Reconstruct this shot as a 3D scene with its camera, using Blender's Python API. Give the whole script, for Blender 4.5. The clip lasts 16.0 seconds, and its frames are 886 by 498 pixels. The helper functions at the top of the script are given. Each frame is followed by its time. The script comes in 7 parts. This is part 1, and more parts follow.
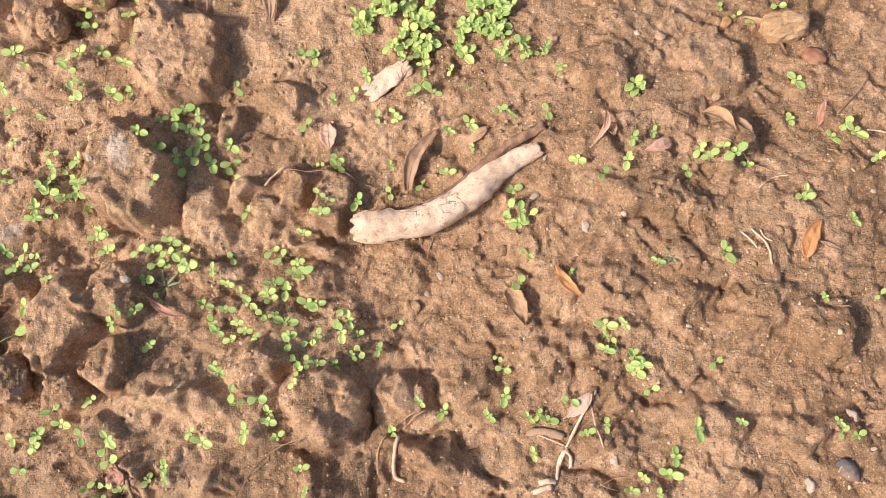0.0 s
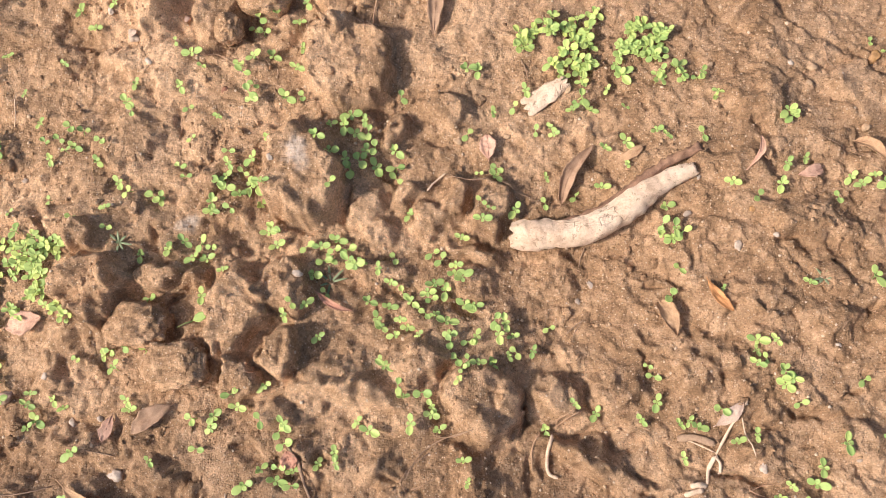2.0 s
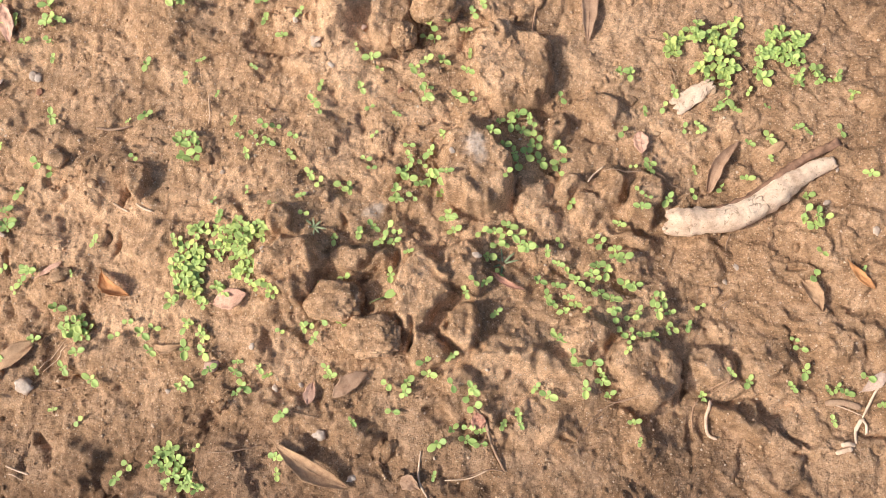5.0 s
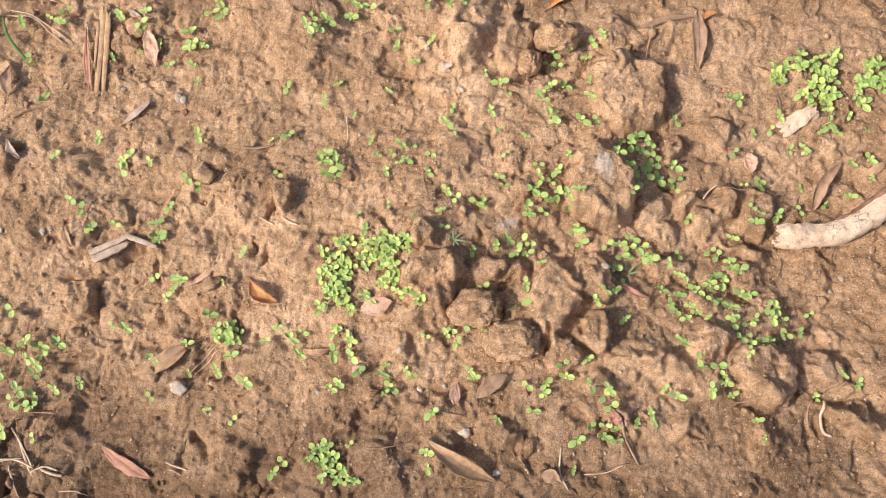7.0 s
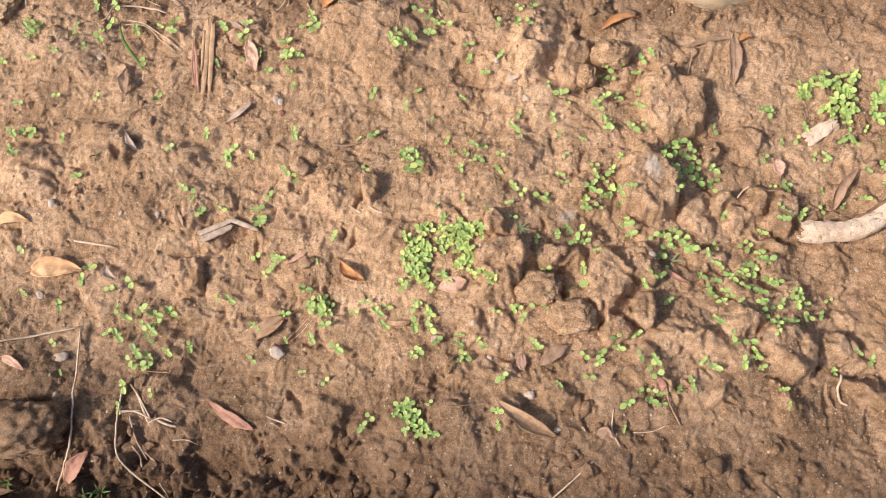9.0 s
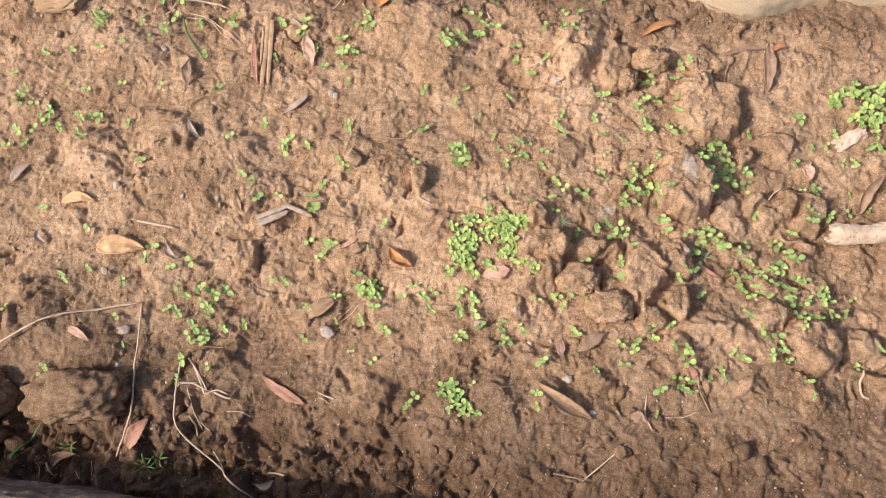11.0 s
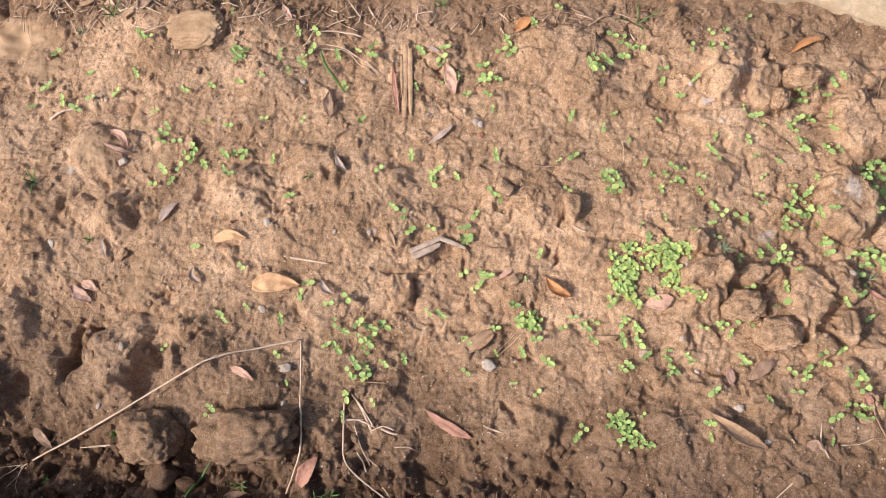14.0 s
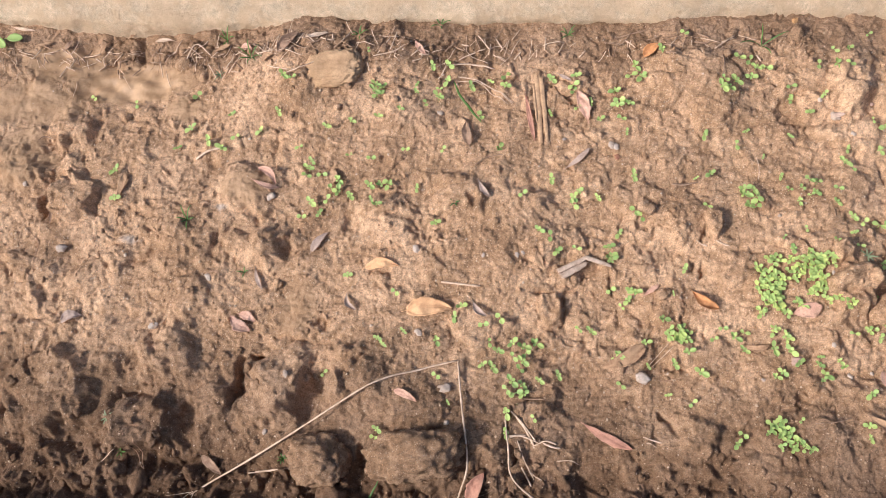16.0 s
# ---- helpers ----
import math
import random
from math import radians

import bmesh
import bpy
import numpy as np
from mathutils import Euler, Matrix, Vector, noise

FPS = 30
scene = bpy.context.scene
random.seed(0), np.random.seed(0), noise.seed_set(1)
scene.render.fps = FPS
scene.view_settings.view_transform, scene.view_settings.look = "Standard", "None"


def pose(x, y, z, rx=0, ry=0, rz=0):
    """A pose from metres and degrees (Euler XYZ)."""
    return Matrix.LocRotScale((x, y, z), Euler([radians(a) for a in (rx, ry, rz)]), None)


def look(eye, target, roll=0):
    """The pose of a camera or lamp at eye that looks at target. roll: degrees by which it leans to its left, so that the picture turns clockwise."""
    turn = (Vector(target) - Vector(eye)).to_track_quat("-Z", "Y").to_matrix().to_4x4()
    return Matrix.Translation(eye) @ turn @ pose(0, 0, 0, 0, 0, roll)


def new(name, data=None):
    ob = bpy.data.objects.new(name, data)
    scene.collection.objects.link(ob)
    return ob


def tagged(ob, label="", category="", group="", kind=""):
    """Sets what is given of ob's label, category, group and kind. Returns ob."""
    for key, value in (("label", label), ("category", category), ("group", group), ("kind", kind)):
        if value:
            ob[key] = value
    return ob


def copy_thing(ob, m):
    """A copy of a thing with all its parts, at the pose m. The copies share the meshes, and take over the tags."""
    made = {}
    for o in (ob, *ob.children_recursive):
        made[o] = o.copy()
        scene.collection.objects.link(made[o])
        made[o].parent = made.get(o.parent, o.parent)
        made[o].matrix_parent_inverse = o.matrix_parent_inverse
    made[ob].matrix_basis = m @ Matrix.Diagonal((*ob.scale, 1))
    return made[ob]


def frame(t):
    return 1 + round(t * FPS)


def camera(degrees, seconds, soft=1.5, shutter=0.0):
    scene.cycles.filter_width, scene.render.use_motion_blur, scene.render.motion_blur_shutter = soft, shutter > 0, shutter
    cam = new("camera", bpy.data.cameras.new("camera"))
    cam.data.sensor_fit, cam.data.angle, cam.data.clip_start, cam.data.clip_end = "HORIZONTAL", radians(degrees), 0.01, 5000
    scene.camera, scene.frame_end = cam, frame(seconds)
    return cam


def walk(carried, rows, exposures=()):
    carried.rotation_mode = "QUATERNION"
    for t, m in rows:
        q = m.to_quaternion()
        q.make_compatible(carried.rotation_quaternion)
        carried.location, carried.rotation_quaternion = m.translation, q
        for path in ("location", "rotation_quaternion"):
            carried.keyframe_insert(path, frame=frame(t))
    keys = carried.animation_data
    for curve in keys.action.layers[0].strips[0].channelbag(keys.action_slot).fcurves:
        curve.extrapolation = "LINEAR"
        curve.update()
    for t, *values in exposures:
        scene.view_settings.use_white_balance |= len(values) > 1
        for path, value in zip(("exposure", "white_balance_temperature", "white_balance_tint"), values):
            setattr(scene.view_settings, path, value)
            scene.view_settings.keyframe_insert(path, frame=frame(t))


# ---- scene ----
cam = camera(57.3, 16.0, 0.35)
METRES, EYE, TILT, LEAN, TURN = 1.5, 0.87, -76.6, 4.3, 0.0
ROWS = [
    (0.0, 0.0, 0.0, 0.0, 0.0, 0.0, -0.0),
    (0.5, -0.0286, -0.0126, -0.0087, -0.17, 0.1, -0.36),
    (1.0, -0.0647, -0.0196, -0.0088, -0.15, 0.44, -1.36),
    (1.5, -0.0906, -0.0243, 0.0051, 0.2, 0.63, -2.03),
    (2.0, -0.1146, -0.0331, 0.0016, 0.67, 0.06, -2.81),
    (2.5, -0.1376, -0.0448, -0.0096, 1.16, -0.61, -3.6),
    (3.0, -0.1583, -0.0555, -0.0061, 1.42, -0.66, -3.68),
    (5.5, -0.2844, -0.1134, -0.0333, 0.58, 1.14, -2.97),
    (6.0, -0.3215, -0.1203, -0.036, 0.21, 1.5, -3.03),
    (6.5, -0.3595, -0.1369, -0.0347, 0.1, 1.64, -3.09),
    (7.0, -0.3855, -0.1625, -0.0385, 0.08, 1.79, -3.18),
    (7.5, -0.4031, -0.1941, -0.0458, 0.02, 1.45, -3.34),
    (8.0, -0.4213, -0.2159, -0.0546, -0.04, 1.69, -3.65),
    (8.5, -0.4441, -0.2465, -0.0629, -0.04, 2.16, -3.95),
    (11.0, -0.5007, -0.3234, -0.0936, 0.33, 2.64, -6.25),
    (11.5, -0.5389, -0.3154, -0.0813, 0.57, 2.28, -6.08),
    (12.0, -0.5778, -0.3181, -0.0663, 0.67, 2.13, -5.35),
    (12.5, -0.5994, -0.3249, -0.0577, 0.68, 2.36, -4.58),
    (13.0, -0.6289, -0.323, -0.0452, 0.73, 2.11, -4.17),
    (13.5, -0.6548, -0.3254, -0.0421, 1.34, 1.63, -4.28),
    (14.0, -0.6665, -0.3247, -0.0489, 1.74, 1.08, -4.53),
    (14.5, -0.6886, -0.3335, -0.0505, 2.18, 1.0, -4.46),
    (15.0, -0.7387, -0.3455, -0.061, 2.71, 1.32, -3.97),
    (15.5, -0.7959, -0.3609, -0.0602, 2.94, 2.0, -2.92),
    (16.0, -0.8316, -0.3696, -0.0641, 2.6, 2.82, -2.31),
]
# the camera's own exposure and white balance drift a little
EXPOSURES = [(0.0, 0.36, 6150, 10), (6.0, 0.26, 6050, 7), (11.0, 0.16, 5850, 7), (16.0, 0.12, 5650, 9)]
walk(cam, [(t, pose(0, 0, EYE, TILT, LEAN, TURN) @ pose(METRES * x, METRES * y, METRES * z, 90 + pitch, roll, yaw)) for t, x, y, z, yaw, pitch, roll in ROWS], EXPOSURES)

# ---- daylight: hazy sun low over the bed, open sky ----
SUN_UP, SUN_WAY = 42.0, (0.91, 0.41)  # elevation; the way along the ground in which its light travels
world = bpy.data.worlds.new("sky")
scene.world = world
world.use_nodes = True
sky = world.node_tree.nodes.new("ShaderNodeTexSky")
sky.sky_type, sky.sun_disc = "NISHITA", False
sky.sun_elevation = radians(SUN_UP)
sky.sun_rotation = math.atan2(-SUN_WAY[0], -SUN_WAY[1])
sky.dust_density = 5.0
back = world.node_tree.nodes["Background"]
back.inputs["Strength"].default_value = 0.125
world.node_tree.links.new(sky.outputs["Color"], back.inputs["Color"])
sun = new("sun", bpy.data.lights.new("sun", "SUN"))
sun.data.energy, sun.data.angle, sun.data.color = 3.6, radians(3.5), (1.0, 0.91, 0.80)
sun.matrix_world = look((-SUN_WAY[0] * 5, -SUN_WAY[1] * 5, 5 * math.tan(radians(SUN_UP))), (0, 0, 0))


# ---- materials ----
class Shade:
    """A node material, with short ways to add nodes."""

    def __init__(self, name, rough_=0.9):
        self.mat = bpy.data.materials.new(name)
        self.mat.use_nodes = True
        self.tree = self.mat.node_tree
        self.bsdf = self.tree.nodes["Principled BSDF"]
        self.bsdf.inputs["Roughness"].default_value = rough_
        self.bsdf.inputs["Specular IOR Level"].default_value = 0.25
        self.place = self.add("ShaderNodeTexCoord").outputs["Object"]

    def add(self, kind, **given):
        node = self.tree.nodes.new(kind)
        for key, value in given.items():
            node.inputs[key.replace("_", " ")].default_value = value
        return node

    def link(self, a, b):
        self.tree.links.new(a, b)

    def noise(self, scale, detail=4.0, rough_=0.6, where=None):
        node = self.add("ShaderNodeTexNoise", Scale=scale, Detail=detail, Roughness=rough_)
        self.link(where or self.place, node.inputs["Vector"])
        return node.outputs["Fac"]

    def cells(self, scale, where=None):
        node = self.add("ShaderNodeTexVoronoi", Scale=scale)
        self.link(where or self.place, node.inputs["Vector"])
        return node

    def steps(self, value, *stops):
        node = self.add("ShaderNodeValToRGB")
        while len(node.color_ramp.elements) < len(stops):
            node.color_ramp.elements.new(0.5)
        for element, (at, colour) in zip(node.color_ramp.elements, stops):
            element.position = at
            element.color = (*colour, 1) if isinstance(colour, tuple) else (colour, colour, colour, 1)
        self.link(value, node.inputs["Fac"])
        return node.outputs["Color"]

    def sums(self, how, a, b):
        node = self.add("ShaderNodeMath")
        node.operation = how
        for n, v in enumerate((a, b)):
            if isinstance(v, (int, float)):
                node.inputs[n].default_value = v
            else:
                self.link(v, node.inputs[n])
        return node.outputs[0]

    def blend(self, fac, a, b, how="MIX"):
        node = self.add("ShaderNodeMix")
        node.data_type, node.blend_type = "RGBA", how
        for n, v in ((0, fac), (6, a), (7, b)):
            if isinstance(v, (int, float)):
                node.inputs[n].default_value = v
            elif isinstance(v, tuple):
                node.inputs[n].default_value = (*v, 1)
            else:
                self.link(v, node.inputs[n])
        return node.outputs[2]

    def colour(self, out):
        self.link(out, self.bsdf.inputs["Base Color"])
        return self

    def bump(self, value, strength, distance):
        node = self.add("ShaderNodeBump", Strength=strength, Distance=distance)
        self.link(value, node.inputs["Height"])
        if self.bsdf.inputs["Normal"].links:
            self.link(self.bsdf.inputs["Normal"].links[0].from_socket, node.inputs["Normal"])
        self.link(node.outputs["Normal"], self.bsdf.inputs["Normal"])
        return self


def soil_material(name):
    s = Shade(name, 0.9)
    s.bsdf.inputs["Specular IOR Level"].default_value = 0.2
    patchy, mottled, grainy = s.noise(7, 5), s.noise(55, 6, 0.65), s.noise(700, 4, 0.75)
    tone = s.sums("ADD", s.sums("MULTIPLY", patchy, 0.5), s.sums("MULTIPLY", mottled, 0.5))
    base = s.steps(tone, (0.34, (0.31, 0.178, 0.096)), (0.46, (0.49, 0.290, 0.158)), (0.60, (0.76, 0.48, 0.286)))
    base = s.blend(0.75, base, s.steps(grainy, (0.30, 0.62), (0.5, 0.88), (0.68, 1.0)), "MULTIPLY")
    sand, fine = s.cells(420), s.cells(950)
    pick, pick_fine = s.add("ShaderNodeSeparateColor"), s.add("ShaderNodeSeparateColor")
    s.link(sand.outputs["Color"], pick.inputs["Color"])
    s.link(fine.outputs["Color"], pick_fine.inputs["Color"])
    base = s.blend(0.8, base, s.steps(pick.outputs["Blue"], (0.0, 0.70), (1.0, 1.22)), "MULTIPLY")
    base = s.blend(0.8, base, s.steps(pick_fine.outputs["Blue"], (0.0, 0.86), (1.0, 1.10)), "MULTIPLY")
    near = s.steps(sand.outputs["Distance"], (0.26, 1.0), (0.50, 0.0))
    light = s.sums("MULTIPLY", near, s.steps(pick.outputs["Red"], (0.86, 0.0), (0.90, 1.0)))
    dark = s.sums("MULTIPLY", near, s.steps(pick.outputs["Green"], (0.88, 0.0), (0.92, 1.0)))
    base = s.blend(s.sums("MULTIPLY", light, 0.75), base, (0.80, 0.60, 0.42))
    base = s.blend(s.sums("MULTIPLY", dark, 0.6), base, (0.12, 0.066, 0.04))
    damp_shade = s.add("ShaderNodeAttribute")
    damp_shade.attribute_name = "damp_shade"
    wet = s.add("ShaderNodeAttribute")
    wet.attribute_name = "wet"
    # damp soil, multiplied darker still so its colour carries the furrow's shade
    base = s.blend(s.sums("MULTIPLY", damp_shade.outputs["Fac"], 0.9), base, s.blend(1.0, base, (0.265, 0.24, 0.24), "MULTIPLY"))
    crust = s.add("ShaderNodeAttribute")
    crust.attribute_name = "crust"
    base = s.blend(s.sums("MULTIPLY", crust.outputs["Fac"], 0.6), base, s.steps(s.noise(260, 4), (0.35, (0.46, 0.37, 0.30)), (0.62, (0.68, 0.58, 0.50))))
    mud = s.steps(s.noise(30, 3), (0.35, (0.34, 0.20, 0.10)), (0.65, (0.52, 0.325, 0.178)))
    base = s.blend(s.steps(wet.outputs["Fac"], (0.1, 0.0), (0.75, 0.97)), base, mud)
    s.link(s.steps(wet.outputs["Fac"], (0.0, 0.9), (0.5, 0.68), (1.0, 0.52)), s.bsdf.inputs["Roughness"])
    s.link(s.steps(wet.outputs["Fac"], (0.3, 0.2), (1.0, 0.32)), s.bsdf.inputs["Specular IOR Level"])
    s.colour(base)
    dry = s.sums("SUBTRACT", 1.0, wet.outputs["Fac"])
    s.bump(s.sums("MULTIPLY", s.noise(150, 5, 0.7), dry), 0.9, 0.0038)
    s.bump(s.sums("MULTIPLY", s.sums("ADD", grainy, s.sums("MULTIPLY", near, 0.5)), dry), 0.8, 0.0013)
    return s.mat


def leaf_green(name, young, old):
    s = Shade(name, 0.5)
    who = s.add("ShaderNodeObjectInfo").outputs["Random"]
    island = s.add("ShaderNodeNewGeometry").outputs["Random Per Island"]
    both = s.sums("ADD", s.sums("MULTIPLY", who, 0.45), s.sums("MULTIPLY", island, 0.55))
    base = s.steps(both, (0.15, old), (0.75, young), (0.97, (young[0] * 1.18, young[1] * 1.08, young[2])))
    base = s.blend(0.5, base, s.steps(s.noise(260, 3), (0.3, 0.78), (0.7, 1.0)), "MULTIPLY")
    s.colour(base).bump(s.noise(500, 2), 0.25, 0.0006)
    s.bsdf.inputs["Specular IOR Level"].default_value = 0.35
    glow = s.add("ShaderNodeBsdfTranslucent")
    s.link(base, glow.inputs["Color"])
    mix = s.add("ShaderNodeMixShader", Fac=0.28)
    s.link(s.bsdf.outputs[0], mix.inputs[1])
    s.link(glow.outputs[0], mix.inputs[2])
    s.link(mix.outputs[0], s.tree.nodes["Material Output"].inputs["Surface"])
    return s.mat


def dry_material(name, light, dark, spots=0.5):
    s = Shade(name, 0.7)
    base = s.steps(s.noise(70, 5, 0.65), (0.35, dark), (0.6, light))
    veins = s.noise(900, 3)
    base = s.blend(0.5, base, s.steps(veins, (0.3, 0.6), (0.65, 1.0)), "MULTIPLY")
    soiled = s.steps(s.noise(38, 5, 0.7), (0.55, 0.0), (0.72, spots))
    s.colour(s.blend(soiled, base, (0.26, 0.15, 0.085)))
    s.bump(s.noise(220, 4), 0.5, 0.0012)
    return s.mat


def bark_material():
    s = Shade("pale_bark", 0.85)
    base = s.steps(s.noise(45, 6, 0.7), (0.34, (0.58, 0.385, 0.26)), (0.50, (0.78, 0.56, 0.395)), (0.66, (0.86, 0.65, 0.48)))
    base = s.blend(0.6, base, s.steps(s.noise(420, 5, 0.7), (0.32, 0.72), (0.6, 1.0)), "MULTIPLY")
    bits = s.noise(110, 4, 0.8)
    base = s.blend(s.steps(bits, (0.585, 0.0), (0.65, 0.7)), base, (0.30, 0.17, 0.10))
    cracks = s.add("ShaderNodeTexVoronoi", Scale=55.0)
    cracks.feature = "DISTANCE_TO_EDGE"
    twist = s.add("ShaderNodeVectorMath")
    twist.operation = "ADD"
    shift = s.add("ShaderNodeTexNoise", Scale=60.0, Detail=4.0)
    less = s.add("ShaderNodeVectorMath")
    less.operation = "SCALE"
    less.inputs["Scale"].default_value = 0.022
    s.link(s.place, shift.inputs["Vector"])
    s.link(shift.outputs["Color"], less.inputs[0])
    s.link(s.place, twist.inputs[0])
    s.link(less.outputs[0], twist.inputs[1])
    s.link(twist.outputs[0], cracks.inputs["Vector"])
    line = s.steps(cracks.outputs["Distance"], (0.0, 1.0), (0.045, 0.0))
    some = s.sums("MULTIPLY", line, s.steps(s.noise(30, 3), (0.54, 0.0), (0.64, 1.0)))
    s.colour(s.blend(s.sums("MULTIPLY", some, 0.22), base, (0.22, 0.13, 0.08)))
    s.bump(s.sums("SUBTRACT", s.noise(150, 6, 0.75), s.sums("MULTIPLY", some, 0.5)), 0.9, 0.0032)
    return s.mat


def stone_material(name, colour):
    s = Shade(name, 0.75)
    a = s.noise(180, 5)
    base = s.steps(a, (0.3, tuple(c * 0.6 for c in colour)), (0.6, colour))
    s.colour(s.blend(s.steps(s.noise(60, 4), (0.42, 0.0), (0.66, 0.7)), base, (0.34, 0.20, 0.115)))
    s.bump(a, 0.5, 0.002)
    return s.mat


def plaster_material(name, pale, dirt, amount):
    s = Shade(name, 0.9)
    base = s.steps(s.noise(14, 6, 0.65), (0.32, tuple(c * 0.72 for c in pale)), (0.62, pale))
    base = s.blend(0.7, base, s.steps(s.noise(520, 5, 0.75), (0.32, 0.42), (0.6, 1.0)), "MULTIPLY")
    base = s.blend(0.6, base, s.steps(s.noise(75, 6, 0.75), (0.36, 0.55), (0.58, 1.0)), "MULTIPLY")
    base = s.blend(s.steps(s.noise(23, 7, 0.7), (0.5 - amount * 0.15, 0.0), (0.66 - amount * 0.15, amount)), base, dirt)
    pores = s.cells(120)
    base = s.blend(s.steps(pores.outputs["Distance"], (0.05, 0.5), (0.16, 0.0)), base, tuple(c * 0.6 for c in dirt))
    s.colour(base)
    s.bump(s.noise(90, 6, 0.7), 0.9, 0.006)
    s.bump(s.noise(600, 4, 0.7), 0.8, 0.0025)
    return s.mat


def slab_material():
    s = Shade("ochre_soil", 0.9)
    base = s.steps(s.noise(38, 6, 0.65), (0.34, (0.48, 0.285, 0.145)), (0.62, (0.68, 0.425, 0.235)))
    base = s.blend(0.5, base, s.steps(s.noise(650, 4, 0.75), (0.3, 0.5), (0.6, 1.0)), "MULTIPLY")
    s.colour(base).bump(s.noise(150, 6, 0.75), 0.7, 0.004)
    return s.bump(s.noise(700, 4, 0.7), 0.6, 0.002).mat


SOIL = soil_material("bed_soil")
OCHRE_SOIL = slab_material()
GREEN = leaf_green("seedling_leaf", (0.60, 0.70, 0.22), (0.35, 0.50, 0.15))
STEM = leaf_green("seedling_stem", (0.30, 0.36, 0.12), (0.24, 0.26, 0.10))
GRASS = leaf_green("grass_blade", (0.16, 0.27, 0.06), (0.09, 0.17, 0.05))
WEED = leaf_green("grey_green_weed", (0.36, 0.40, 0.22), (0.22, 0.28, 0.14))
DRY = {
    "pink": dry_material("dry_leaf_pink", (0.72, 0.43, 0.30), (0.52, 0.28, 0.19)),
    "orange": dry_material("dry_leaf_orange", (0.62, 0.29, 0.115), (0.44, 0.19, 0.075), 0.3),
    "peach": dry_material("dry_leaf_peach", (0.80, 0.47, 0.24), (0.64, 0.345, 0.17), 0.3),
    "tan": dry_material("dry_leaf_tan", (0.52, 0.32, 0.18), (0.32, 0.18, 0.10)),
    "brown": dry_material("dry_leaf_brown", (0.42, 0.26, 0.165), (0.27, 0.155, 0.095)),
    "rust": dry_material("dry_leaf_rust", (0.60, 0.30, 0.20), (0.42, 0.20, 0.13), 0.35),
    "grey": dry_material("dry_leaf_grey", (0.56, 0.40, 0.31), (0.38, 0.26, 0.20)),
    "straw": dry_material("dry_straw", (0.78, 0.575, 0.41), (0.56, 0.38, 0.25), 0.3),
    "twig": dry_material("dry_twig", (0.42, 0.27, 0.17), (0.24, 0.14, 0.09)),
    "root": dry_material("bare_root", (0.55, 0.34, 0.21), (0.36, 0.20, 0.12)),
}
STONE = {
    "pale": stone_material("stone_pale", (0.58, 0.46, 0.37)),
    "white": stone_material("stone_white", (0.56, 0.44, 0.35)),
    "grey": stone_material("stone_grey", (0.50, 0.385, 0.30)),
    "dark": stone_material("stone_dark", (0.14, 0.12, 0.12)),
    "tan": stone_material("stone_tan", (0.50, 0.33, 0.20)),
    "ochre": stone_material("stone_ochre", (0.50, 0.27, 0.11)),
    "pink": stone_material("stone_pink", (0.55, 0.36, 0.28)),
    "rust": stone_material("stone_rust", (0.34, 0.15, 0.09)),
}
BARK = bark_material()
WOOD = dry_material("brown_wood", (0.36, 0.20, 0.125), (0.15, 0.08, 0.05), 0.6)
GREY_WOOD = dry_material("weathered_wood", (0.64, 0.465, 0.345), (0.40, 0.28, 0.20), 0.4)
PLASTER = plaster_material("far_kerb_plaster", (0.90, 0.68, 0.45), (0.55, 0.375, 0.225), 0.65)
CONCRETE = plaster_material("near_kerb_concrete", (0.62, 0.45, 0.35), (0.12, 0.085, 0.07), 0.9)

# ---- the lie of the soil ----
def mixed(ix, iy, seed):
    """A repeatable random number from 0 to 1 for each lattice place."""
    h = (ix.astype(np.int64) * 374761393 + iy.astype(np.int64) * 668265263 + seed * 974711) & 0xFFFFFFFF
    h = ((h ^ (h >> 13)) * 1274126177) & 0xFFFFFFFF
    h = ((h ^ (h >> 16)) * 2246822519) & 0xFFFFFFFF
    return ((h ^ (h >> 15)) & 0xFFFFFF) / float(0xFFFFFF)


def rough(x, y, seed):
    """Smooth gradient noise, about -0.7 to 0.7."""
    ix, iy = np.floor(x), np.floor(y)
    fx, fy = x - ix, y - iy
    u, v = fx * fx * fx * (fx * (fx * 6 - 15) + 10), fy * fy * fy * (fy * (fy * 6 - 15) + 10)

    def corner(a, b):
        angle = mixed(ix + a, iy + b, seed) * 2 * math.pi
        return np.cos(angle) * (fx - a) + np.sin(angle) * (fy - b)

    low = corner(0, 0) * (1 - u) + corner(1, 0) * u
    high = corner(0, 1) * (1 - u) + corner(1, 1) * u
    return low * (1 - v) + high * v


def layered(x, y, seed, octaves=4, gain=0.5):
    total, size = 0, 1.0
    for n in range(octaves):
        total = total + size * rough(x * 2**n, y * 2**n, seed + 17 * n)
        size *= gain
    return total


def lumps(x, y, seed):
    """Clods packed side by side: the gap to the next clod's edge, and a random number for each clod."""
    ix, iy = np.floor(x), np.floor(y)
    first, second, who = np.full(x.shape, 9.0), np.full(x.shape, 9.0), np.zeros(x.shape)
    for a in (-1, 0, 1):
        for b in (-1, 0, 1):
            cx, cy = ix + a, iy + b
            d = np.hypot(cx + mixed(cx, cy, seed) - x, cy + mixed(cx, cy, seed + 5) - y)
            nearer = d < first
            second = np.where(nearer, first, np.minimum(second, d))
            who = np.where(nearer, mixed(cx, cy, seed + 9), who)
            first = np.minimum(first, d)
    return second - first, who


def ramp(a, b, v):
    t = np.clip((v - a) / (b - a), 0, 1)
    return t * t * (3 - 2 * t)


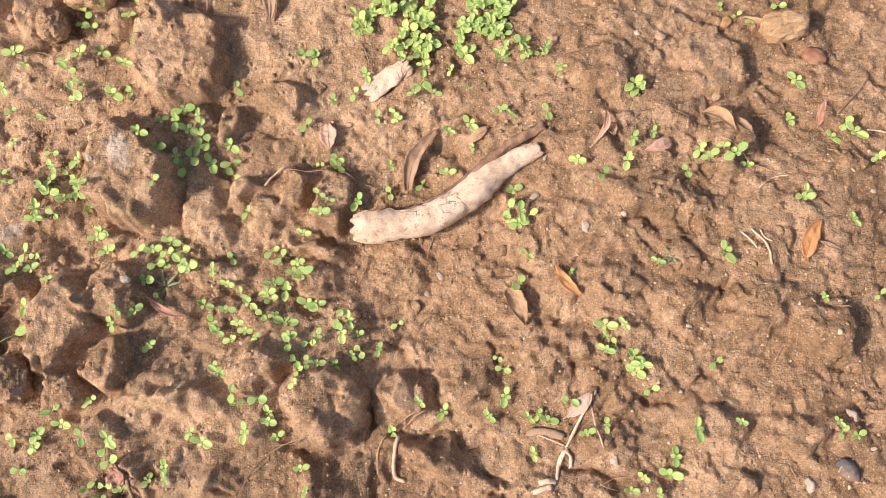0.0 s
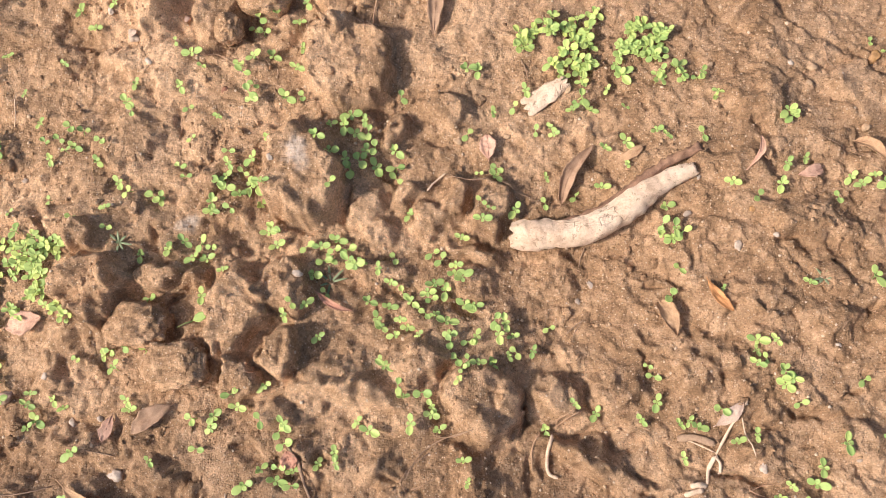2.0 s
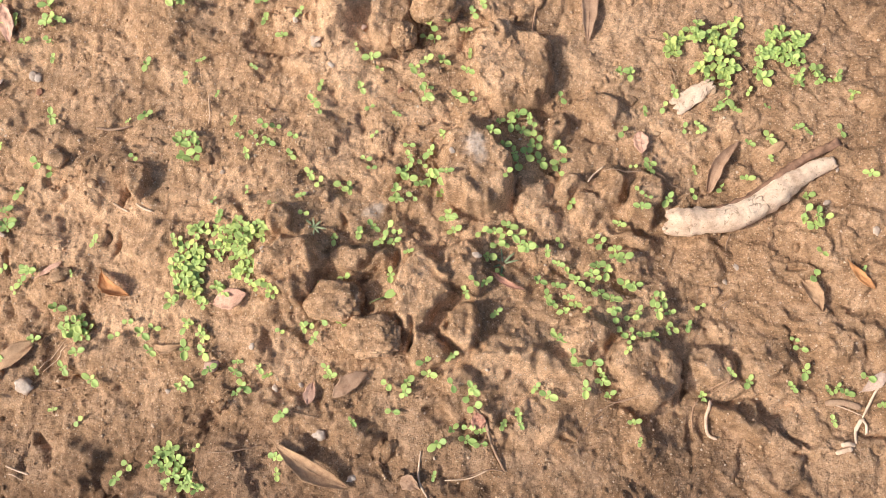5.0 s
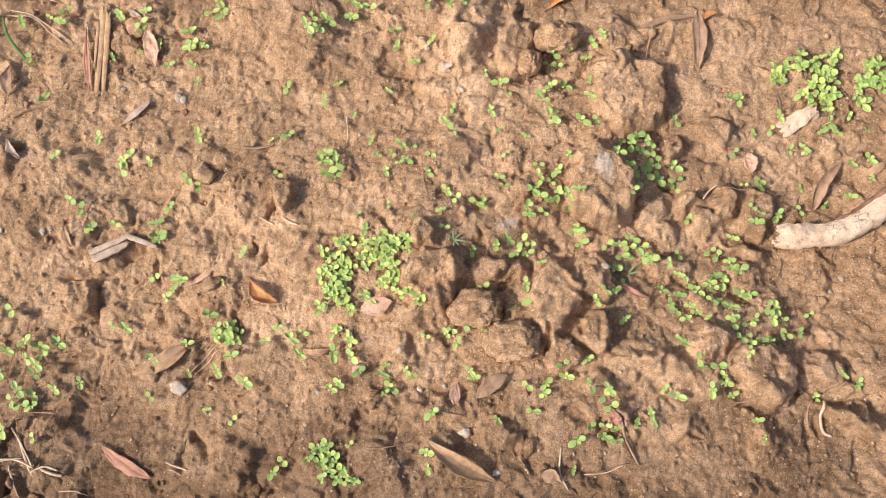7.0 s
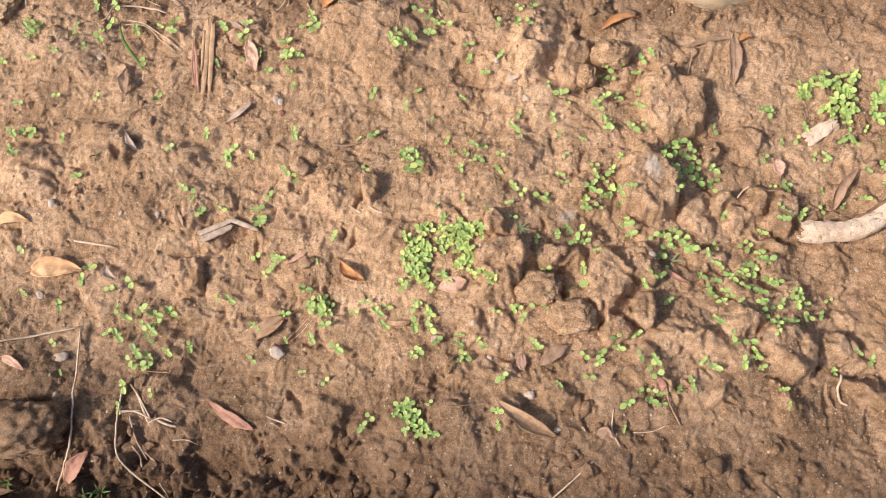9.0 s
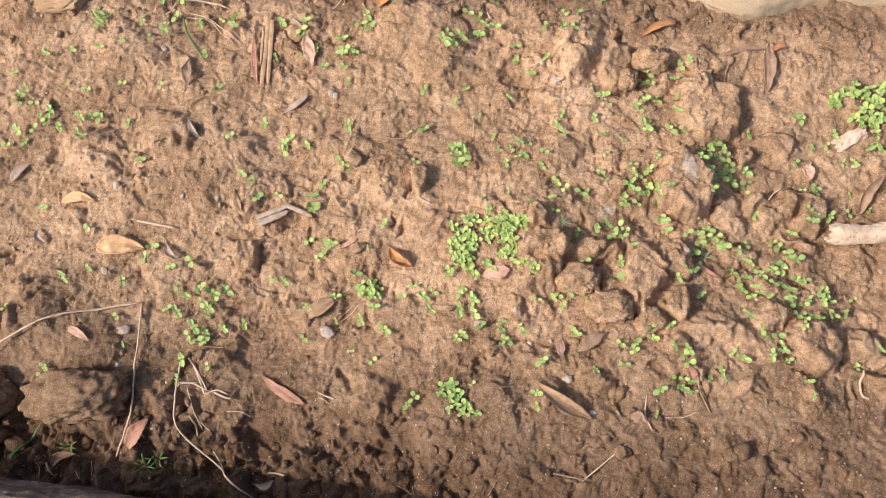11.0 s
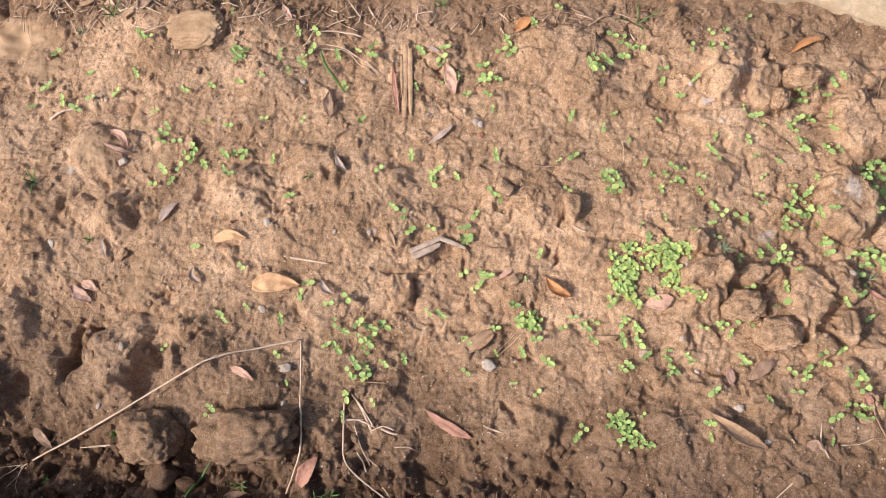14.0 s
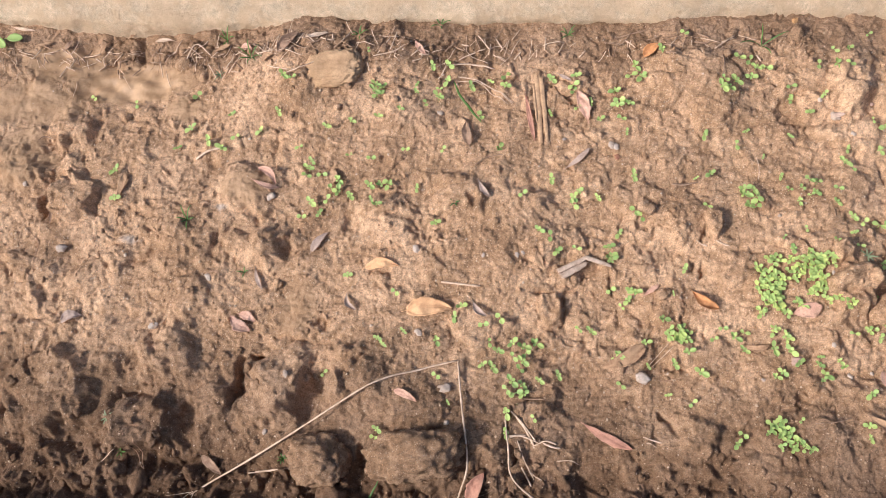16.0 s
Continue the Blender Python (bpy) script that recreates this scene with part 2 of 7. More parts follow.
# broad swells of the bed: x, y, reach, height
SWELLS_A = [
    (-2.1, -0.2, 0.13, 0.017),
    (-2.1, 0.0, 0.13, 0.0088),
    (-2.1, 0.2, 0.13, 0.0038),
    (-2.1, 0.4, 0.13, 0.0026),
    (-2.1, 0.6, 0.13, -0.0312),
    (-1.9, -0.2, 0.13, 0.0026),
    (-1.9, 0.0, 0.13, -0.0029),
    (-1.9, 0.2, 0.13, 0.0158),
    (-1.9, 0.4, 0.13, -0.002),
    (-1.9, 0.6, 0.13, -0.0056),
    (-1.7, -0.2, 0.13, -0.003),
    (-1.7, 0.0, 0.13, -0.0059),
    (-1.7, 0.4, 0.13, 0.0061),
    (-1.7, 0.6, 0.13, 0.0452),
    (-1.5, 0.0, 0.13, 0.0115),
    (-1.5, 0.2, 0.13, 0.0041),
    (-1.5, 0.4, 0.13, 0.0043),
    (-1.5, 0.6, 0.13, 0.0314),
]
SWELLS_B = [
    (-1.3, -0.2, 0.13, 0.0175),
    (-1.3, 0.0, 0.13, -0.0154),
    (-1.3, 0.2, 0.13, 0.0204),
    (-1.3, 0.4, 0.13, 0.0088),
    (-1.1, -0.2, 0.13, -0.0145),
    (-1.1, 0.0, 0.13, -0.0255),
    (-1.1, 0.4, 0.13, 0.0101),
    (-1.1, 0.6, 0.13, 0.0086),
    (-0.9, -0.2, 0.13, 0.0024),
    (-0.9, 0.0, 0.13, -0.0086),
    (-0.9, 0.2, 0.13, 0.0042),
    (-0.9, 0.4, 0.13, 0.0102),
    (-0.9, 0.6, 0.13, 0.0255),
    (-0.7, -0.2, 0.13, 0.0163),
    (-0.7, 0.0, 0.13, 0.0031),
    (-0.7, 0.2, 0.13, 0.0376),
    (-0.7, 0.6, 0.13, 0.0285),
    (-0.5, -0.2, 0.13, 0.0087),
]
SWELLS_C = [
    (-0.5, 0.0, 0.13, 0.0142),
    (-0.5, 0.2, 0.13, 0.0045),
    (-0.5, 0.4, 0.13, 0.0139),
    (-0.5, 0.6, 0.13, 0.0051),
    (-0.3, 0.0, 0.13, 0.0055),
    (-0.3, 0.2, 0.13, -0.0163),
    (-0.3, 0.4, 0.13, -0.0071),
    (-0.3, 0.6, 0.13, 0.0049),
    (-0.1, -0.2, 0.13, -0.0033),
    (-0.1, 0.0, 0.13, -0.026),
    (-0.1, 0.2, 0.13, -0.04),
    (-0.1, 0.4, 0.13, -0.0079),
    (0.1, 0.2, 0.13, 0.0062),
    (0.1, 0.4, 0.13, 0.0157),
    (0.3, 0.0, 0.13, 0.0053),
    (0.3, 0.2, 0.13, 0.0177),
    (0.3, 0.4, 0.13, -0.0066),
]
SWELLS = SWELLS_A + SWELLS_B + SWELLS_C

# broken blocks with steep sides: x, y, half length, half width, turn, height
BLOCKS_A = [
    (-2.163, 0.307, 0.056, 0.053, 0, 0.015),
    (-2.138, -0.086, 0.097, 0.083, 0, 0.017),
    (-1.948, -0.135, 0.062, 0.057, 0, 0.017),
    (-1.184, 0.1, 0.02, 0.032, 0, 0.009),
    (-0.886, 0.266, 0.018, 0.028, 0, 0.015),
    (-0.656, 0.144, 0.045, 0.048, 0, 0.02),
    (-0.62, 0.16, 0.02, 0.02, 0, 0.014),
    (-0.582, 0.163, 0.02, 0.019, 0, 0.016),
    (-0.552, 0.52, 0.03, 0.049, 0, 0.013),
    (-0.487, 0.123, 0.033, 0.06, -5, 0.02),
    (-0.474, 0.052, 0.025, 0.023, 0, 0.014),
    (-0.432, 0.163, 0.038, 0.034, 0, 0.014),
    (-0.425, 0.084, 0.027, 0.035, 0, 0.018),
    (-0.423, 0.301, 0.05, 0.063, 8, 0.036),
    (-0.382, 0.448, 0.058, 0.066, 5, 0.02),
    (-0.195, 0.276, 0.028, 0.037, 10, 0.015),
]
BLOCKS_B = [
    (-0.191, 0.04, 0.048, 0.044, 0, 0.019),
    (0.239, 0.42, 0.037, 0.043, 0, 0.009),
]
BLOCKS = BLOCKS_A + BLOCKS_B

# rounded mounds: x, y, half length, half width, turn, height
MOUNDS_A = [
    (-2.291, 0.376, 0.056, 0.055, 0, 0.008),
    (-2.218, 0.161, 0.064, 0.053, 0, 0.009),
    (-2.193, 0.46, 0.059, 0.047, 0, 0.011),
    (-2.047, -0.028, 0.048, 0.037, 0, 0.009),
    (-1.911, 0.222, 0.059, 0.036, 0, 0.008),
    (-1.905, -0.022, 0.069, 0.054, 0, 0.012),
    (-1.886, 0.11, 0.069, 0.04, 0, 0.007),
    (-1.806, 0.338, 0.081, 0.056, 0, 0.006),
    (-1.803, -0.098, 0.051, 0.046, 0, 0.012),
    (-1.789, 0.334, 0.059, 0.055, 0, 0.008),
    (-1.76, 0.213, 0.059, 0.044, 0, 0.012),
    (-1.739, 0.205, 0.045, 0.047, 0, 0.009),
    (-1.698, 0.53, 0.049, 0.045, 0, 0.009),
    (-1.696, -0.074, 0.055, 0.068, 0, 0.012),
    (-1.675, -0.045, 0.057, 0.083, 0, 0.013),
    (-1.536, -0.039, 0.06, 0.075, 0, 0.014),
]
MOUNDS_B = [
    (-1.502, 0.274, 0.064, 0.046, 0, 0.011),
    (-1.473, 0.49, 0.067, 0.054, 0, 0.009),
    (-1.435, -0.087, 0.075, 0.056, 0, 0.01),
    (-1.36, 0.318, 0.061, 0.053, 0, 0.012),
    (-1.296, 0.055, 0.052, 0.043, 0, 0.006),
    (-1.229, 0.298, 0.061, 0.041, 0, 0.007),
    (-1.18, 0.226, 0.072, 0.042, 0, 0.006),
    (-1.166, -0.17, 0.048, 0.043, 0, 0.008),
    (-1.069, -0.007, 0.07, 0.046, 0, 0.007),
    (-1.046, -0.123, 0.05, 0.031, 0, 0.007),
    (-1.027, 0.31, 0.062, 0.042, 0, 0.009),
    (-0.987, 0.116, 0.05, 0.031, 0, 0.006),
    (-0.953, 0.27, 0.06, 0.05, 0, 0.01),
    (-0.926, 0.569, 0.107, 0.061, 0, 0.013),
    (-0.92, -0.123, 0.039, 0.042, 0, 0.011),
    (-0.906, 0.019, 0.049, 0.039, 0, 0.008),
]
MOUNDS_C = [
    (-0.871, 0.493, 0.064, 0.055, 0, 0.009),
    (-0.857, 0.182, 0.045, 0.035, 0, 0.008),
    (-0.72, -0.113, 0.044, 0.044, 0, 0.009),
    (-0.694, 0.055, 0.045, 0.028, 0, 0.007),
    (-0.674, 0.208, 0.024, 0.016, 0, 0.013),
    (-0.657, -0.032, 0.039, 0.023, 0, 0.01),
    (-0.648, 0.338, 0.05, 0.041, 0, 0.011),
    (-0.639, 0.511, 0.039, 0.037, 0, 0.012),
    (-0.636, -0.086, 0.027, 0.031, 0, 0.01),
    (-0.635, 0.439, 0.065, 0.047, 0, 0.009),
    (-0.623, 0.551, 0.048, 0.082, -5, 0.016),
    (-0.559, -0.061, 0.032, 0.024, 0, 0.01),
    (-0.547, 0.162, 0.019, 0.023, 0, 0.009),
    (-0.433, 0.015, 0.026, 0.018, 0, 0.009),
    (-0.395, 0.546, 0.041, 0.033, 0, 0.008),
    (-0.391, 0.032, 0.029, 0.023, 0, 0.008),
]
MOUNDS_D = [
    (-0.368, 0.061, 0.039, 0.031, 0, 0.008),
    (-0.348, 0.267, 0.024, 0.024, 0, 0.009),
    (-0.34, 0.042, 0.041, 0.026, 0, 0.013),
    (-0.33, 0.238, 0.025, 0.016, -10, 0.008),
    (-0.318, 0.183, 0.034, 0.019, -10, 0.009),
    (-0.313, 0.363, 0.027, 0.028, 0, 0.014),
    (-0.304, -0.038, 0.035, 0.029, 0, 0.008),
    (-0.301, 0.28, 0.022, 0.021, 0, 0.013),
    (-0.277, 0.137, 0.034, 0.014, -15, 0.008),
    (-0.27, 0.083, 0.042, 0.028, 0, 0.015),
    (-0.268, 0.256, 0.021, 0.025, 0, 0.012),
    (-0.253, 0.395, 0.033, 0.022, 0, 0.013),
    (-0.245, 0.278, 0.016, 0.036, 0, 0.01),
    (-0.214, 0.22, 0.034, 0.015, -15, 0.01),
    (-0.213, 0.178, 0.026, 0.024, 0, 0.009),
    (-0.204, -0.05, 0.038, 0.031, 0, 0.008),
]
MOUNDS_E = [
    (-0.121, 0.056, 0.025, 0.016, 0, 0.009),
    (-0.104, 0.049, 0.025, 0.02, 0, 0.01),
    (-0.091, -0.015, 0.039, 0.016, -18, 0.009),
    (-0.07, -0.018, 0.041, 0.023, -15, 0.009),
    (-0.048, -0.033, 0.031, 0.013, -18, 0.007),
    (-0.048, 0.056, 0.036, 0.025, 0, 0.009),
    (0.038, 0.084, 0.031, 0.033, 0, 0.009),
    (0.097, 0.325, 0.032, 0.026, 0, 0.006),
    (0.106, 0.412, 0.047, 0.03, -10, 0.007),
    (0.108, 0.007, 0.037, 0.019, 0, 0.009),
    (0.121, 0.166, 0.031, 0.025, 0, 0.007),
    (0.167, 0.258, 0.052, 0.031, -12, 0.013),
    (0.184, 0.149, 0.037, 0.028, 0, 0.009),
    (0.21, 0.013, 0.037, 0.026, 0, 0.008),
    (0.258, 0.323, 0.033, 0.023, 0, 0.007),
    (0.268, 0.138, 0.039, 0.029, 10, 0.012),
]
MOUNDS_F = [
    (0.293, 0.013, 0.038, 0.026, 0, 0.009),
    (0.327, 0.118, 0.037, 0.033, 0, 0.012),
    (0.362, 0.287, 0.041, 0.028, 0, 0.006),
]
MOUNDS = MOUNDS_A + MOUNDS_B + MOUNDS_C + MOUNDS_D + MOUNDS_E + MOUNDS_F

# hollows, cracks and holes: x, y, half length, half width, turn, height
HOLLOWS_A = [
    (-2.237, 0.419, 0.027, 0.014, 0, -0.012),
    (-2.232, 0.057, 0.038, 0.018, 0, -0.009),
    (-2.223, 0.304, 0.016, 0.048, 0, -0.016),
    (-2.182, -0.182, 0.037, 0.025, 0, -0.014),
    (-2.174, -0.034, 0.006, 0.041, 20, -0.012),
    (-2.144, 0.471, 0.013, 0.052, 0, -0.014),
    (-2.136, 0.186, 0.025, 0.049, -20, -0.009),
    (-2.128, -0.237, 0.07, 0.03, 0, -0.012),
    (-2.108, 0.295, 0.01, 0.036, 0, -0.01),
    (-2.062, -0.172, 0.069, 0.041, 0, -0.025),
    (-2.035, 0.268, 0.042, 0.015, 20, -0.01),
    (-2.012, 0.062, 0.028, 0.024, 0, -0.008),
    (-1.987, 0.175, 0.048, 0.012, 20, -0.009),
    (-1.968, -0.089, 0.046, 0.029, 15, -0.022),
    (-1.929, -0.203, 0.092, 0.026, 0, -0.022),
    (-1.875, 0.369, 0.016, 0.05, 0, -0.009),
]
HOLLOWS_B = [
    (-1.855, -0.131, 0.025, 0.051, 0, -0.022),
    (-1.841, 0.212, 0.012, 0.04, 0, -0.009),
    (-1.767, -0.059, 0.011, 0.06, 0, -0.017),
    (-1.764, -0.055, 0.01, 0.05, 0, -0.02),
    (-1.734, -0.01, 0.02, 0.009, 0, -0.015),
    (-1.727, -0.01, 0.016, 0.011, 0, -0.015),
    (-1.715, -0.213, 0.044, 0.02, 0, -0.013),
    (-1.697, 0.214, 0.012, 0.038, 0, -0.012),
    (-1.619, -0.082, 0.038, 0.057, -10, -0.02),
    (-1.611, 0.061, 0.026, 0.01, 0, -0.011),
    (-1.579, 0.257, 0.02, 0.03, 0, -0.011),
    (-1.522, -0.204, 0.015, 0.046, 0, -0.02),
    (-1.519, -0.002, 0.032, 0.011, 30, -0.008),
    (-1.406, 0.473, 0.02, 0.028, 0, -0.008),
    (-1.4, -0.243, 0.064, 0.016, -10, -0.014),
    (-1.345, -0.209, 0.018, 0.038, 0, -0.014),
]
HOLLOWS_C = [
    (-1.34, 0.304, 0.011, 0.018, 0, -0.014),
    (-1.307, 0.326, 0.013, 0.013, 0, -0.009),
    (-1.298, -0.179, 0.013, 0.027, 0, -0.013),
    (-1.253, -0.137, 0.01, 0.06, 0, -0.015),
    (-1.21, -0.068, 0.018, 0.013, 0, -0.006),
    (-1.199, 0.128, 0.029, 0.006, 0, -0.01),
    (-1.175, 0.557, 0.034, 0.012, 0, -0.008),
    (-1.16, 0.104, 0.006, 0.034, 0, -0.014),
    (-1.114, -0.212, 0.03, 0.016, 0, -0.009),
    (-1.106, 0.174, 0.036, 0.022, 0, -0.012),
    (-1.072, 0.16, 0.008, 0.031, 0, -0.01),
    (-1.037, -0.208, 0.043, 0.018, 0, -0.012),
    (-0.978, -0.092, 0.008, 0.026, 30, -0.011),
    (-0.943, 0.079, 0.008, 0.034, 0, -0.01),
    (-0.929, 0.189, 0.005, 0.023, 0, -0.012),
    (-0.915, 0.182, 0.006, 0.031, -5, -0.015),
]
HOLLOWS_D = [
    (-0.91, 0.242, 0.005, 0.015, 0, -0.012),
    (-0.904, -0.203, 0.029, 0.014, 0, -0.012),
    (-0.903, 0.251, 0.004, 0.017, 0, -0.015),
    (-0.762, -0.13, 0.008, 0.036, 0, -0.009),
    (-0.745, -0.053, 0.011, 0.033, -10, -0.013),
    (-0.733, 0.495, 0.033, 0.042, 0, -0.013),
    (-0.668, 0.102, 0.008, 0.01, 0, -0.012),
    (-0.645, 0.278, 0.017, 0.013, 0, -0.01),
    (-0.604, 0.097, 0.016, 0.005, 15, -0.008),
    (-0.603, 0.262, 0.031, 0.011, -10, -0.008),
    (-0.598, 0.203, 0.007, 0.022, 0, -0.01),
    (-0.587, 0.361, 0.006, 0.036, 0, -0.008),
    (-0.562, 0.098, 0.018, 0.005, 20, -0.013),
    (-0.555, 0.141, 0.007, 0.022, -20, -0.016),
    (-0.551, 0.579, 0.016, 0.025, 0, -0.013),
    (-0.522, 0.171, 0.006, 0.017, 0, -0.009),
]
HOLLOWS_E = [
    (-0.516, -0.08, 0.01, 0.03, 20, -0.01),
    (-0.515, 0.501, 0.008, 0.035, 0, -0.013),
    (-0.497, 0.073, 0.007, 0.027, 0, -0.017),
    (-0.485, 0.218, 0.04, 0.038, 0, -0.01),
    (-0.477, 0.182, 0.02, 0.009, 0, -0.008),
    (-0.469, 0.474, 0.055, 0.039, 0, -0.012),
    (-0.454, -0.035, 0.019, 0.013, 0, -0.012),
    (-0.408, 0.066, 0.005, 0.009, 0, -0.013),
    (-0.375, -0.031, 0.015, 0.011, 0, -0.012),
    (-0.369, 0.267, 0.008, 0.031, 0, -0.008),
    (-0.36, 0.175, 0.021, 0.011, 0, -0.009),
    (-0.353, 0.212, 0.046, 0.008, -15, -0.007),
    (-0.335, 0.394, 0.013, 0.018, 0, -0.018),
    (-0.325, 0.313, 0.01, 0.025, 15, -0.013),
    (-0.31, 0.253, 0.009, 0.012, 0, -0.008),
    (-0.303, 0.16, 0.031, 0.006, -15, -0.008),
]
HOLLOWS_F = [
    (-0.3, 0.519, 0.051, 0.036, 0, -0.012),
    (-0.291, -0.052, 0.013, 0.007, 0, -0.012),
    (-0.267, 0.352, 0.032, 0.015, -10, -0.008),
    (-0.237, 0.069, 0.009, 0.019, 0, -0.012),
    (-0.227, 0.148, 0.008, 0.024, 15, -0.009),
    (-0.222, 0.274, 0.006, 0.022, 10, -0.009),
    (-0.204, 0.239, 0.011, 0.017, 0, -0.011),
    (-0.146, 0.025, 0.006, 0.034, -5, -0.015),
    (-0.144, 0.026, 0.019, 0.016, 0, -0.007),
    (-0.139, -0.053, 0.006, 0.032, -10, -0.009),
    (-0.099, 0.009, 0.032, 0.007, -12, -0.009),
    (-0.083, 0.056, 0.011, 0.008, 0, -0.009),
    (-0.058, 0.005, 0.033, 0.006, -18, -0.009),
    (-0.028, 0.002, 0.029, 0.007, -15, -0.008),
    (-0.012, -0.032, 0.027, 0.006, -18, -0.009),
    (-0.009, 0.093, 0.005, 0.023, 15, -0.011),
]
HOLLOWS_G = [
    (-0.002, 0.185, 0.009, 0.004, 0, -0.011),
    (0.022, 0.183, 0.016, 0.005, -25, -0.007),
    (0.077, 0.067, 0.007, 0.023, 10, -0.009),
    (0.095, -0.028, 0.026, 0.008, -8, -0.013),
    (0.126, 0.292, 0.045, 0.007, -5, -0.007),
    (0.142, 0.37, 0.039, 0.007, -10, -0.006),
    (0.155, 0.038, 0.017, 0.006, -5, -0.013),
    (0.159, 0.23, 0.038, 0.005, -8, -0.007),
    (0.168, 0.012, 0.021, 0.011, 0, -0.007),
    (0.193, 0.207, 0.009, 0.005, 0, -0.011),
    (0.203, 0.073, 0.011, 0.006, 0, -0.012),
    (0.205, 0.228, 0.009, 0.017, 15, -0.009),
    (0.234, 0.151, 0.006, 0.022, -10, -0.009),
    (0.251, -0.037, 0.018, 0.006, -20, -0.01),
    (0.254, 0.289, 0.046, 0.009, -10, -0.006),
    (0.28, 0.358, 0.019, 0.011, 0, -0.01),
]
HOLLOWS_H = [
    (0.332, 0.08, 0.006, 0.02, 0, -0.008),
]
HOLLOWS = HOLLOWS_A + HOLLOWS_B + HOLLOWS_C + HOLLOWS_D + HOLLOWS_E + HOLLOWS_F + HOLLOWS_G + HOLLOWS_H

# patches of smooth wet mud: x, y, half length, half width, how wet
MUD = [
    (-2.090, 0.578, 0.15, 0.050, 1.0),
    (-2.245, 0.623, 0.10, 0.050, 0.9),
    (-2.304, 0.522, 0.12, 0.060, 0.6),
    (-1.788, 0.328, 0.060, 0.045, 0.5),
    (-2.293, 0.396, 0.08, 0.08, 0.5),
    (-1.663, 0.087, 0.045, 0.060, 0.4),
    (-1.951, 0.515, 0.05, 0.03, 0.6),
]

MUD_HOLLOWS = [(-2.204, 0.660, 0.014), (-2.026, 0.529, 0.010), (-2.259, 0.641, 0.010), (-2.244, 0.439, 0.016), (-2.144, 0.615, 0.008)]


def ellipse(x, y, cx, cy, rx, ry, turn=0.0):
    c, s = math.cos(math.radians(turn)), math.sin(math.radians(turn))
    u, v = (x - cx) * c + (y - cy) * s, (y - cy) * c - (x - cx) * s
    return np.sqrt((u / rx) ** 2 + (v / ry) ** 2)


def wetness(x, y):
    wet = np.zeros(x.shape)
    edge = 0.35 * layered(x * 22, y * 22, 71, 3)
    for cx, cy, rx, ry, much in MUD:
        wet = np.maximum(wet, much * (1 - ramp(0.60, 1.20, ellipse(x, y, cx, cy, rx, ry) + edge)))
    return wet


def damp_and_shade(x, y):
    """The furrow along the near kerb: wetter soil with shade painted in; elsewhere only vague wetter spots."""
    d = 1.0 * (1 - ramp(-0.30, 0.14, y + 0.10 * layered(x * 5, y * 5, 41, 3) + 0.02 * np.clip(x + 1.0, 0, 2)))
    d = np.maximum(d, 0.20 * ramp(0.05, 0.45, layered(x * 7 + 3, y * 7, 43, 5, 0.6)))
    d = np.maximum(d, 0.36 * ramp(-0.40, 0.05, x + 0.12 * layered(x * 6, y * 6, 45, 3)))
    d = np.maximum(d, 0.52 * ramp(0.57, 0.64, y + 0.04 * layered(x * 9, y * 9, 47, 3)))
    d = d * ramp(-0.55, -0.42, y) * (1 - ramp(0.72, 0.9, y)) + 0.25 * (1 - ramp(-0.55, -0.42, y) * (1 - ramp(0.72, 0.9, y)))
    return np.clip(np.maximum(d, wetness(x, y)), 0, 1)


# pale dried crust: x, y, half length, half width
CRUST = [(-0.423, 0.314, 0.016, 0.022), (-0.558, 0.230, 0.012, 0.010), (-0.554, 0.235, 0.012, 0.010), (-1.839, 0.289, 0.012, 0.008), (-2.020, 0.216, 0.022, 0.009)]


def crusted(x, y):
    c = np.zeros(x.shape)
    edge = 0.6 * layered(x * 60, y * 60, 91, 4)
    for cx, cy, rx, ry in CRUST:
        c = np.maximum(c, 1 - ramp(0.3, 1.2, ellipse(x, y, cx, cy, rx, ry) + edge))
    return c


SWELL_ROWS = np.array(SWELLS)
# each form of the relief, with the share of its reach at which its edge begins and ends
RELIEF = np.array([(*row[:5], row[5] * 1.4, 0.74, 1.08) for row in BLOCKS] + [(*row[:5], row[5] * 1.6, 0.40, 1.12) for row in MOUNDS] + [(*row[:5], row[5] * (1.15 if row[1] < -0.04 and row[0] < -1.3 else 0.9), 0.30, 1.15) for row in HOLLOWS])


def swell(x, y):
    z = np.zeros(x.shape)
    for cx, cy, reach, high in SWELL_ROWS:
        z += high * np.exp(-(((x - cx) ** 2 + (y - cy) ** 2) / reach**2))
    return z


def forms(x, y, wx, wy):
    """The blocks, mounds and hollows of the bed, with ragged outlines."""
    z = np.zeros(x.shape)
    if not x.size:
        return z
    wide = np.maximum(RELIEF[:, 2], RELIEF[:, 3]) * 1.5 + 0.02
    close = (RELIEF[:, 0] + wide > x.min()) & (RELIEF[:, 0] - wide < x.max()) & (RELIEF[:, 1] + wide > y.min()) & (RELIEF[:, 1] - wide < y.max())
    for (cx, cy, rx, ry, turn, high, begin, end), reach in zip(RELIEF[close], wide[close]):
        near = (np.abs(x - cx) < reach) & (np.abs(y - cy) < reach)
        if near.any():
            z[near] += high * (1 - ramp(begin, end, ellipse(wx[near], wy[near], cx, cy, rx, ry, turn)))
    return z


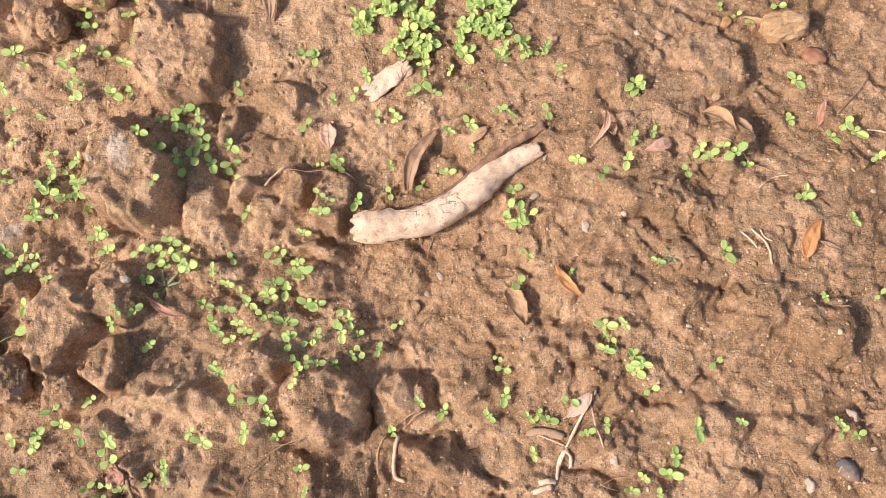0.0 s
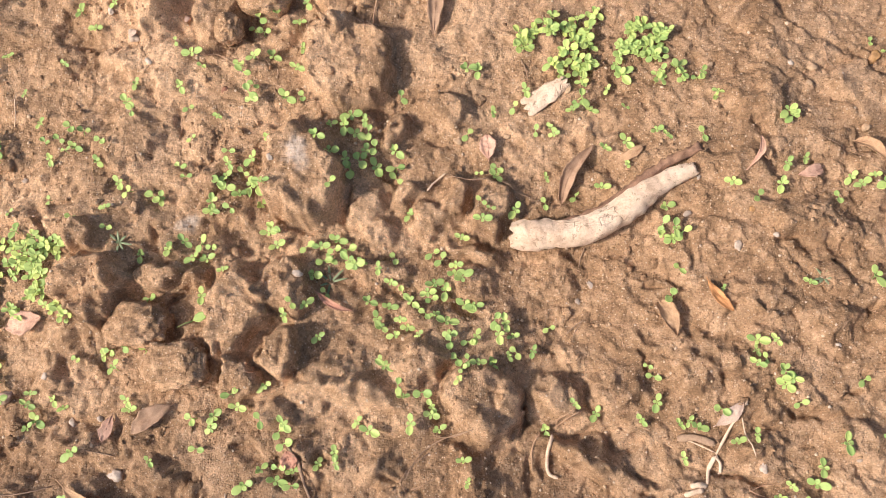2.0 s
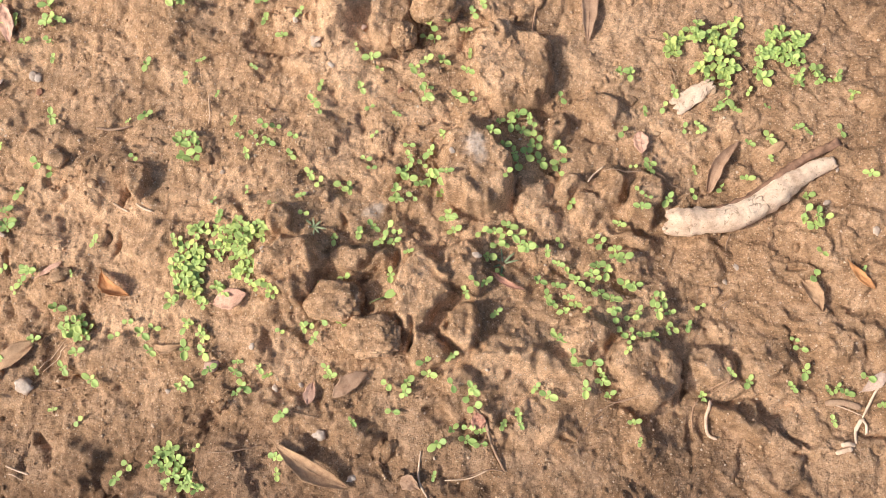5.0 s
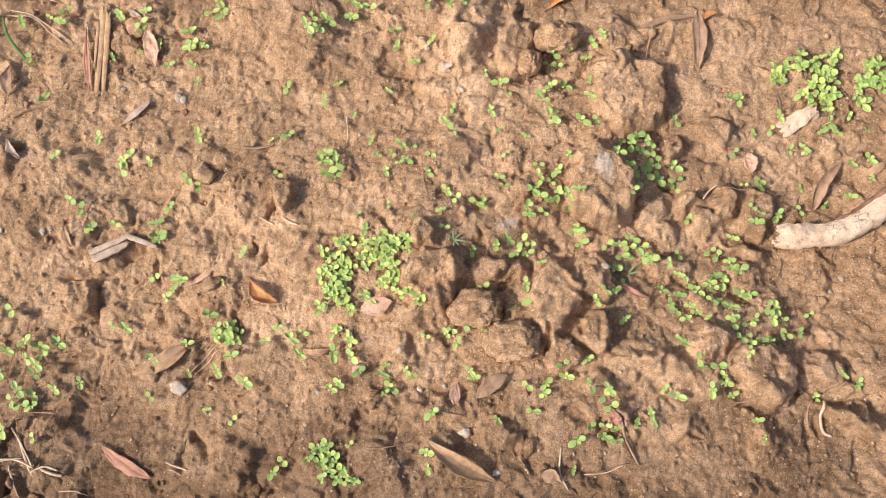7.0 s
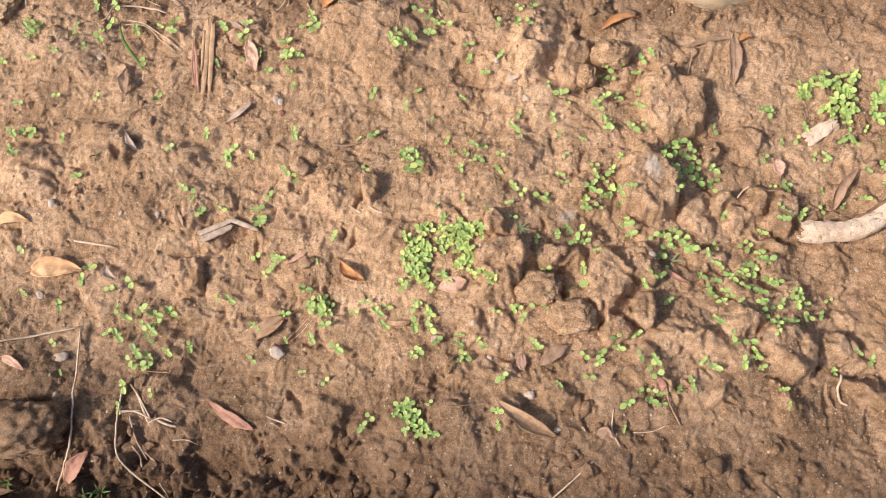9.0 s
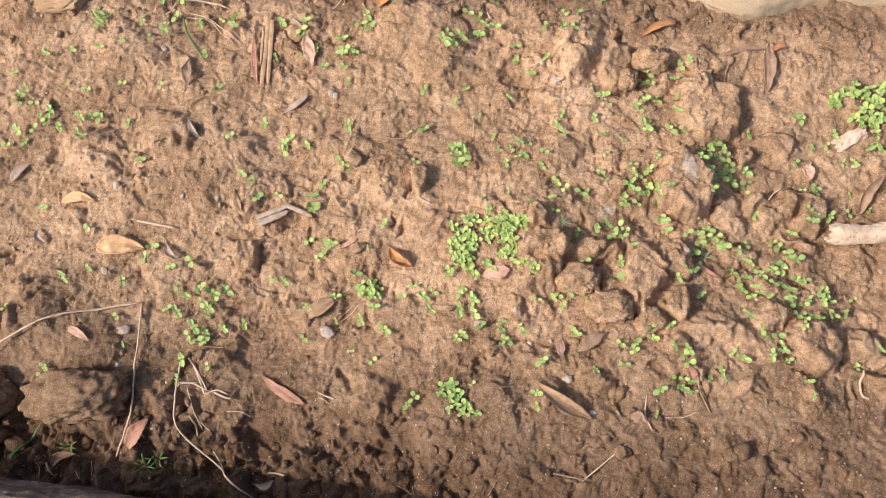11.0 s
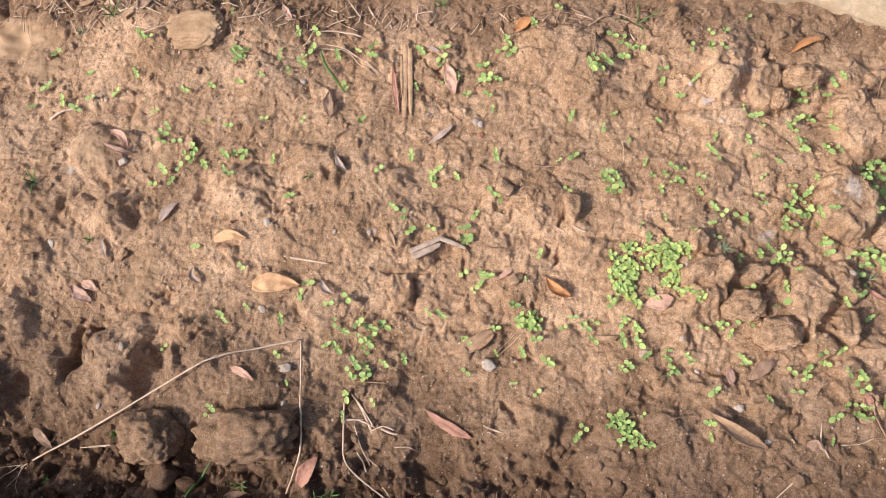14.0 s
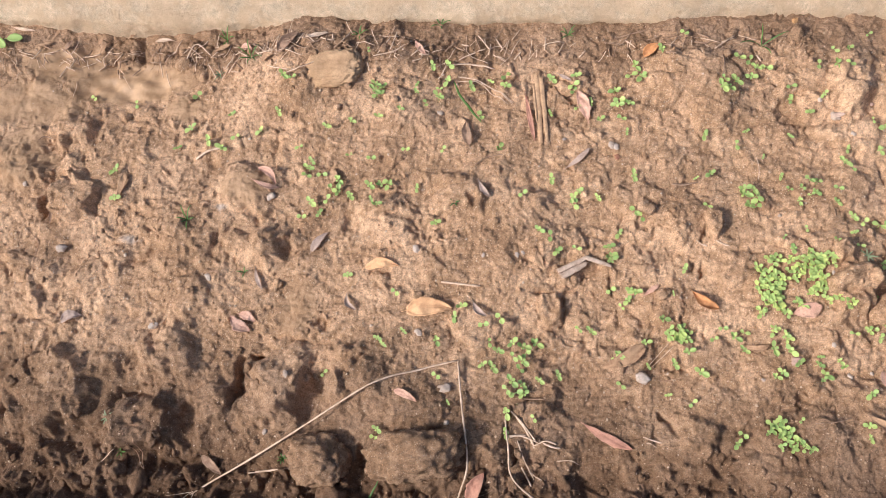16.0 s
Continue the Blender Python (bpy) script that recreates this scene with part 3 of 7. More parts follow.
def height(x, y):
    x, y = np.asarray(x, float), np.asarray(y, float)
    inside = ramp(-3.0, -2.5, x) * (1 - ramp(0.7, 1.2, x)) * ramp(-0.44, -0.38, y) * (1 - ramp(0.76, 0.86, y))
    wx = x + 0.018 * layered(x * 19, y * 19, 3, 3, 0.55) + 0.0035 * layered(x * 75, y * 75, 6, 3, 0.6)
    wy = y + 0.018 * layered(x * 19, y * 19, 4, 3, 0.55) + 0.0035 * layered(x * 75, y * 75, 7, 3, 0.6)
    z = swell(x, y) + forms(x, y, wx, wy)
    wet = wetness(x, y)
    furrow = (1 - ramp(-0.27, -0.13, y + 0.05 * layered(x * 7, y * 7, 19, 3))) * (1 - ramp(-0.9, -0.5, x)) * inside
    z -= 0.026 * furrow
    z += 0.015 * wet * layered(x * 13, y * 20, 101, 2)
    for cx, cy, deep in MUD_HOLLOWS:
        z -= deep * np.exp(-(((x - cx) / 0.022) ** 2 + ((y - cy) / 0.014) ** 2))
    dry = (1 - 0.9 * wet) * inside
    crumbling = np.maximum(ramp(-0.08, 0.45, layered(x * 6.5, y * 6.5, 57, 3)), furrow)
    broken = dry * (0.42 + 0.58 * crumbling) * (1 + 0.35 * furrow)
    # rounded lumps that meet in creases
    z += broken * (1 + 0.5 * furrow) * (0.031 * np.abs(layered(wx * 13, wy * 15, 53, 2, 0.35)) - 0.006)
    z += broken * (0.012 * np.abs(layered(wx * 27 + 5, wy * 29, 55, 2, 0.4)) - 0.003)
    # rills washed out by water, running down to the right
    along, across = 0.80 * wx - 0.60 * wy, 0.60 * wx + 0.80 * wy
    rill = np.abs(layered(along * 7, across * 25, 61, 3, 0.5))
    z += dry * ramp(-0.28, 0.0, x) * (0.012 * rill - 0.003)
    # the surface breaks off in low ledges
    n = layered(wx * 8 + wy * 3, wy * 10 - wx * 3, 37, 4, 0.55) * 2.6
    z += dry * 0.0030 * (np.floor(n) + ramp(0.70, 0.97, n - np.floor(n)))
    # small knobs and crumbs, in drifts
    z += broken * (0.0056 * np.abs(layered(wx * 52, wy * 56, 59, 3, 0.5)) - 0.0012)
    gap, who = lumps(wx * 60, wy * 60, 77)
    z += broken * crumbling * (0.0045 + 0.012 * furrow) * np.clip(who - 0.6, 0, 1) * ramp(0.0, 0.45, gap)
    gap, who = lumps(wx * 120, wy * 120, 79)
    z += broken * 0.0050 * np.clip(who - 0.55, 0, 1) * ramp(0.0, 0.5, gap)
    gap, who = lumps(x * 200, y * 200, 83)
    z += dry * 0.0036 * np.clip(who - 0.5, 0, 1) * ramp(0.0, 0.5, gap)
    z += dry * 0.0019 * layered(x * 95, y * 95, 67, 3, 0.7)
    return z


# ---- mesh helpers ----
def made(name, verts, faces, material, parent=None, smooth=True):
    data = bpy.data.meshes.new(name)
    data.from_pydata([tuple(v) for v in verts], [], faces)
    data.polygons.foreach_set("use_smooth", [smooth] * len(data.polygons))
    data.materials.append(material)
    ob = new(name, data)
    if parent is not None:
        ob.parent = parent
    return ob


def base_of(name, x, y, z, label, category, group=""):
    ob = new(name)
    ob.empty_display_size = 0.01
    ob.matrix_basis = pose(x, y, z)
    return tagged(ob, label, category, group)


def ground(x, y):
    return float(height(np.array([x]), np.array([y]))[0])


def ground_soft(x, y, reach=0.008):
    a = np.linspace(0, 2 * math.pi, 9)[:-1]
    return float(np.mean(height(x + reach * np.cos(a), y + reach * np.sin(a))))


def ground_top(x, y, reach=0.005):
    a = np.linspace(0, 2 * math.pi, 9)[:-1]
    return float(np.max(height(np.append(x + reach * np.cos(a), x), np.append(y + reach * np.sin(a), y))))


def tube(points, radii, sides=7, squash=1.0):
    """A closed round rod along points."""
    points = [Vector(p) for p in points]
    verts, faces = [], []
    for n, p in enumerate(points):
        ahead = (points[min(n + 1, len(points) - 1)] - points[max(n - 1, 0)]).normalized()
        side = ahead.cross(Vector((0, 0, 1)))
        side = side.normalized() if side.length > 1e-4 else Vector((1, 0, 0))
        up = side.cross(ahead)
        for k in range(sides):
            a = 2 * math.pi * k / sides
            verts.append(p + radii[n] * (math.cos(a) * side + squash * math.sin(a) * up))
    for n in range(len(points) - 1):
        for k in range(sides):
            j = (k + 1) % sides
            faces.append((n * sides + k, n * sides + j, (n + 1) * sides + j, (n + 1) * sides + k))
    faces.append(tuple(range(sides))[::-1])
    faces.append(tuple(range((len(points) - 1) * sides, len(points) * sides)))
    return verts, faces


def curve_through(points, steps):
    """Evenly many places on a smooth line through the points."""
    p = [np.array(q, float) for q in points]
    p = [2 * p[0] - p[1]] + p + [2 * p[-1] - p[-2]]
    out = []
    for n in range(1, len(p) - 2):
        for t in np.linspace(0, 1, steps, endpoint=False):
            a, b, c, d = p[n - 1 : n + 3]
            out.append(0.5 * (2 * b + (c - a) * t + (2 * a - 5 * b + 4 * c - d) * t**2 + (3 * b - a - 3 * c + d) * t**3))
    return out + [p[-2]]


def sheet(rows, cols, place, thick):
    """A thin closed sheet: place(u, v) gives the middle surface, u and v from 0 to 1."""
    verts, faces = [], []
    for side in (0.5, -0.5):
        for i in range(rows + 1):
            for j in range(cols + 1):
                x, y, z = place(i / rows, j / cols)
                verts.append((x, y, z + side * thick))
    half, w = (rows + 1) * (cols + 1), cols + 1
    for i in range(rows):
        for j in range(cols):
            a, b, c, d = i * w + j, i * w + j + 1, (i + 1) * w + j + 1, (i + 1) * w + j
            faces += [(a, d, c, b), (half + a, half + b, half + c, half + d)]
    rim = [j for j in range(w)] + [i * w + cols for i in range(1, rows + 1)] + [rows * w + j for j in range(cols - 1, -1, -1)] + [i * w for i in range(rows - 1, 0, -1)]
    for n, a in enumerate(rim):
        b = rim[(n + 1) % len(rim)]
        faces.append((a, b, half + b, half + a))
    return verts, faces


# ---- ground ----
def ground_lines(low, high, step, far):
    """Grid lines: fine over the bed, then ever wider out to the distance."""
    fine = np.arange(low, high + step / 2, step)
    grow = np.cumsum(step * 1.45 ** np.arange(1, 40))
    grow = grow[grow < far]
    return np.concatenate([(low - grow)[::-1], fine, high + grow])


def build_ground():
    gx, gy = ground_lines(-2.52, 0.64, 0.0023, 300), ground_lines(-0.40, 0.76, 0.0023, 300)
    x, y = np.meshgrid(gx, gy)
    x, y = x.ravel(), y.ravel()
    z = height(x, y)
    away = ramp(1.2, 4.0, np.maximum(np.abs(x + 0.9) - 1.2, np.abs(y - 0.2)))
    z = z * (1 - away)
    nx, ny = len(gx), len(gy)
    a = (np.arange(ny - 1)[:, None] * nx + np.arange(nx - 1)[None, :]).ravel()
    quads = np.stack([a, a + 1, a + 1 + nx, a + nx], 1)
    data = bpy.data.meshes.new("ground")
    data.vertices.add(len(x))
    data.vertices.foreach_set("co", np.stack([x, y, z], 1).ravel())
    data.loops.add(quads.size)
    data.loops.foreach_set("vertex_index", quads.ravel())
    data.polygons.add(len(quads))
    data.polygons.foreach_set("loop_start", np.arange(0, quads.size, 4))
    data.polygons.foreach_set("use_smooth", np.ones(len(quads), bool))
    for name, values in (("damp_shade", damp_and_shade(x, y)), ("wet", wetness(x, y)), ("crust", crusted(x, y))):
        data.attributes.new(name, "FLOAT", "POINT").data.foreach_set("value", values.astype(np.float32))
    data.update(calc_edges=True)
    data.materials.append(SOIL)
    return tagged(new("ground", data), "sandy brown garden soil, crumbled and partly wet, furrow shade in its colour", "soil", kind="structure")


build_ground()


def kerb(name, front, ahead, profile, material, label, bulge):
    """A long low kerb; profile: how far behind its front, and how high."""
    xs = np.concatenate([np.arange(-9.0, -3.0, 0.04), np.arange(-3.0, 1.0, 0.006), np.arange(1.0, 7.0, 0.04)])
    prof = curve_through(profile, 7)
    verts, faces = [], []
    for back_, up in prof:
        b, u = np.full(xs.shape, back_), np.full(xs.shape, up)
        n1, n2 = layered(xs * 6, b * 9 + u * 9, 83, 4), layered(xs * 45, b * 60 + u * 60, 89, 3)
        y = front + ahead * (b + 0.012 * n1 + 0.0035 * n2) + bulge(xs, u)
        z = u + 0.006 * layered(xs * 8, b * 20, 97, 3) + 0.0025 * n2
        verts += list(zip(xs, y, z))
    w = len(xs)
    for i in range(len(prof) - 1):
        for j in range(w - 1):
            q = (i * w + j, i * w + j + 1, (i + 1) * w + j + 1, (i + 1) * w + j)
            faces.append(q if ahead > 0 else q[::-1])
    return tagged(made(name, verts, faces, material), label, "kerb", kind="structure")


kerb(
    "kerb_far", 0.690, 1.0, [(0.0, -0.06), (0.004, 0.0), (0.018, 0.028), (0.06, 0.050), (0.12, 0.062), (0.30, 0.07), (0.34, 0.05), (0.345, -0.05)], PLASTER,
    "pale yellowish plastered kerb with an uneven foot",
    lambda x, u: (-0.055 * np.exp(-(((x + 0.31) / 0.10) ** 2)) - 0.012 * np.exp(-(((x + 0.95) / 0.08) ** 2)) + 0.022 * ramp(-2.1, -2.4, x)) * (1 - ramp(0.04, 0.12, u)),
)
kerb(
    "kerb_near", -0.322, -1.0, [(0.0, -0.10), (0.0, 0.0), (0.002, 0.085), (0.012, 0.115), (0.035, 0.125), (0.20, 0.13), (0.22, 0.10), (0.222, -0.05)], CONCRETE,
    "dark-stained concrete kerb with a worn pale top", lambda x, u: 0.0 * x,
)

# ---- loose clods ----
def clod(x, y, rx, ry, high, shape, label):
    bm = bmesh.new()
    bmesh.ops.create_icosphere(bm, subdivisions=5, radius=1.0)
    power = {"round": 1.0, "broken": 0.85, "boxy": 0.68, "flat": 0.75}[shape]
    turn = Euler((0, 0, (x * 37.0) % 6.28)) if shape == "round" else Euler((0, 0, 0.15))
    for v in bm.verts:
        d = v.co.normalized()
        c = Vector([math.copysign(abs(k) ** power, k) for k in d])
        c = c / max(1.0, c.length / 1.22) if shape != "round" else c
        at = d * 1.6 + Vector((x * 9, y * 9, 0))
        grow = 1 + 0.20 * noise.noise(at) + 0.12 * noise.noise(at * 2.3) + 0.09 * noise.noise(at * 5.5) + 0.045 * noise.noise(at * 13) + 0.03 * noise.noise(at * 34)
        c = c * grow
        v.co = (c.x * rx * 0.95, c.y * ry * 0.95, c.z * high)
    bmesh.ops.rotate(bm, verts=bm.verts, cent=(0, 0, 0), matrix=turn.to_matrix() if shape != "round" else Matrix.Identity(3))
    data = bpy.data.meshes.new("soil_clod")
    bm.to_mesh(data)
    bm.free()
    data.polygons.foreach_set("use_smooth", [True] * len(data.polygons))
    data.materials.append(OCHRE_SOIL if shape == "flat" or "ochre" in label else SOIL)
    # clods in the furrow get its damp and painted shade as well
    damp_shade_here = float(damp_and_shade(np.array([x]), np.array([y]))[0])
    data.attributes.new("damp_shade", "FLOAT", "POINT").data.foreach_set("value", [damp_shade_here * (0.6 if y < -0.1 else 0.2)] * len(data.vertices))
    ob = new("soil_clod", data)
    ob.matrix_basis = pose(x, y, ground_soft(x, y, min(rx, ry) * 0.8) + high * (0.05 if shape == "flat" else 0.42))
    return tagged(ob, label, "clod", "loose clods on the bed")


clod(-0.492, 0.531, 0.037, 0.025, 0.03, "round", "rounded sandy soil clod")
clod(-0.533, 0.487, 0.019, 0.021, 0.022, "round", "small rounded soil clod")
clod(-0.598, 0.107, 0.040, 0.029, 0.024, "broken", "broken soil clod with a flat top")
clod(-0.545, 0.062, 0.038, 0.029, 0.024, "boxy", "squarish lump of dry soil")
clod(0.325, 0.461, 0.029, 0.018, 0.018, "broken", "ochre broken clod with a flat top")
clod(-1.595, -0.191, 0.058, 0.049, 0.042, "round", "large rounded clod in the furrow")
clod(-1.418, -0.174, 0.087, 0.047, 0.046, "broken", "large wedge-shaped clod in the furrow")
clod(-1.628, 0.576, 0.064, 0.043, 0.011, "flat", "flat yellowish slab of dry soil")


# ---- stones ----
def pebble(x, y, r, colour):
    bm = bmesh.new()
    bmesh.ops.create_icosphere(bm, subdivisions=3, radius=1.0)
    for v in bm.verts:
        at = v.co * 1.3 + Vector((x * 50, y * 50, r * 100))
        v.co *= 1 + 0.45 * noise.noise(at) + 0.22 * noise.noise(at * 2.3) + 0.07 * noise.noise(at * 6)
        v.co = Vector((v.co.x * 1.1, v.co.y * 0.82, v.co.z * 0.5)) * r
    data = bpy.data.meshes.new("stone")
    bm.to_mesh(data)
    bm.free()
    data.polygons.foreach_set("use_smooth", [True] * len(data.polygons))
    data.materials.append(STONE[colour])
    ob = new("stone", data)
    ob.matrix_basis = pose(x, y, ground_soft(x, y, r * 0.7) + r * 0.12, 0, 0, (x * 911) % 360)
    return tagged(ob, {"pale": "small pale rounded stone on the soil", "white": "whitish lump of stone on the soil", "grey": "small grey stone on the soil", "dark": "dark grey flat stone bedded in the soil", "tan": "small tan stone on the soil", "ochre": "ochre-coloured stone on the soil", "pink": "small pinkish stone on the soil", "rust": "reddish-brown chip bedded in the soil"}[colour], "stone", "stones on the bed")


pebble(0.349, 0.027, 0.0061, "grey")
pebble(0.303, -0.042, 0.0061, "pale")
pebble(0.038, 0.269, 0.0049, "grey")
pebble(-0.072, 0.186, 0.0042, "pale")
pebble(-0.087, 0.165, 0.0036, "grey")
pebble(0.158, 0.456, 0.0036, "pale")
pebble(-0.106, 0.425, 0.0067, "tan")
pebble(0.262, 0.472, 0.0079, "ochre")
pebble(0.111, -0.018, 0.0049, "pale")
pebble(0.193, 0.118, 0.0030, "pale")
pebble(0.092, 0.229, 0.0055, "grey")
pebble(0.243, 0.378, 0.0061, "tan")
pebble(0.356, 0.426, 0.0121, "rust")
pebble(0.340, -0.026, 0.0121, "dark")
pebble(0.132, 0.242, 0.0036, "pale")
pebble(0.065, 0.453, 0.0042, "tan")
pebble(0.180, 0.432, 0.0036, "tan")
pebble(-0.238, 0.357, 0.0061, "tan")
pebble(-0.177, 0.367, 0.0042, "tan")
pebble(0.368, -0.007, 0.0030, "pale")
pebble(0.209, -0.004, 0.0030, "grey")
pebble(0.049, 0.311, 0.0030, "pale")
pebble(0.185, 0.453, 0.0055, "tan")
pebble(0.106, 0.271, 0.0036, "ochre")
pebble(0.398, 0.262, 0.0030, "pale")
pebble(-1.019, -0.020, 0.0122, "pale")
pebble(-0.757, 0.017, 0.0092, "pink")
pebble(-0.604, -0.062, 0.0076, "pale")
pebble(-0.669, -0.008, 0.0054, "pale")
pebble(-0.800, 0.299, 0.0046, "grey")
pebble(-0.593, 0.504, 0.0046, "pink")
pebble(-0.632, 0.441, 0.0046, "pale")
pebble(-1.072, 0.421, 0.0076, "grey")
pebble(-1.061, 0.399, 0.0061, "rust")
pebble(-0.799, 0.126, 0.0061, "grey")
pebble(-1.237, 0.202, 0.0038, "pale")
pebble(-0.699, 0.043, 0.0046, "pale")
pebble(-0.813, -0.018, 0.0038, "pale")
pebble(-0.771, 0.281, 0.0038, "grey")
pebble(-0.695, 0.168, 0.0038, "pale")
pebble(-1.163, 0.433, 0.0038, "pale")
pebble(-0.533, 0.408, 0.0046, "rust")
pebble(-0.417, 0.175, 0.0054, "pale")
pebble(-0.454, 0.306, 0.0038, "pale")
pebble(-0.636, -0.000, 0.0046, "pale")
pebble(-0.559, -0.113, 0.0054, "pale")
pebble(-2.166, 0.198, 0.0103, "white")
pebble(-1.374, -0.053, 0.0113, "grey")
pebble(-1.704, -0.144, 0.0052, "pale")
pebble(-2.269, 0.335, 0.0052, "white")
pebble(-1.667, -0.041, 0.0062, "grey")
pebble(-1.739, 0.313, 0.0093, "white")
pebble(-1.945, 0.046, 0.0082, "pale")
pebble(-1.439, 0.207, 0.0082, "white")
pebble(-1.311, 0.195, 0.0041, "pale")
pebble(-1.248, 0.198, 0.0052, "pale")
pebble(-1.407, 0.490, 0.0062, "grey")
pebble(-1.367, -0.115, 0.0052, "pale")
pebble(-1.426, 0.046, 0.0072, "grey")
pebble(-1.064, 0.418, 0.0072, "pale")
pebble(-0.658, 0.479, 0.0093, "grey")
pebble(-0.720, 0.679, 0.0062, "ochre")
pebble(-0.688, 0.508, 0.0052, "pale")
pebble(-1.845, 0.144, 0.0072, "white")


# ---- fallen leaves ----
def dry_leaf(p0, p1, width, kind, curl, bend, label):
    """A dry leaf from its stalk p0 to its tip p1."""
    length = math.hypot(p1[0] - p0[0], p1[1] - p0[1])
    turn = math.atan2(p1[1] - p0[1], p1[0] - p0[0])
    reach = min(width * 0.5, 0.008)
    z0, z1 = ground_top(*p0, reach), ground_top(*p1, reach)
    over = max(ground_soft(p0[0] + (p1[0] - p0[0]) * t, p0[1] + (p1[1] - p0[1]) * t) - (z0 + (z1 - z0) * t) for t in (0.25, 0.5, 0.75))
    lift = max(0.0, over) * 0.8
    ob = base_of("dry_leaf", p0[0], p0[1], z0 + 0.0015 + lift, label, "leaf", "fallen leaves on the bed")
    ob.matrix_basis = pose(p0[0], p0[1], z0 + 0.0015 + lift, 0, -math.degrees(math.atan2(z1 - z0, length)), math.degrees(turn))
    seed = p0[0] * 31 + p0[1] * 17
    lean = 0.5 * math.sin(seed * 5)

    def axis(u):
        return Vector((u * length, bend * length * 0.5 * math.sin(math.pi * u) * (1 if lean > 0 else -1), (abs(bend) * 0.35 + 0.02) * length * math.sin(math.pi * u)))

    def blade(u, v):
        c = axis(u)
        wide = width * 0.5 * (math.sin(math.pi * min(1.0, u * 0.97 + 0.03) ** (0.75 if lean > 0 else 1.15)) ** 0.8 + 0.04)
        wide *= 1 + 0.24 * noise.noise(Vector((u * 6 + seed, v * 2, 0))) + 0.14 * noise.noise(Vector((u * 19 + seed, v * 3, 3)))
        s = 2 * v - 1
        across = s * wide * (1 - 0.25 * curl * abs(s))
        up = curl * wide * 0.9 * s * s + lean * 0.25 * wide * s
        up += width * (0.12 * noise.noise(Vector((u * 4 + seed, s * 1.5, 1))) + 0.06 * noise.noise(Vector((u * 11 + seed, s * 4, 2))))
        return c.x, c.y + across, c.z + up

    verts, faces = sheet(22, 10, blade, 0.0005)
    made("blade", verts, faces, DRY[kind], ob)
    rib = [axis(u) + Vector((0, 0, 0.0004)) for u in np.linspace(-0.12 if length > 0.03 else 0.0, 0.9, 14)]
    verts, faces = tube(rib, [max(0.0002, 0.0006 * (1 - 0.7 * n / 13)) for n in range(14)], 5)
    made("midrib", verts, faces, DRY[kind], ob)
    return ob


dry_leaf((0.102, 0.318), (0.119, 0.361), 0.008, "pink", 0.5, 0.25, "narrow pale pinkish dry leaf curled on the soil")
dry_leaf((0.188, 0.325), (0.157, 0.311), 0.015, "pink", 0.15, 0.1, "pale pink flat dry leaf on the soil")
dry_leaf((0.316, 0.189), (0.334, 0.228), 0.018, "orange", 0.2, 0.1, "orange-brown pointed dry leaf on the soil")
dry_leaf((0.332, 0.206), (0.351, 0.196), 0.005, "brown", 0.4, 0.1, "small brown curled dry leaf under an orange one")
dry_leaf((0.058, 0.187), (0.084, 0.151), 0.013, "orange", 0.3, 0.15, "bright orange curled dry leaf on the soil")
dry_leaf((0.006, 0.165), (0.024, 0.123), 0.023, "tan", 0.6, 0.1, "folded pale brown dry leaf on the soil")
dry_leaf((-0.200, 0.334), (-0.203, 0.366), 0.021, "pink", 0.1, 0.0, "pinkish triangular piece of dry leaf")
dry_leaf((-0.109, 0.286), (-0.069, 0.356), 0.019, "brown", 0.6, 0.2, "long brown curled leaf beside the stick")
dry_leaf((-0.394, 0.155), (-0.352, 0.137), 0.009, "rust", 0.5, -0.2, "rust-pink narrow curled dry leaf")
dry_leaf((-1.454, -0.292), (-1.415, -0.268), 0.019, "brown", 0.9, 0.3, "dark leaf rolled up in the furrow")
dry_leaf((-1.105, -0.285), (-1.076, -0.274), 0.015, "grey", 0.9, 0.5, "grey leaf curled like a hook in the furrow")
dry_leaf((-1.823, -0.193), (-1.782, -0.224), 0.017, "brown", 0.3, 0.0, "dull brown dead leaf on crumbs in the furrow")
dry_leaf((-0.276, 0.497), (-0.277, 0.590), 0.024, "brown", 0.25, 0.04, "long brown lance-shaped dry leaf below the kerb")
dry_leaf((0.324, 0.436), (0.282, 0.477), 0.010, "tan", 0.5, 0.15, "tan twisted dry leaf beside a clod")
dry_leaf((0.227, 0.358), (0.257, 0.327), 0.016, "tan", 0.7, 0.2, "ragged tan curled dry leaf")
dry_leaf((0.271, 0.328), (0.255, 0.354), 0.013, "brown", 0.7, 0.1, "crumpled brown half of a dry leaf")
dry_leaf((0.064, 0.026), (0.092, 0.052), 0.015, "grey", 0.2, 0.1, "grey-violet weathered dry leaf under straw")
dry_leaf((-0.015, 0.350), (-0.046, 0.332), 0.012, "tan", 0.2, 0.1, "dull tan scrap of leaf near the stick")
dry_leaf((0.350, 0.341), (0.360, 0.370), 0.009, "rust", 0.1, 0.0, "reddish scrap of leaf pressed into the soil")
dry_leaf((0.125, 0.328), (0.121, 0.347), 0.012, "tan", 0.3, 0.0, "torn orange-tan scrap of leaf")
dry_leaf((-0.760, 0.098), (-0.713, 0.111), 0.029, "pink", 0.35, 0.1, "pinkish triangular dry leaf by dense seedlings")
dry_leaf((-0.928, 0.137), (-0.883, 0.106), 0.023, "orange", 0.8, 0.3, "orange-brown dry leaf curled into a cup")
dry_leaf((-1.014, 0.037), (-1.090, -0.005), 0.028, "tan", 0.35, 0.12, "broad tan dry leaf with a long tip")
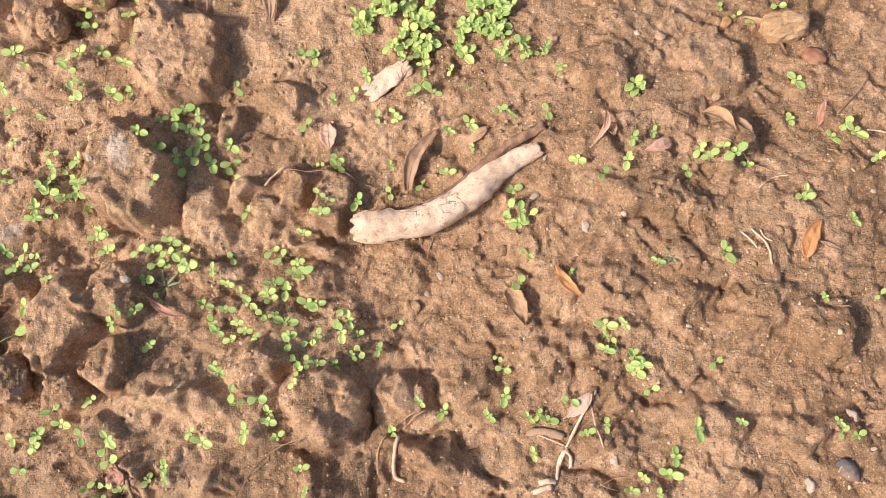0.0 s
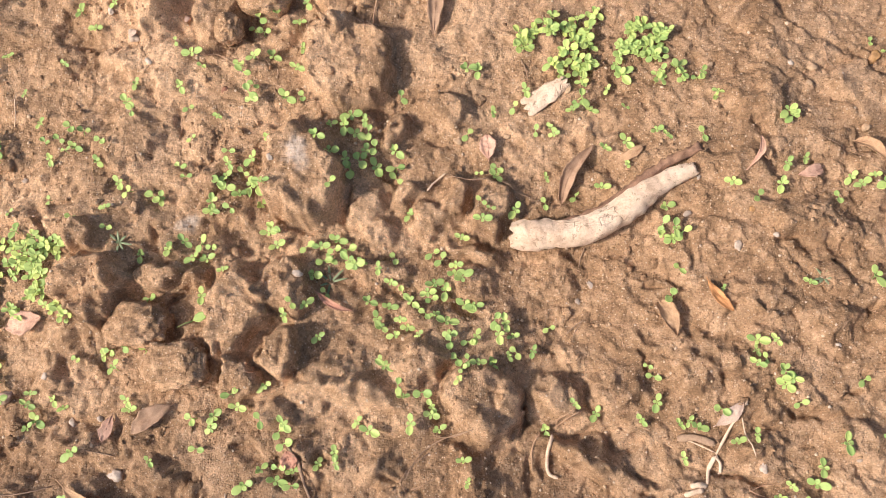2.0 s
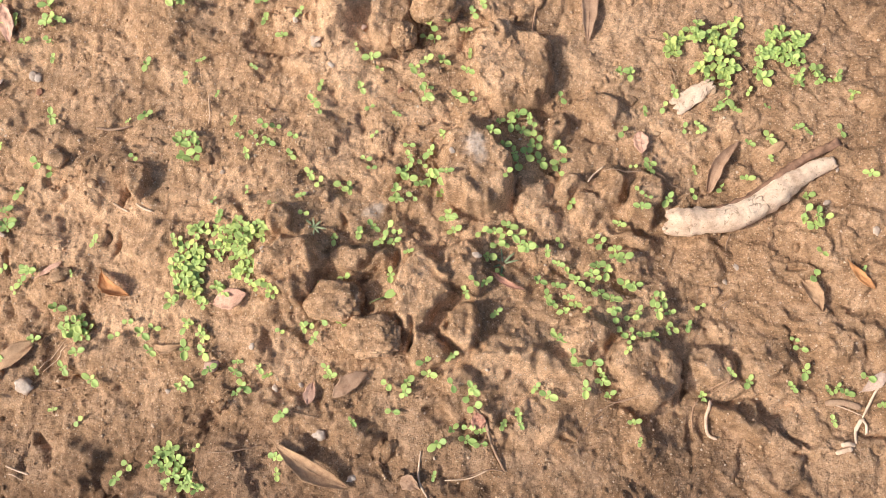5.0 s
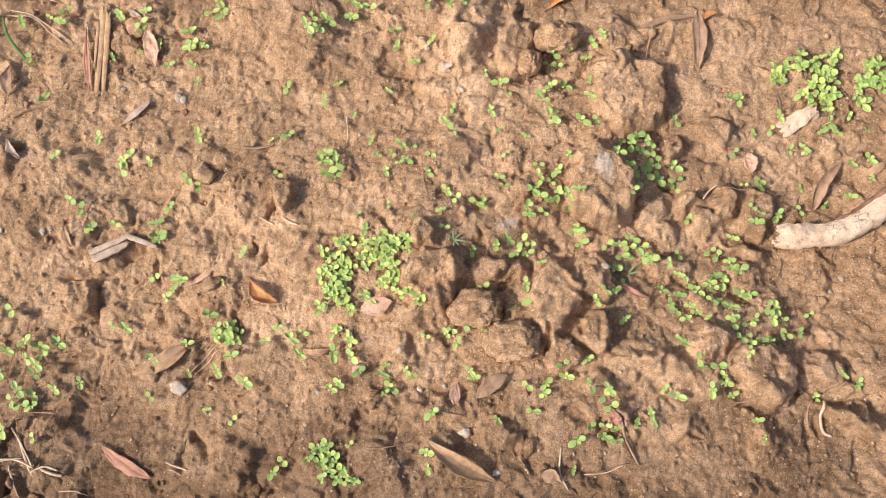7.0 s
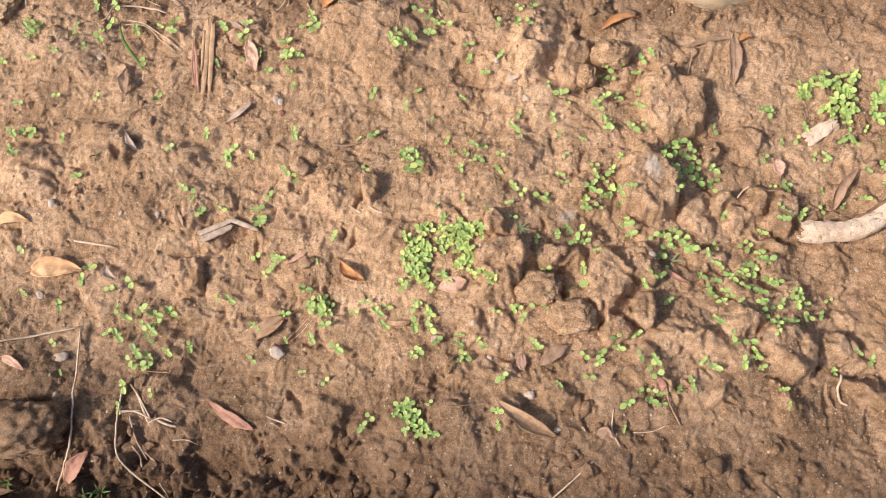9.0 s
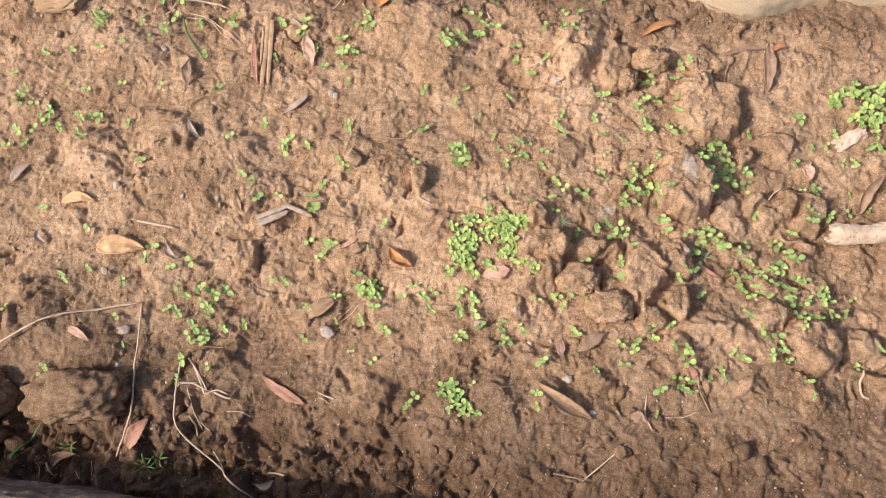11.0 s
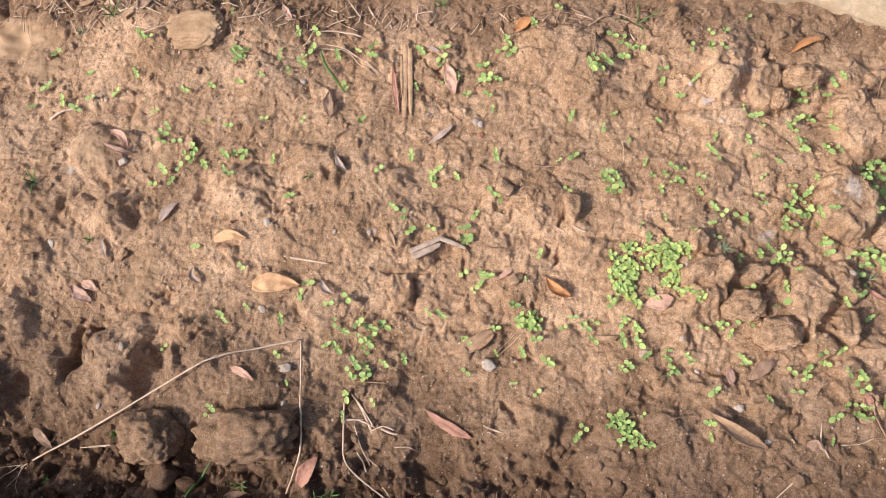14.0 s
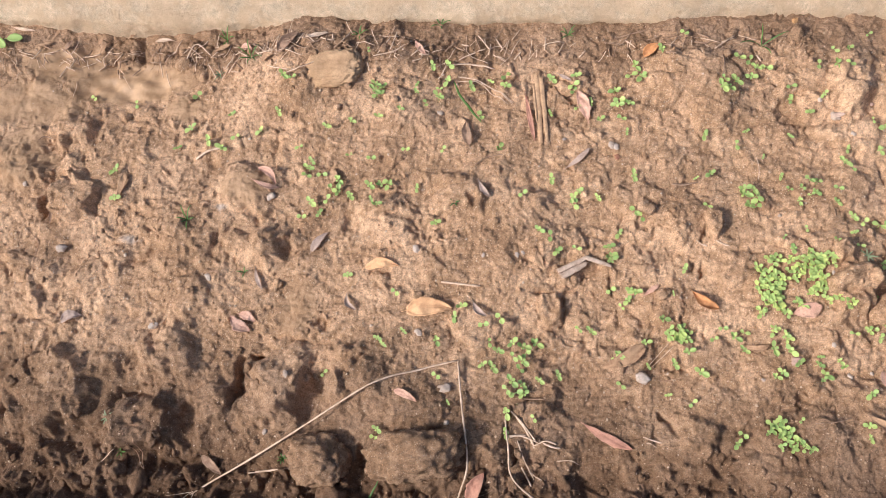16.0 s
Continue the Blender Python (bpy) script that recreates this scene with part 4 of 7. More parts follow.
dry_leaf((-1.120, -0.107), (-1.038, -0.147), 0.018, "rust", 0.15, 0.08, "long reddish-brown lance-shaped dry leaf")
dry_leaf((-1.213, 0.205), (-1.200, 0.175), 0.014, "tan", 0.4, 0.1, "small tan dry leaf standing on edge")
dry_leaf((-1.016, 0.128), (-0.987, 0.150), 0.009, "pink", 0.1, 0.0, "narrow pink scrap of dry leaf")
dry_leaf((-1.117, 0.473), (-1.137, 0.534), 0.025, "pink", 0.25, 0.05, "pink-red dry leaf with a narrow tip")
dry_leaf((-1.239, 0.527), (-1.219, 0.431), 0.011, "rust", 0.25, 0.02, "narrow red-brown dry leaf beside straw")
dry_leaf((-1.156, 0.376), (-1.113, 0.414), 0.011, "grey", 0.15, 0.1, "grey-pink narrow dry leaf")
dry_leaf((-0.548, 0.017), (-0.590, -0.016), 0.023, "brown", 0.3, 0.1, "pink-brown dry leaf on bare soil")
dry_leaf((-0.619, 0.002), (-0.620, -0.030), 0.016, "pink", 0.2, 0.0, "small pale pink dry leaf")
dry_leaf((-0.654, -0.077), (-0.560, -0.125), 0.027, "tan", 0.55, 0.1, "large wrinkled pale brown dry leaf")
dry_leaf((-0.842, 0.041), (-0.800, 0.043), 0.014, "tan", 0.5, 0.35, "beige dry leaf bent into an arch")
dry_leaf((-0.498, -0.111), (-0.474, -0.120), 0.020, "brown", 0.4, 0.1, "brown three-cornered scrap of dry leaf")
dry_leaf((-0.409, -0.026), (-0.400, -0.046), 0.020, "rust", 0.3, 0.1, "reddish dry leaf under seedlings")
dry_leaf((-0.664, 0.479), (-0.641, 0.474), 0.010, "grey", 0.1, 0.0, "pale grey flake on the soil")
dry_leaf((-1.175, 0.573), (-1.148, 0.554), 0.008, "grey", 0.3, 0.1, "dark grey-violet blade scrap")
dry_leaf((-1.451, 0.087), (-1.365, 0.095), 0.037, "peach", 0.35, 0.1, "bright peach dry leaf with a pointed tip")
dry_leaf((-1.535, 0.168), (-1.470, 0.172), 0.021, "peach", 0.3, 0.2, "orange-tan dry leaf with a hooked stalk")
dry_leaf((-1.646, 0.200), (-1.617, 0.239), 0.015, "grey", 0.2, 0.1, "pale grey-pink strip of leaf")
dry_leaf((-1.794, 0.069), (-1.754, 0.042), 0.024, "pink", 0.35, 0.2, "pale pink split dry leaf")
dry_leaf((-1.777, 0.074), (-1.745, 0.060), 0.018, "pink", 0.35, 0.2, "pale pink half of a split dry leaf")
dry_leaf((-1.764, 0.367), (-1.728, 0.334), 0.017, "pink", 0.5, 0.3, "pink curled scrap of dry leaf")
dry_leaf((-2.058, 0.361), (-2.062, 0.305), 0.017, "tan", 0.3, 0.1, "pale brown narrow dry leaf")
dry_leaf((-2.221, 0.304), (-2.197, 0.245), 0.013, "brown", 0.7, 0.4, "dark brown leaf curled like a hook")
dry_leaf((-1.617, 0.339), (-1.622, 0.372), 0.024, "tan", 0.2, 0.1, "tan scrap of leaf near seedlings")
dry_leaf((-1.347, 0.420), (-1.354, 0.474), 0.020, "brown", 0.4, 0.1, "mud-covered brown leaf on the soil")
dry_leaf((-1.324, 0.339), (-1.301, 0.309), 0.012, "grey", 0.5, 0.2, "dark grey curled leaf with a pale tip")
dry_leaf((-1.745, 0.613), (-1.707, 0.661), 0.024, "brown", 0.4, 0.1, "brown dry leaf at the kerb's foot")
dry_leaf((-1.698, 0.644), (-1.645, 0.661), 0.010, "straw", 0.2, 0.05, "pale dry blade at the kerb's foot")
dry_leaf((-1.009, 0.608), (-0.977, 0.631), 0.022, "orange", 0.5, 0.1, "ochre-brown wet leaf in a hollow")
dry_leaf((-2.007, 0.680), (-2.049, 0.676), 0.009, "straw", 0.3, 0.1, "pale dry scrap among litter")
dry_leaf((-2.108, 0.689), (-2.086, 0.704), 0.009, "tan", 0.3, 0.1, "brown dry scrap among litter")
dry_leaf((-2.157, 0.674), (-2.174, 0.645), 0.008, "tan", 0.3, 0.1, "tan dry scrap among litter")
dry_leaf((-1.898, 0.643), (-1.867, 0.657), 0.012, "tan", 0.4, 0.1, "torn brown leaf among litter")
dry_leaf((-1.843, 0.650), (-1.810, 0.634), 0.012, "pink", 0.4, 0.2, "torn pale leaf among litter")
dry_leaf((-1.784, 0.603), (-1.756, 0.615), 0.014, "tan", 0.4, 0.2, "crumpled tan leaf among litter")
dry_leaf((-2.235, 0.677), (-2.256, 0.651), 0.010, "brown", 0.4, 0.2, "dark scrap of leaf among litter")
dry_leaf((-2.316, 0.662), (-2.277, 0.671), 0.010, "tan", 0.4, 0.1, "tan scrap of leaf by the kerb")
dry_leaf((-2.379, 0.709), (-2.322, 0.697), 0.008, "straw", 0.2, 0.1, "pale dry blade by the kerb")
dry_leaf((-1.465, 0.644), (-1.442, 0.612), 0.013, "pink", 0.4, 0.1, "small pale scrap of leaf by the kerb")
dry_leaf((-1.322, -0.249), (-1.297, -0.198), 0.027, "rust", 0.3, 0.1, "dull reddish dry leaf near the near kerb")
dry_leaf((-0.506, 0.587), (-0.438, 0.614), 0.014, "orange", 0.5, 0.2, "yellow-brown rolled dry leaf at the kerb")
dry_leaf((-0.270, 0.576), (-0.244, 0.585), 0.011, "orange", 0.4, 0.3, "small orange curled dry leaf")
dry_leaf((-0.281, 0.577), (-0.364, 0.555), 0.010, "brown", 0.3, 0.1, "narrow grey-brown leaf by the kerb")
dry_leaf((-1.463, -0.062), (-1.421, -0.081), 0.014, "pink", 0.2, 0.1, "small pale pink scrap of leaf")
dry_leaf((-1.756, 0.164), (-1.737, 0.122), 0.009, "grey", 0.3, 0.1, "thin grey dry blade lying on mud")
dry_leaf((-2.131, 0.047), (-2.093, 0.061), 0.022, "grey", 0.5, 0.3, "grey-pink curled piece of leaf")
dry_leaf((-1.327, 0.107), (-1.301, 0.081), 0.014, "grey", 0.7, 0.3, "dark crumpled scrap of leaf in the soil")
dry_leaf((-1.569, 0.116), (-1.548, 0.087), 0.012, "grey", 0.7, 0.4, "dark curled scrap of leaf half buried")
dry_leaf((-1.770, 0.338), (-1.720, 0.329), 0.012, "pink", 0.3, 0.2, "pink scrap of dry leaf on flat mud")


# ---- straws, twigs and roots ----
def straw(points, width, kind, label):
    line = curve_through(points, 6)
    r = width * 0.5
    ends = [ground_top(x, y, 0.004) for x, y in line]
    keys = [ends[min(n * 6, len(ends) - 1)] for n in range(len(points))]
    reach = sum(math.dist(a, b) for a, b in zip(points, points[1:]))
    clear = 0.007 if reach > 0.25 else 0.0
    path = []
    for n, (x, y) in enumerate(line):
        k = min(n // 6, len(points) - 2)
        t = (n - 6 * k) / 6
        z = keys[k] * (1 - t) + keys[k + 1] * t
        z = max(z, ends[n] - r * 0.6) if kind != "root" else ends[n] * 0.7 + z * 0.3
        path.append((x, y, z + r * 0.4 + clear * min(1, 4 * min(n, len(line) - 1 - n) / len(line))))
    rng = random.Random(len(label) + int(abs(points[0][0]) * 1000))
    radii = [r * rng.uniform(0.85, 1.12) * (1 if 0 < n < len(path) - 1 else 0.6) for n in range(len(path))]
    if kind == "root":
        radii = [q * (1 - 0.6 * n / len(path)) for n, q in enumerate(radii)]
    verts, faces = tube(path, radii, 8, 0.55 if width > 0.005 else 0.85)
    return tagged(made({"straw": "straw", "twig": "twig", "root": "root"}[kind], verts, faces, DRY[kind]), label, {"straw": "straw", "twig": "twig", "root": "root"}[kind], "litter on the bed")


straw([(-1.845, -0.263), (-1.685, -0.170), (-1.509, -0.057), (-1.423, -0.023), (-1.352, -0.001)], 0.0035, "straw", "long pale bent straw across the furrow")
straw([(-1.352, -0.001), (-1.342, -0.076), (-1.326, -0.181), (-1.339, -0.234), (-1.351, -0.265)], 0.0035, "straw", "long pale straw bent down from its tip")
straw([(-1.263, -0.098), (-1.255, -0.155), (-1.245, -0.208), (-1.178, -0.258), (-1.096, -0.313)], 0.0032, "straw", "pale jointed straw lying into the furrow")
straw([(-0.571, -0.222), (-0.538, -0.191), (-0.502, -0.155)], 0.0026, "straw", "pale straw stem pointing at the furrow")
straw([(-0.617, -0.215), (-0.567, -0.220)], 0.0026, "twig", "thin dark twig in the furrow")
straw([(0.095, 0.053), (0.079, 0.025), (0.063, -0.005)], 0.0033, "straw", "flat pale straw across a seedling")
straw([(0.088, 0.045), (0.093, 0.019), (0.099, -0.007)], 0.0016, "straw", "thin pale straw on the soil")
straw([(0.063, -0.007), (0.055, -0.024), (0.052, -0.037)], 0.0025, "straw", "frayed end of a pale straw")
straw([(0.062, -0.004), (0.068, -0.018), (0.065, -0.027)], 0.0016, "straw", "short frayed straw on the soil")
straw([(-0.090, 0.036), (-0.108, 0.025), (-0.122, 0.016)], 0.0016, "root", "pale root hanging over a clod")
straw([(-0.128, 0.009), (-0.136, -0.004), (-0.138, -0.022), (-0.136, -0.038)], 0.0021, "root", "pale bent root on the soil")
straw([(0.339, 0.135), (0.367, 0.133), (0.375, 0.124), (0.377, 0.112)], 0.0016, "twig", "pale thin twig on the soil")
straw([(0.344, 0.160), (0.358, 0.162), (0.375, 0.167)], 0.0012, "twig", "short pale twig on the soil")
straw([(0.364, 0.067), (0.367, 0.054), (0.381, 0.051)], 0.0012, "twig", "pale branching twig on the soil")
straw([(-0.249, 0.305), (-0.225, 0.303), (-0.202, 0.306)], 0.0016, "twig", "pale straight twig on the soil")
straw([(-0.183, 0.303), (-0.165, 0.295), (-0.149, 0.290)], 0.0012, "twig", "thin twig pressed into the soil")
straw([(-0.252, 0.312), (-0.263, 0.303), (-0.273, 0.289)], 0.0025, "straw", "short pale broken straw")
straw([(0.263, 0.220), (0.276, 0.203), (0.280, 0.180)], 0.0025, "straw", "curved pale strip of dry grass")
straw([(0.253, 0.217), (0.260, 0.209), (0.266, 0.198)], 0.0021, "straw", "pale strip of dry grass")
straw([(0.272, 0.219), (0.276, 0.210), (0.283, 0.205)], 0.0021, "straw", "short pale strip of dry grass")
straw([(-0.333, 0.385), (-0.316, 0.395), (-0.304, 0.390), (-0.291, 0.376)], 0.0012, "root", "pale root from a clod")
straw([(-0.396, 0.392), (-0.387, 0.370), (-0.382, 0.360), (-0.367, 0.331)], 0.0010, "root", "thin reddish root over seedlings")
straw([(-0.359, 0.501), (-0.343, 0.484), (-0.333, 0.452)], 0.0008, "root", "thin root on a clod")
straw([(-0.373, 0.525), (-0.360, 0.492), (-0.361, 0.466)], 0.0008, "root", "thin root between clods")
straw([(-0.278, -0.051), (-0.266, -0.027), (-0.243, -0.007), (-0.204, 0.007)], 0.0012, "twig", "thin dark twig on the soil")
straw([(-0.123, 0.149), (-0.127, 0.126), (-0.129, 0.105)], 0.0008, "twig", "hair-thin pale stalk on the soil")
straw([(-0.080, 0.142), (-0.091, 0.134), (-0.100, 0.125)], 0.0016, "twig", "brown forked twig on the soil")
straw([(-0.082, 0.139), (-0.090, 0.127), (-0.093, 0.116)], 0.0012, "twig", "second prong of a brown twig")
straw([(0.329, -0.029), (0.335, -0.022), (0.347, -0.016)], 0.0016, "straw", "pale short straw on a grey stone")
straw([(-0.079, 0.231), (-0.084, 0.219), (-0.086, 0.207)], 0.0016, "twig", "little twig under the stick")
straw([(0.156, 0.277), (0.172, 0.287), (0.187, 0.295), (0.212, 0.298)], 0.0010, "root", "thin root winding over the soil")
straw([(0.238, 0.326), (0.256, 0.314), (0.273, 0.298), (0.291, 0.289), (0.312, 0.281)], 0.0016, "twig", "thin twig with a frayed end")
straw([(0.311, 0.281), (0.293, 0.279), (0.276, 0.266)], 0.0012, "straw", "frayed grass at a twig's end")
straw([(0.022, 0.010), (0.038, 0.006), (0.062, -0.004)], 0.0016, "straw", "pale chip of straw")
straw([(-1.389, 0.144), (-1.357, 0.141), (-1.315, 0.137)], 0.0042, "straw", "short thick pale straw on the soil")
straw([(-1.329, 0.557), (-1.299, 0.538), (-1.263, 0.512)], 0.0016, "straw", "thin straw across dry grass")
straw([(-0.741, -0.092), (-0.707, -0.088), (-0.677, -0.079)], 0.0016, "twig", "long thin pale twig")
straw([(-0.992, -0.024), (-0.971, -0.022), (-0.943, -0.015)], 0.0016, "root", "thin pale root on the soil")
straw([(-0.980, -0.024), (-0.963, -0.028), (-0.950, -0.032)], 0.0013, "root", "thin root beside a pale root")
straw([(-0.475, -0.076), (-0.476, -0.108), (-0.464, -0.131)], 0.0026, "straw", "upright pale straw in the soil")
straw([(-0.444, -0.109), (-0.415, -0.105), (-0.392, -0.094)], 0.0016, "straw", "thin bent straw on the soil")
straw([(-0.410, -0.024), (-0.397, -0.035), (-0.390, -0.056)], 0.0031, "twig", "brown curved stalk on the soil")
straw([(-1.021, -0.124), (-1.005, -0.129), (-0.988, -0.133)], 0.0026, "straw", "short pale straw pair")
straw([(-1.015, -0.134), (-1.008, -0.135), (-0.997, -0.141)], 0.0016, "straw", "short thin straw on the soil")
straw([(-0.638, -0.036), (-0.625, -0.039), (-0.605, -0.042)], 0.0016, "twig", "thin pale stalk by a seedling")
straw([(-0.972, 0.044), (-0.992, 0.020), (-1.010, -0.001)], 0.0010, "straw", "fine grey stalk on the soil")
straw([(-0.964, 0.038), (-0.984, 0.018), (-1.001, 0.001)], 0.0010, "straw", "fine grey stalk beside another")
straw([(-0.568, 0.454), (-0.547, 0.456), (-0.524, 0.443)], 0.0016, "root", "thin curled root on the soil")
straw([(-0.806, 0.397), (-0.802, 0.372), (-0.803, 0.354)], 0.0013, "straw", "thin upright stalk on the soil")
straw([(-0.921, 0.233), (-0.911, 0.227), (-0.901, 0.223)], 0.0031, "straw", "white broken stub of straw")
straw([(-0.887, 0.232), (-0.875, 0.225), (-0.863, 0.222)], 0.0031, "straw", "pale broken stub of straw")
straw([(-0.962, 0.341), (-0.940, 0.341), (-0.913, 0.347)], 0.0042, "twig", "grey dead twig with a pale end")
straw([(-1.245, -0.065), (-1.219, -0.065), (-1.193, -0.065)], 0.0021, "twig", "pale twig on the soil")
straw([(-1.852, 0.149), (-1.830, 0.154), (-1.810, 0.129), (-1.777, 0.098), (-1.753, 0.088)], 0.0021, "root", "winding pale root on the soil")
straw([(-2.256, 0.243), (-2.218, 0.209), (-2.213, 0.173), (-2.209, 0.141)], 0.0021, "root", "long pale root on crumbs")
straw([(-2.271, 0.439), (-2.257, 0.448), (-2.223, 0.434)], 0.0021, "twig", "thin twig bent over mud")
straw([(-1.941, -0.168), (-1.937, -0.212), (-1.923, -0.237)], 0.0021, "root", "thin root down a clod")
straw([(-1.724, -0.216), (-1.674, -0.209), (-1.642, -0.205)], 0.0021, "straw", "thin pale straw on the furrow")
straw([(-1.911, 0.395), (-1.883, 0.411), (-1.846, 0.420)], 0.0056, "straw", "pale chewed strip of straw")
straw([(-1.252, -0.089), (-1.231, -0.110), (-1.205, -0.143)], 0.0028, "straw", "ragged straw beside seedlings")
straw([(-1.244, -0.096), (-1.226, -0.120), (-1.210, -0.148)], 0.0042, "straw", "ragged strip of straw")
straw([(-1.210, -0.148), (-1.190, -0.139), (-1.170, -0.144)], 0.0028, "straw", "crumpled dry blade on the soil")
straw([(-1.262, -0.134), (-1.245, -0.132), (-1.224, -0.130)], 0.0028, "straw", "pale straw crossing the bent one")
straw([(-1.240, -0.140), (-1.227, -0.173), (-1.209, -0.206)], 0.0021, "straw", "thin straw in the furrow")
straw([(-1.978, 0.600), (-1.949, 0.660), (-1.911, 0.634)], 0.0028, "straw", "bent straw at the kerb's foot")
straw([(-1.548, 0.605), (-1.503, 0.619), (-1.471, 0.645)], 0.0028, "straw", "straw lying along the kerb")
straw([(-1.388, 0.597), (-1.355, 0.600), (-1.302, 0.592)], 0.0035, "straw", "long pale straw by the kerb")
straw([(-1.377, 0.608), (-1.344, 0.626), (-1.322, 0.635)], 0.0028, "straw", "thin straw near the kerb")
straw([(-1.381, 0.562), (-1.331, 0.555), (-1.307, 0.535), (-1.275, 0.513)], 0.0021, "straw", "thin long straw on the soil")
straw([(-1.068, 0.653), (-1.040, 0.661), (-1.002, 0.670)], 0.0028, "twig", "twig at the kerb's foot")
straw([(-0.913, 0.632), (-0.893, 0.629), (-0.877, 0.636)], 0.0035, "twig", "pale forked twig by the kerb")
straw([(-0.866, 0.600), (-0.863, 0.575), (-0.868, 0.543)], 0.0021, "twig", "thin stalk standing by the kerb")
straw([(-1.123, 0.388), (-1.112, 0.384), (-1.102, 0.394)], 0.0018, "root", "fine root hanging on a clod")
straw([(-1.334, 0.379), (-1.313, 0.394), (-1.280, 0.403)], 0.0021, "twig", "twig arching on the soil")
straw([(-1.875, 0.587), (-1.844, 0.615), (-1.819, 0.624)], 0.0021, "root", "thin pale root near the kerb")
straw([(-1.818, 0.658), (-1.777, 0.628), (-1.757, 0.662)], 0.0021, "straw", "short straw by the kerb")
straw([(-1.724, 0.562), (-1.693, 0.568), (-1.661, 0.588)], 0.0021, "straw", "straw among litter on the soil")
straw([(-1.771, 0.591), (-1.752, 0.582), (-1.718, 0.571)], 0.0021, "straw", "short straw among litter")
straw([(-1.833, -0.256), (-1.854, -0.268), (-1.877, -0.291), (-1.892, -0.309)], 0.0010, "straw", "hair-thin frayed root of a long straw")
straw([(-1.833, -0.257), (-1.841, -0.276), (-1.845, -0.293), (-1.837, -0.309)], 0.0010, "straw", "thin frayed fibre at a straw's foot")
straw([(-1.835, -0.257), (-1.864, -0.263), (-1.886, -0.267)], 0.0010, "straw", "fine bleached fibre at a straw's foot")
straw([(-1.835, -0.258), (-1.847, -0.282), (-1.866, -0.303)], 0.0010, "straw", "frayed hair at a straw's foot")
straw([(-1.736, -0.219), (-1.695, -0.213), (-1.644, -0.205)], 0.0022, "straw", "pale straw lying against a round clod")
straw([(-1.962, -0.155), (-1.951, -0.194), (-1.937, -0.219), (-1.921, -0.237)], 0.0016, "root", "pale root hanging down a clod")
straw([(-1.787, -0.066), (-1.769, -0.059), (-1.753, -0.056)], 0.0016, "root", "pale root in a dark hollow")
straw([(-1.755, -0.068), (-1.759, -0.080), (-1.752, -0.095)], 0.0012, "root", "thin root hanging in a hollow")
straw([(-1.766, -0.028), (-1.743, -0.047), (-1.709, -0.065)], 0.0016, "twig", "thin brown stalk beside a hollow")
straw([(-2.011, -0.212), (-1.998, -0.200), (-1.984, -0.188)], 0.0014, "straw", "short bleached stalk in the furrow")
straw([(-1.223, -0.181), (-1.210, -0.198), (-1.195, -0.206)], 0.0022, "straw", "short pale straw by a hollow")
straw([(-1.232, -0.185), (-1.223, -0.200), (-1.214, -0.217)], 0.0030, "straw", "bleached strip of straw in a hollow")
straw([(-1.261, -0.138), (-1.235, -0.132), (-1.204, -0.142)], 0.0026, "straw", "crossed pale straw by seedlings")
straw([(-1.170, -0.172), (-1.146, -0.170), (-1.131, -0.176)], 0.0018, "straw", "thin bent pale straw on a mound")
straw([(-1.194, -0.143), (-1.176, -0.149), (-1.164, -0.150)], 0.0040, "straw", "short broad strip of dry grass")
straw([(-1.182, -0.241), (-1.171, -0.257), (-1.162, -0.271)], 0.0022, "straw", "short straw beside a jointed straw")
straw([(-1.482, -0.283), (-1.479, -0.298), (-1.476, -0.314)], 0.0016, "straw", "thin upright straw by the near kerb")
straw([(-1.466, -0.287), (-1.460, -0.298), (-1.454, -0.307)], 0.0040, "straw", "broken bleached straw by the near kerb")
straw([(-1.091, -0.264), (-1.074, -0.263), (-1.057, -0.265)], 0.0028, "straw", "pale straw half in the furrow")
straw([(-1.393, -0.277), (-1.389, -0.289), (-1.382, -0.300)], 0.0014, "straw", "bit of dry straw in the furrow")
straw([(-1.409, -0.295), (-1.402, -0.306), (-1.400, -0.307)], 0.0014, "straw", "tiny bit of straw in the furrow")
straw([(-0.354, 0.508), (-0.352, 0.527), (-0.348, 0.541), (-0.340, 0.548)], 0.0024, "root", "white bare stem of an uprooted seedling")
straw([(-0.366, 0.498), (-0.354, 0.508), (-0.335, 0.508), (-0.321, 0.506)], 0.0014, "root", "thin white root across a hollow")
straw([(-0.327, 0.505), (-0.333, 0.488), (-0.338, 0.474)], 0.0010, "root", "fine root down a clod's side")
straw([(-0.329, 0.493), (-0.320, 0.476), (-0.316, 0.464)], 0.0010, "root", "second fine root down a clod")
straw([(-0.244, 0.554), (-0.234, 0.561), (-0.220, 0.560)], 0.0014, "straw", "short pale straw below the kerb")
straw([(-0.164, 0.464), (-0.158, 0.452), (-0.154, 0.439)], 0.0014, "twig", "thin stalk beside seedlings")
straw([(0.022, 0.009), (0.040, 0.011), (0.061, 0.005)], 0.0085, "twig", "short thick piece of dead brown stem")
straw([(0.061, -0.008), (0.055, -0.021), (0.052, -0.038)], 0.0040, "straw", "bent strip of dry straw on the soil")
straw([(0.061, -0.008), (0.067, -0.015), (0.067, -0.026)], 0.0034, "straw", "curled end of a dry straw")
straw([(0.033, -0.041), (0.043, -0.039), (0.051, -0.040)], 0.0060, "straw", "short bleached piece of stem")
straw([(0.027, -0.051), (0.037, -0.047), (0.047, -0.044)], 0.0060, "straw", "faded strip of dry grass on the soil")
straw([(0.095, -0.043), (0.112, -0.036), (0.127, -0.034)], 0.0014, "root", "pale root across a dark hole")
